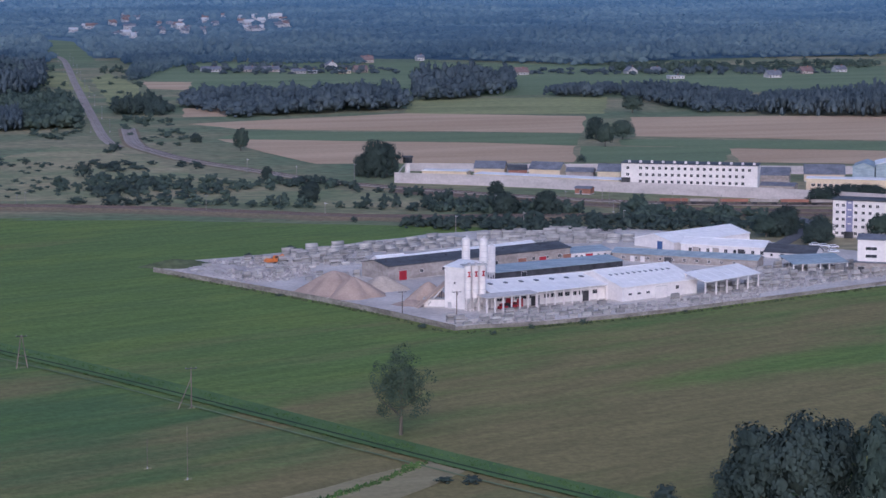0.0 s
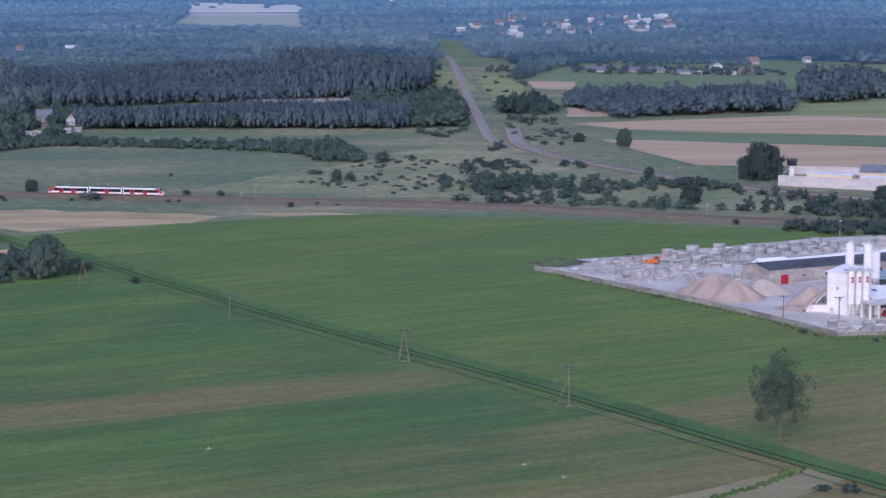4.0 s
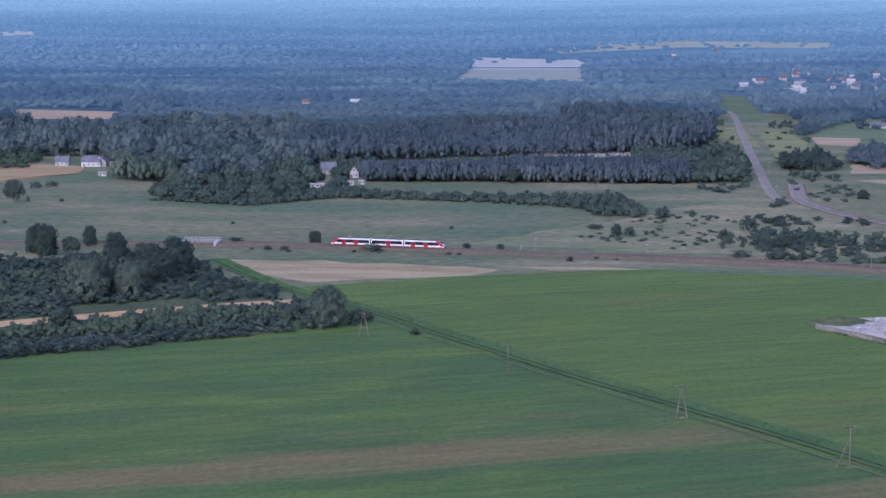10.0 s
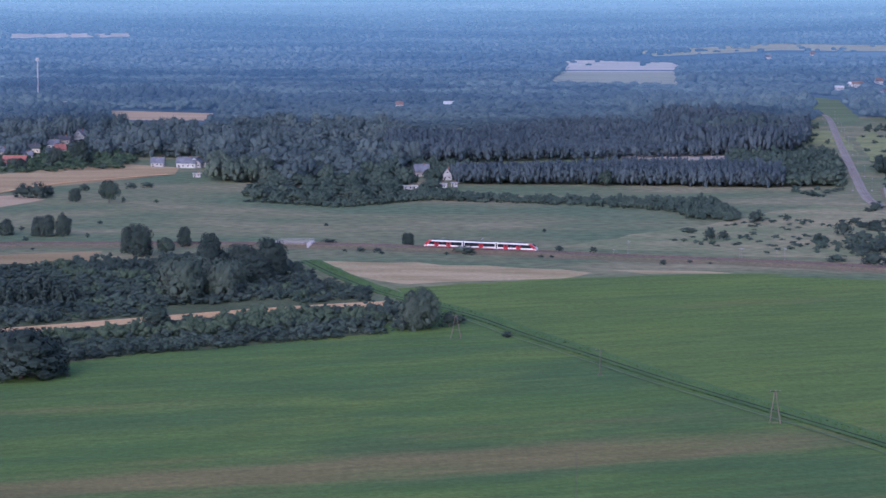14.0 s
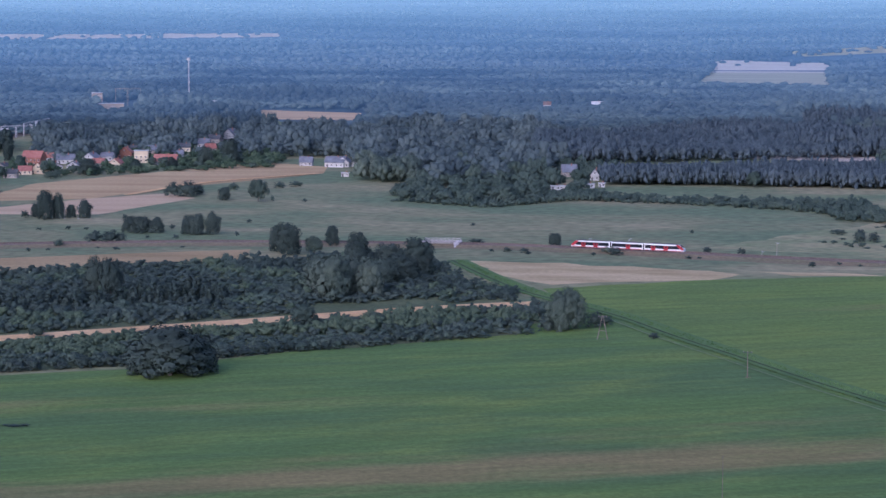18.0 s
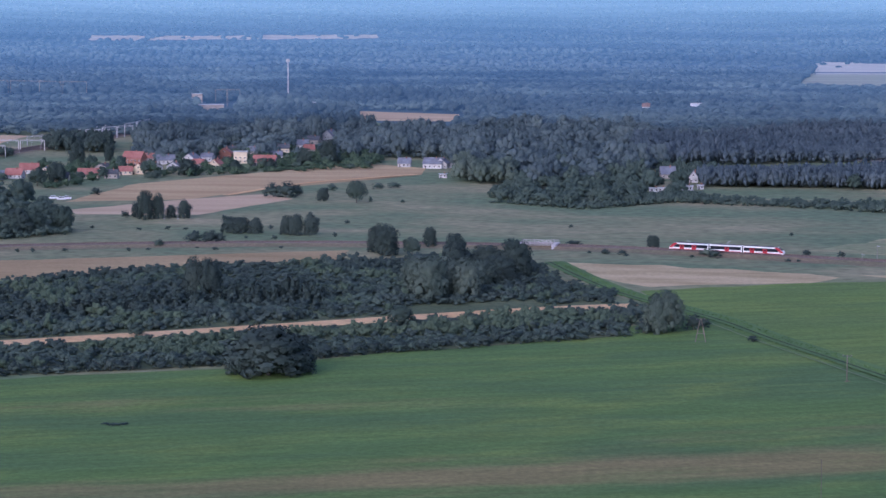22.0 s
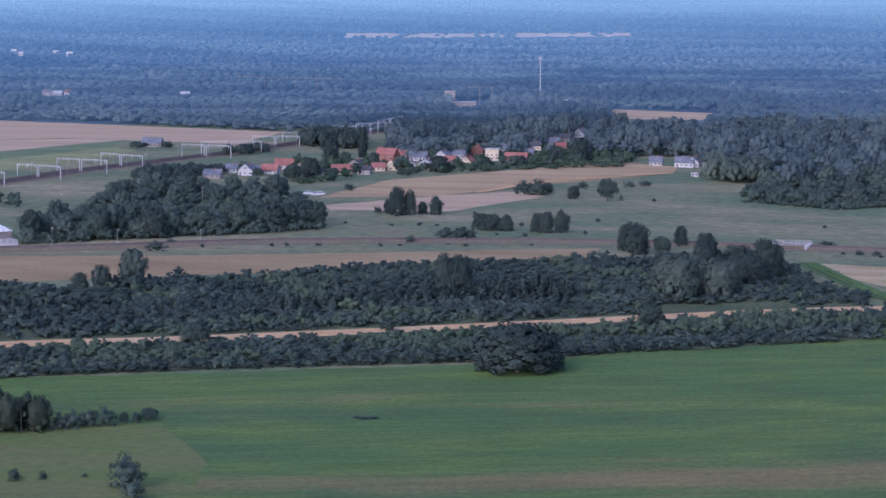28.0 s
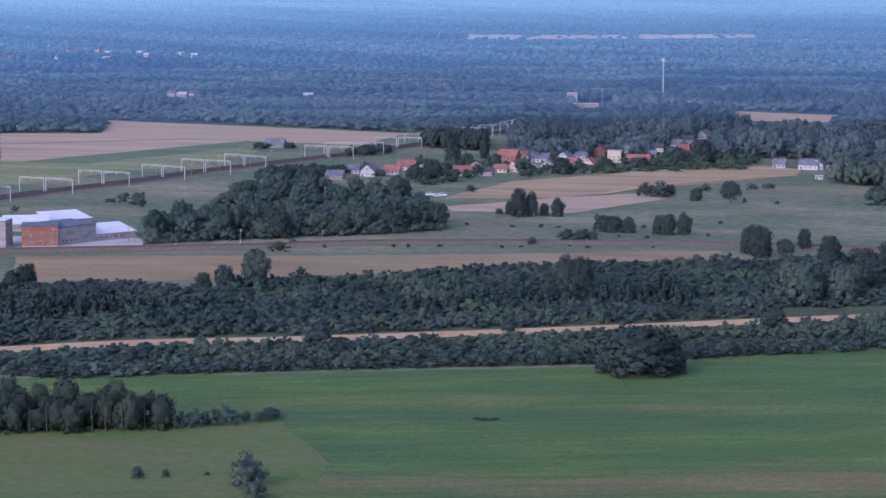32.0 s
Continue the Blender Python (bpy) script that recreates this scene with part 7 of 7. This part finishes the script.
def panel_fence(points, step, h, label, mat=CONCRETE, name="concrete_fence", lead=0.0):
    root = thing(name, pose(points[0][0], points[0][1], 0), label, "fence")
    line = spline(points, step)
    me = None
    for p, q in zip(line, line[1:]):
        w = float(np.hypot(*(q - p)))
        if me is None:
            bm = boxed(-0.49, 0.49, -0.07, 0.07, -0.2, h)
            for z in np.arange(0.4, h, 0.5):
                box(bm, -0.485, 0.485, -0.085, 0.085, z, z + 0.42)
            me = bpy.data.meshes.new("panel")
            bm.to_mesh(me)
            bm.free()
            me.materials.append(mat)
            bm = boxed(-0.14, 0.14, -0.14, 0.14, -0.3, h + 0.12, bevel=0.02)
            pm = bpy.data.meshes.new("post")
            bm.to_mesh(pm)
            bm.free()
            pm.materials.append(mat)
        c = (p + q) / 2 - points[0]
        turn = Euler((0, 0, math.atan2(q[1] - p[1], q[0] - p[0])))
        shared("panel", me, root, Matrix.LocRotScale((c[0], c[1], 0), turn, (w, 1, 1)))
        shared("post", pm, root, Matrix.LocRotScale((p[0] - points[0][0], p[1] - points[0][1], 0), turn, None))
    return root


panel_fence([(161.3, 815.9), (182.1, 771.5), (200.1, 732.4), (215.4, 691.9), (225.4, 661.5)], 4.0, 1.5, "low weathered concrete panel wall along the yard", FENCE)
grass_bank("wall_weeds", spline([(165.1, 805.7), (181.5, 769.0), (199.4, 730.0), (214.7, 689.8), (224.4, 658.6), (250.9, 659.8), (293.9, 667.6), (341.7, 682.7), (397.4, 701.8)], 6), 1.0, 1.0, 0.9, 9, "weeds growing along the yard wall", UNDERGROWTH, 9)
rng = random.Random(4)
for q in spline([(169.7, 798.3), (199.1, 728.9), (224.1, 657.6), (250.5, 658.8), (329.0, 678.0)], 17):
    if rng.random() < 0.5:
        plant("bush", (q[0] + rng.uniform(-2, 2), q[1] - rng.uniform(0.5, 2)), rng.uniform(0.8, 2.0), rng.uniform(1.5, 3.2), "against the yard wall")
panel_fence([(225.4, 661.5), (234.2, 663.1), (252.1, 662.8), (295.2, 670.7), (343.4, 686.0), (410.4, 708.9)], 4.0, 1.3, "low concrete edge wall of the yard", FENCE)
pylon((232.7, 681.6), 9.2, 3, "dark stout power pole in the yard", "pole")
pylon((218.8, 695.5), 7.8, 3, "dark power pole beside the yard wall", "pole")


def loader():
    root = thing("wheel_loader", pose(*(207.0, 819.7), 0.1, 0, 0, 12), "orange excavator parked on the rubble", "excavator")
    part("body", boxed(-2.2, 1.6, -1.3, 1.3, 1.2, 2.6, bevel=0.15), ORANGE, root)
    part("cab", boxed(0.2, 1.8, -1.2, 0.2, 2.5, 3.6, bevel=0.1), ORANGE, root)
    part("cab_window", boxed(0.35, 1.65, -1.24, -1.18, 2.8, 3.45), GLASS, root)
    part("counterweight", boxed(-3.0, -2.1, -1.3, 1.3, 1.2, 2.3, bevel=0.2), ORANGE, root)
    for y in (-1.1, 1.1):
        part("track", boxed(-2.4, 2.4, y - 0.35, y + 0.35, 0.0, 0.95, bevel=0.3), DARKMETAL, root)
    part("boom", tube(bmesh.new(), (1.4, 0.4, 2.2), (4.4, 0.4, 3.7), 0.3, 0.22), ORANGE, root)
    part("arm", tube(bmesh.new(), (4.4, 0.4, 3.7), (6.0, 0.4, 1.4), 0.22, 0.18), ORANGE, root)
    part("bucket", boxed(5.5, 6.6, -0.2, 1.0, 0.5, 1.5, bevel=0.2), DARKMETAL, root)


loader()


def vehicle(at, turn, mat, label, l=4.4, h=1.45, name="car"):
    root = thing(name, pose(at[0], at[1], 0.1, 0, 0, turn), label, name)
    part("body", boxed(-l / 2, l / 2, -0.9, 0.9, 0.35, h * 0.62, bevel=0.12), mat, root)
    part("cabin", boxed(-l * 0.32, l * 0.24, -0.8, 0.8, h * 0.6, h, bevel=0.14), mat, root)
    part("side_window", boxed(-l * 0.28, l * 0.2, -0.83, 0.83, h * 0.66, h * 0.92, bevel=0.05), GLASS, root)
    part("windscreen", boxed(-l * 0.34, l * 0.26, -0.7, 0.7, h * 0.66, h * 0.9, bevel=0.05), GLASS, root)
    for x in (-l * 0.3, l * 0.3):
        for y in (-0.82, 0.82):
            wheel = part("wheel", tube(bmesh.new(), (x, y - 0.1, 0.33), (x, y + 0.1, 0.33), 0.33, sides=14), DARKMETAL, root)
            part("rim", tube(bmesh.new(), (x, y - 0.12, 0.33), (x, y + 0.12, 0.33), 0.2, sides=10), GALVANISED, wheel)


for at, mat, word in (((426, 806), TRAINWHITE, "white"), ((428, 802), TRAINWHITE, "white"), ((430, 798), TRAINWHITE, "white"), ((422.3, 789.7), GALVANISED, "silver"), ((423.5, 785.9), TRAINWHITE, "white")):
    vehicle(at, -8, mat, word + " car parked beside the low office")
for at in ((-398, 1344), (-391, 1337), (-389, 1342)):
    vehicle(at, 10, TRAINWHITE, "white van parked at the field edge", 5.4, 2.3, "van")
for at, mat in (((253.4, 695.1), RED), ((255.2, 695.8), DARKMETAL), ((258.1, 697.3), RED)):
    vehicle(at, 8, mat, "small machine parked under the steel frame", 3.2, 2.0, "tractor")

# the apartment block and the grey house
root, w = hall("apartment_block", (446, 829), (470, 808), 12, 15.4, 0, "white five-storey apartment block with a violet stair strip", kind="flat", roof=TARROOF)
floors = np.arange(5) * (15.4 - 1.0) / 5 + 1.2
for z in floors:
    for x in (1.9, 4.4, 9.6, 12.6, 15.4, 18.4, 24, 27):
        window(root, x, z, 1.4, 1.3)
part("stair_strip", boxed(5.6, 8.3, -0.1, 0.05, 1.0, 15.4 + 0.1), material("violet_render", (0.22, 0.22, 0.36), (0.3, 0.3, 0.45), rough=0.8), root, "violet-grey stair tower strip")
for z in floors[1:]:
    part("stair_window", boxed(6.2, 7.7, -0.14, -0.08, z + 1.5, z + 2.0), WHITE, root)
part("porch", boxed(5.2, 8.7, -1.6, 0.05, 0, 2.6, bevel=0.05), DARKMETAL, root)
part("parapet", boxed(-0.5, w + 0.5, -0.5, 0.1, 15.4, 15.4 + 0.6), TARROOF, root)
hall("grey_house", (406.8, 736.5), (419.1, 728.1), 11, 12.1, 1.2, "white two-storey house over a brown ground floor", roof=GREYROOF, kind="gable", windows=((1, 5.4, 4.2, 1.3, 2.5, 7.5), (1, 8.2, 4.2, 1.3, 2.5, 7.5)))
hall("garage_row", (405.1, 735.6), (419.6, 724.9), 3, 3.6, 0.2, "brown ground-floor garage row", wall=GREYWALL, roof=GREYROOF, kind="flat", doors=((2.5, 2.4, 2.4, DARKMETAL), (8, 2.6, 2.4, REED)))

# the walled compound
panel_fence([(338, 1087), (386, 1052), (429, 1011), (472, 974), (500, 948), (547, 897)], 6.0, 5.2, "high pale concrete perimeter wall", PERIMETER, "perimeter_wall")
panel_fence([(362, 1141), (412, 1122), (468, 1102), (535, 1071), (604, 1046)], 8.0, 4.2, "pale inner wall of the compound", PERIMETER, "inner_wall")
root, w = hall("cell_block", (429, 1011), (485, 977), 14, 14.0, 0.6, "white four-storey block with rows of dark windows", kind="flat", roof=TARROOF)
zs = [12.3 - 0.9, 9.1 - 0.9, 5.8 - 0.9, 2.7 - 0.9]
for k, z in enumerate(zs):
    for i in range(20):
        if (i == 1) or (k > 0 and i > 18) or (k > 2 and i % 5 == 4):
            continue
        window(root, 3.2 + i * (w - 5.5) / 19.5, z, 1.5, 1.5)
for i in range(12):
    part("roof_vent", boxed(3 + i * w / 12, 4.2 + i * w / 12, 2.0, 3.0, 14.0 + 0.3, 14.0 + 1.6, bevel=0.05), WHITE, root)
part("balcony", boxed(0.3, 4.5, -1.2, 0, 5.2, 7.4), DARKMETAL, root)
hall("gate_house", (356, 1098), (376, 1086), 9, 4.3, 0.4, "low cream building behind the wall", wall=CREAM, roof=WHITEROOF, kind="flat", windows=((3, 1.8, 1.4, 1.0, 4, 22),))
root, w = hall("long_wing", (375, 1072), (432, 1021), 10, 4.6, 0.4, "long low cream wing with small windows", wall=CREAM, roof=WHITEROOF, kind="flat", windows=((22, 2.2, 1.5, 1.2, 4, 74),))
hall("dark_roofed_hall", (387, 1106), (401, 1099), 12, 4.1, 3.0, "low building with a slate blue hipped roof", wall=CREAM, roof=GREYROOF)
hall("dark_roofed_hall", (403, 1098), (412, 1095), 10, 3.5, 2.0, "low building with a rusty dark roof", wall=BRICK, roof=TARROOF)
hall("dark_roofed_hall", (412, 1092), (425, 1082), 12, 4.4, 3.0, "low building with a slate blue hipped roof", wall=CREAM, roof=GREYROOF)
hall("dark_roofed_hall", (427, 1078), (439, 1071), 8, 3.8, 1.6, "low building with a grey roof", wall=GREYWALL, roof=GREYROOF)
hall("dark_roofed_hall", (440, 1068), (450, 1062), 12, 4.6, 3.0, "low building with a slate blue hipped roof", wall=CREAM, roof=GREYROOF)
hall("side_wing", (506, 1016), (518, 1009), 16, 5.6, 3.0, "grey wing with a dark roof", wall=GREYWALL, roof=GREYROOF)
hall("side_wing", (491, 986), (504, 976), 10, 4.0, 1.0, "low grey wing behind the wall", wall=GREYWALL, roof=GREYROOF, windows=((4, 1.4, 1.4, 1.2, 2, 14),))
hall("dark_roofed_hall", (537, 1029), (555, 1020), 14, 4.0, 4.0, "hall with a dark slate roof", wall=CREAM, roof=GREYROOF)
hall("metal_hall", (555, 1012), (564, 1006), 22, 8.5, 2.0, "grey-blue sheet metal hall", wall=BLUEROOF, roof=BLUEROOF, kind="cross", seams=6)
hall("metal_hall", (566, 1008), (581, 1000), 22, 9.7, 2.0, "grey-blue sheet metal hall", wall=BLUEROOF, roof=WHITEROOF, kind="cross", seams=6)
hall("cream_house", (512, 979), (556, 952), 10, 7.1, 0.3, "cream building with a row of dark windows", wall=CREAM, roof=WHITEROOF, kind="flat", windows=((10, 3.6, 1.9, 1.4, 2, 30), (10, 1.2, 1.9, 1.2, 2, 30)))
root = thing("guard_tower", pose(*(354, 1116), 0), "pale guard tower with a dark cabin roof", "tower")
part("shaft", tube(bmesh.new(), (0, 0, -0.2), (0, 0, 7.0), 1.5, 1.3, 8), WHITE, root)
part("cabin", boxed(-2, 2, -2, 2, 7.0, 9.7, bevel=0.1), GLASS, root)
part("roof", boxed(-2.4, 2.4, -2.4, 2.4, 9.7, 10.5, bevel=0.1), DARKMETAL, root)
part("stair", slab([(-7, -0.8, 0.2), (-1.2, -0.8, 6.4), (-1.2, 0.8, 6.4), (-7, 0.8, 0.2)], 0.3), CONCRETE, root)
hall("brick_hut", (405, 1011), (411, 1006), 6, 2.8, 0.6, "small brick trackside hut", wall=BRICK, roof=GREYROOF, doors=((3, 1, 2, DARKMETAL),))


def wagon(at, turn, label, mat):
    root = thing("freight_wagon", pose(at[0], at[1], 0.95, 0, 0, turn), label, "wagon", "freight wagons in the siding")
    part("floor", boxed(-6.4, 6.4, -1.35, 1.35, 1.0, 1.25), DARKMETAL, root)
    part("side", boxed(-6.4, 6.4, -1.35, -1.25, 1.25, 2.3), mat, root)
    part("side", boxed(-6.4, 6.4, 1.25, 1.35, 1.25, 2.3), mat, root)
    for x in (-6.4, 6.3):
        part("end", boxed(x, x + 0.1, -1.25, 1.25, 1.25, 2.3), mat, root)
    for x in (-4.6, 4.6):
        part("bogie", boxed(x - 1.2, x + 1.2, -1.0, 1.0, 0.1, 0.95, bevel=0.15), DARKMETAL, root)


for k in range(6):
    j = int(np.argmin(np.hypot(*(BRANCH - np.array((462, 929))).T)))
    q = beside(BRANCH, 2.2)
    d = q[j + 1] - q[j - 1]
    d /= np.hypot(*d)
    p = q[j] + d * (k - 3) * 13.8
    wagon(p, math.degrees(math.atan2(d[1], d[0])), "rust-brown low freight wagon in the siding" if k < 5 else "red-brown end wagon in the siding", GREYWALL if k % 2 else BRICK)


# ---- the village and far houses ----
def house(at, w, d, eave, rise, turn, wall, roof, label, kind="gable", name="house"):
    root = thing(name, Matrix.Translation((at[0], at[1], float(ground_z(at[0], at[1])))) @ pose(0, 0, 0, 0, 0, turn) @ pose(-w / 2, 0, 0), label, "house")
    bm = bmesh.new()
    if kind == "gable":
        prism(bm, [(0, -0.3), (d, -0.3), (d, eave), (d / 2, eave + rise), (0, eave)], 0, w)
    elif kind == "cross":
        prism(bm, [(0, -0.3), (-w, -0.3), (-w, eave), (-w / 2, eave + rise), (0, eave)], 0, d)
        bmesh.ops.rotate(bm, verts=bm.verts, matrix=Matrix.Rotation(radians(90), 3, "Z"))
    else:
        box(bm, 0, w, 0, d, -0.3, eave + 0.1)
    bmesh.ops.recalc_face_normals(bm, faces=bm.faces)
    part("wall", bm, wall, root)
    roofing(root, w, d, eave, rise, kind, roof, 0.5)
    part("chimney", boxed(w * 0.62, w * 0.62 + 0.6, d * 0.4, d * 0.4 + 0.6, eave, eave + rise + 1.2), BRICK, root)
    for i in range(max(2, int(w / 3))):
        x = w * (i + 0.5) / max(2, int(w / 3))
        window(root, x, 1.0, 1.3, 1.3)
        if eave > 4.8:
            window(root, x, 3.7, 1.3, 1.2)
    if kind == "cross":
        window(root, w / 2, eave + rise * 0.25, 1.3, 1.1)
    part("door", boxed(w * 0.12, w * 0.12 + 1.0, -0.06, 0.05, 0, 2.05), DARKMETAL, root)
    return root


for row in VILLAGE:
    house(*row)
for row in DISTANT:
    house(*row)

# sheds by the railway
hall("brick_depot", (-507, 1008), (-491, 1015), 20, 10.0, 0.4, "red brick depot with a grey flat roof", wall=BRICK, roof=GREYROOF, kind="flat", windows=((3, 5.0, 1.2, 1.3, 2, 16), (3, 1.5, 1.2, 1.3, 2, 16)))
hall("depot_wing", (-492, 1017), (-483, 1042), 18, 8.9, 1.5, "grey depot wing with a sloping roof", wall=GREYWALL, roof=GREYROOF, kind="mono", windows=((4, 1.6, 1.4, 1.2, 2, 14),))
hall("white_roof_shed", (-550, 1075), (-530, 1087), 14, 3.6, 3.4, "low shed with a white sheet roof", wall=GREYWALL, roof=WHITEROOF, kind="mono", seams=8)
hall("white_roof_shed", (-533, 1096), (-519, 1115), 18, 4.2, 3.2, "low shed with a white sheet roof", wall=GREYWALL, roof=WHITEROOF, kind="mono", seams=8)
hall("loading_shed", (-483, 1042), (-470, 1062), 16, 3.7, 3.6, "grey loading shed with a bright white roof", wall=GREYWALL, roof=WHITEROOF, kind="mono", seams=7, windows=((5, 1.5, 1.6, 1.0, 2, 16),))
hall("depot_block", (-531, 996), (-512, 1001), 16, 13.3, 0.4, "grey depot block beside the railway", wall=GREYWALL, roof=WHITEROOF, kind="flat", windows=((4, 4.8, 1.2, 1.3, 2, 15),))
tagged(field([(-529, 970), (-448, 1019), (-464, 1056), (-475, 1073), (-567, 1041)], YARD, "pale concrete forecourt of the depot", "yard_paving"), kind="structure")

# mast and yard equipment in the woods
root = thing("radio_mast", pose(*(-495, 2636), 0), "tall slim lattice radio mast with a white top", "mast")
hm = 51.6
for x, y in ((-0.7, -0.4), (0.7, -0.4), (0, 0.8)):
    part("leg", tube(bmesh.new(), (x, y, -0.3), (x * 0.7, y * 0.7, hm), 0.22, sides=6), GALVANISED, root)
for z in np.arange(2, hm - 1, 3.0):
    part("brace", tube(bmesh.new(), (-0.65, -0.4, z), (0.65, -0.4, z + 2.6), 0.12, sides=5), GALVANISED, root)
part("antenna", boxed(-2.0, 2.0, -1.5, 1.5, hm - 2.5, hm + 1.0, bevel=0.4), HOUSEWALL, root)
hall("substation", (-561, 2434), (-530, 2442), 14, 7.4, 0.5, "pale flat roofed works hall among the woods", wall=GREYWALL, roof=PALEROOF, kind="flat")
hall("substation", (-581, 2511), (-570, 2514), 14, 15.9, 0.5, "pale works tower among the woods", wall=GREYWALL, roof=PALEROOF, kind="flat")
for a, b in (((-929, 2828), (-843, 2795)), ((-843, 2795), (-777, 2776)), ((-562, 2545), (-535, 2552))):
    gantry(a, b, 20.0, "pale switchyard portal showing above the treetops", FENCE)
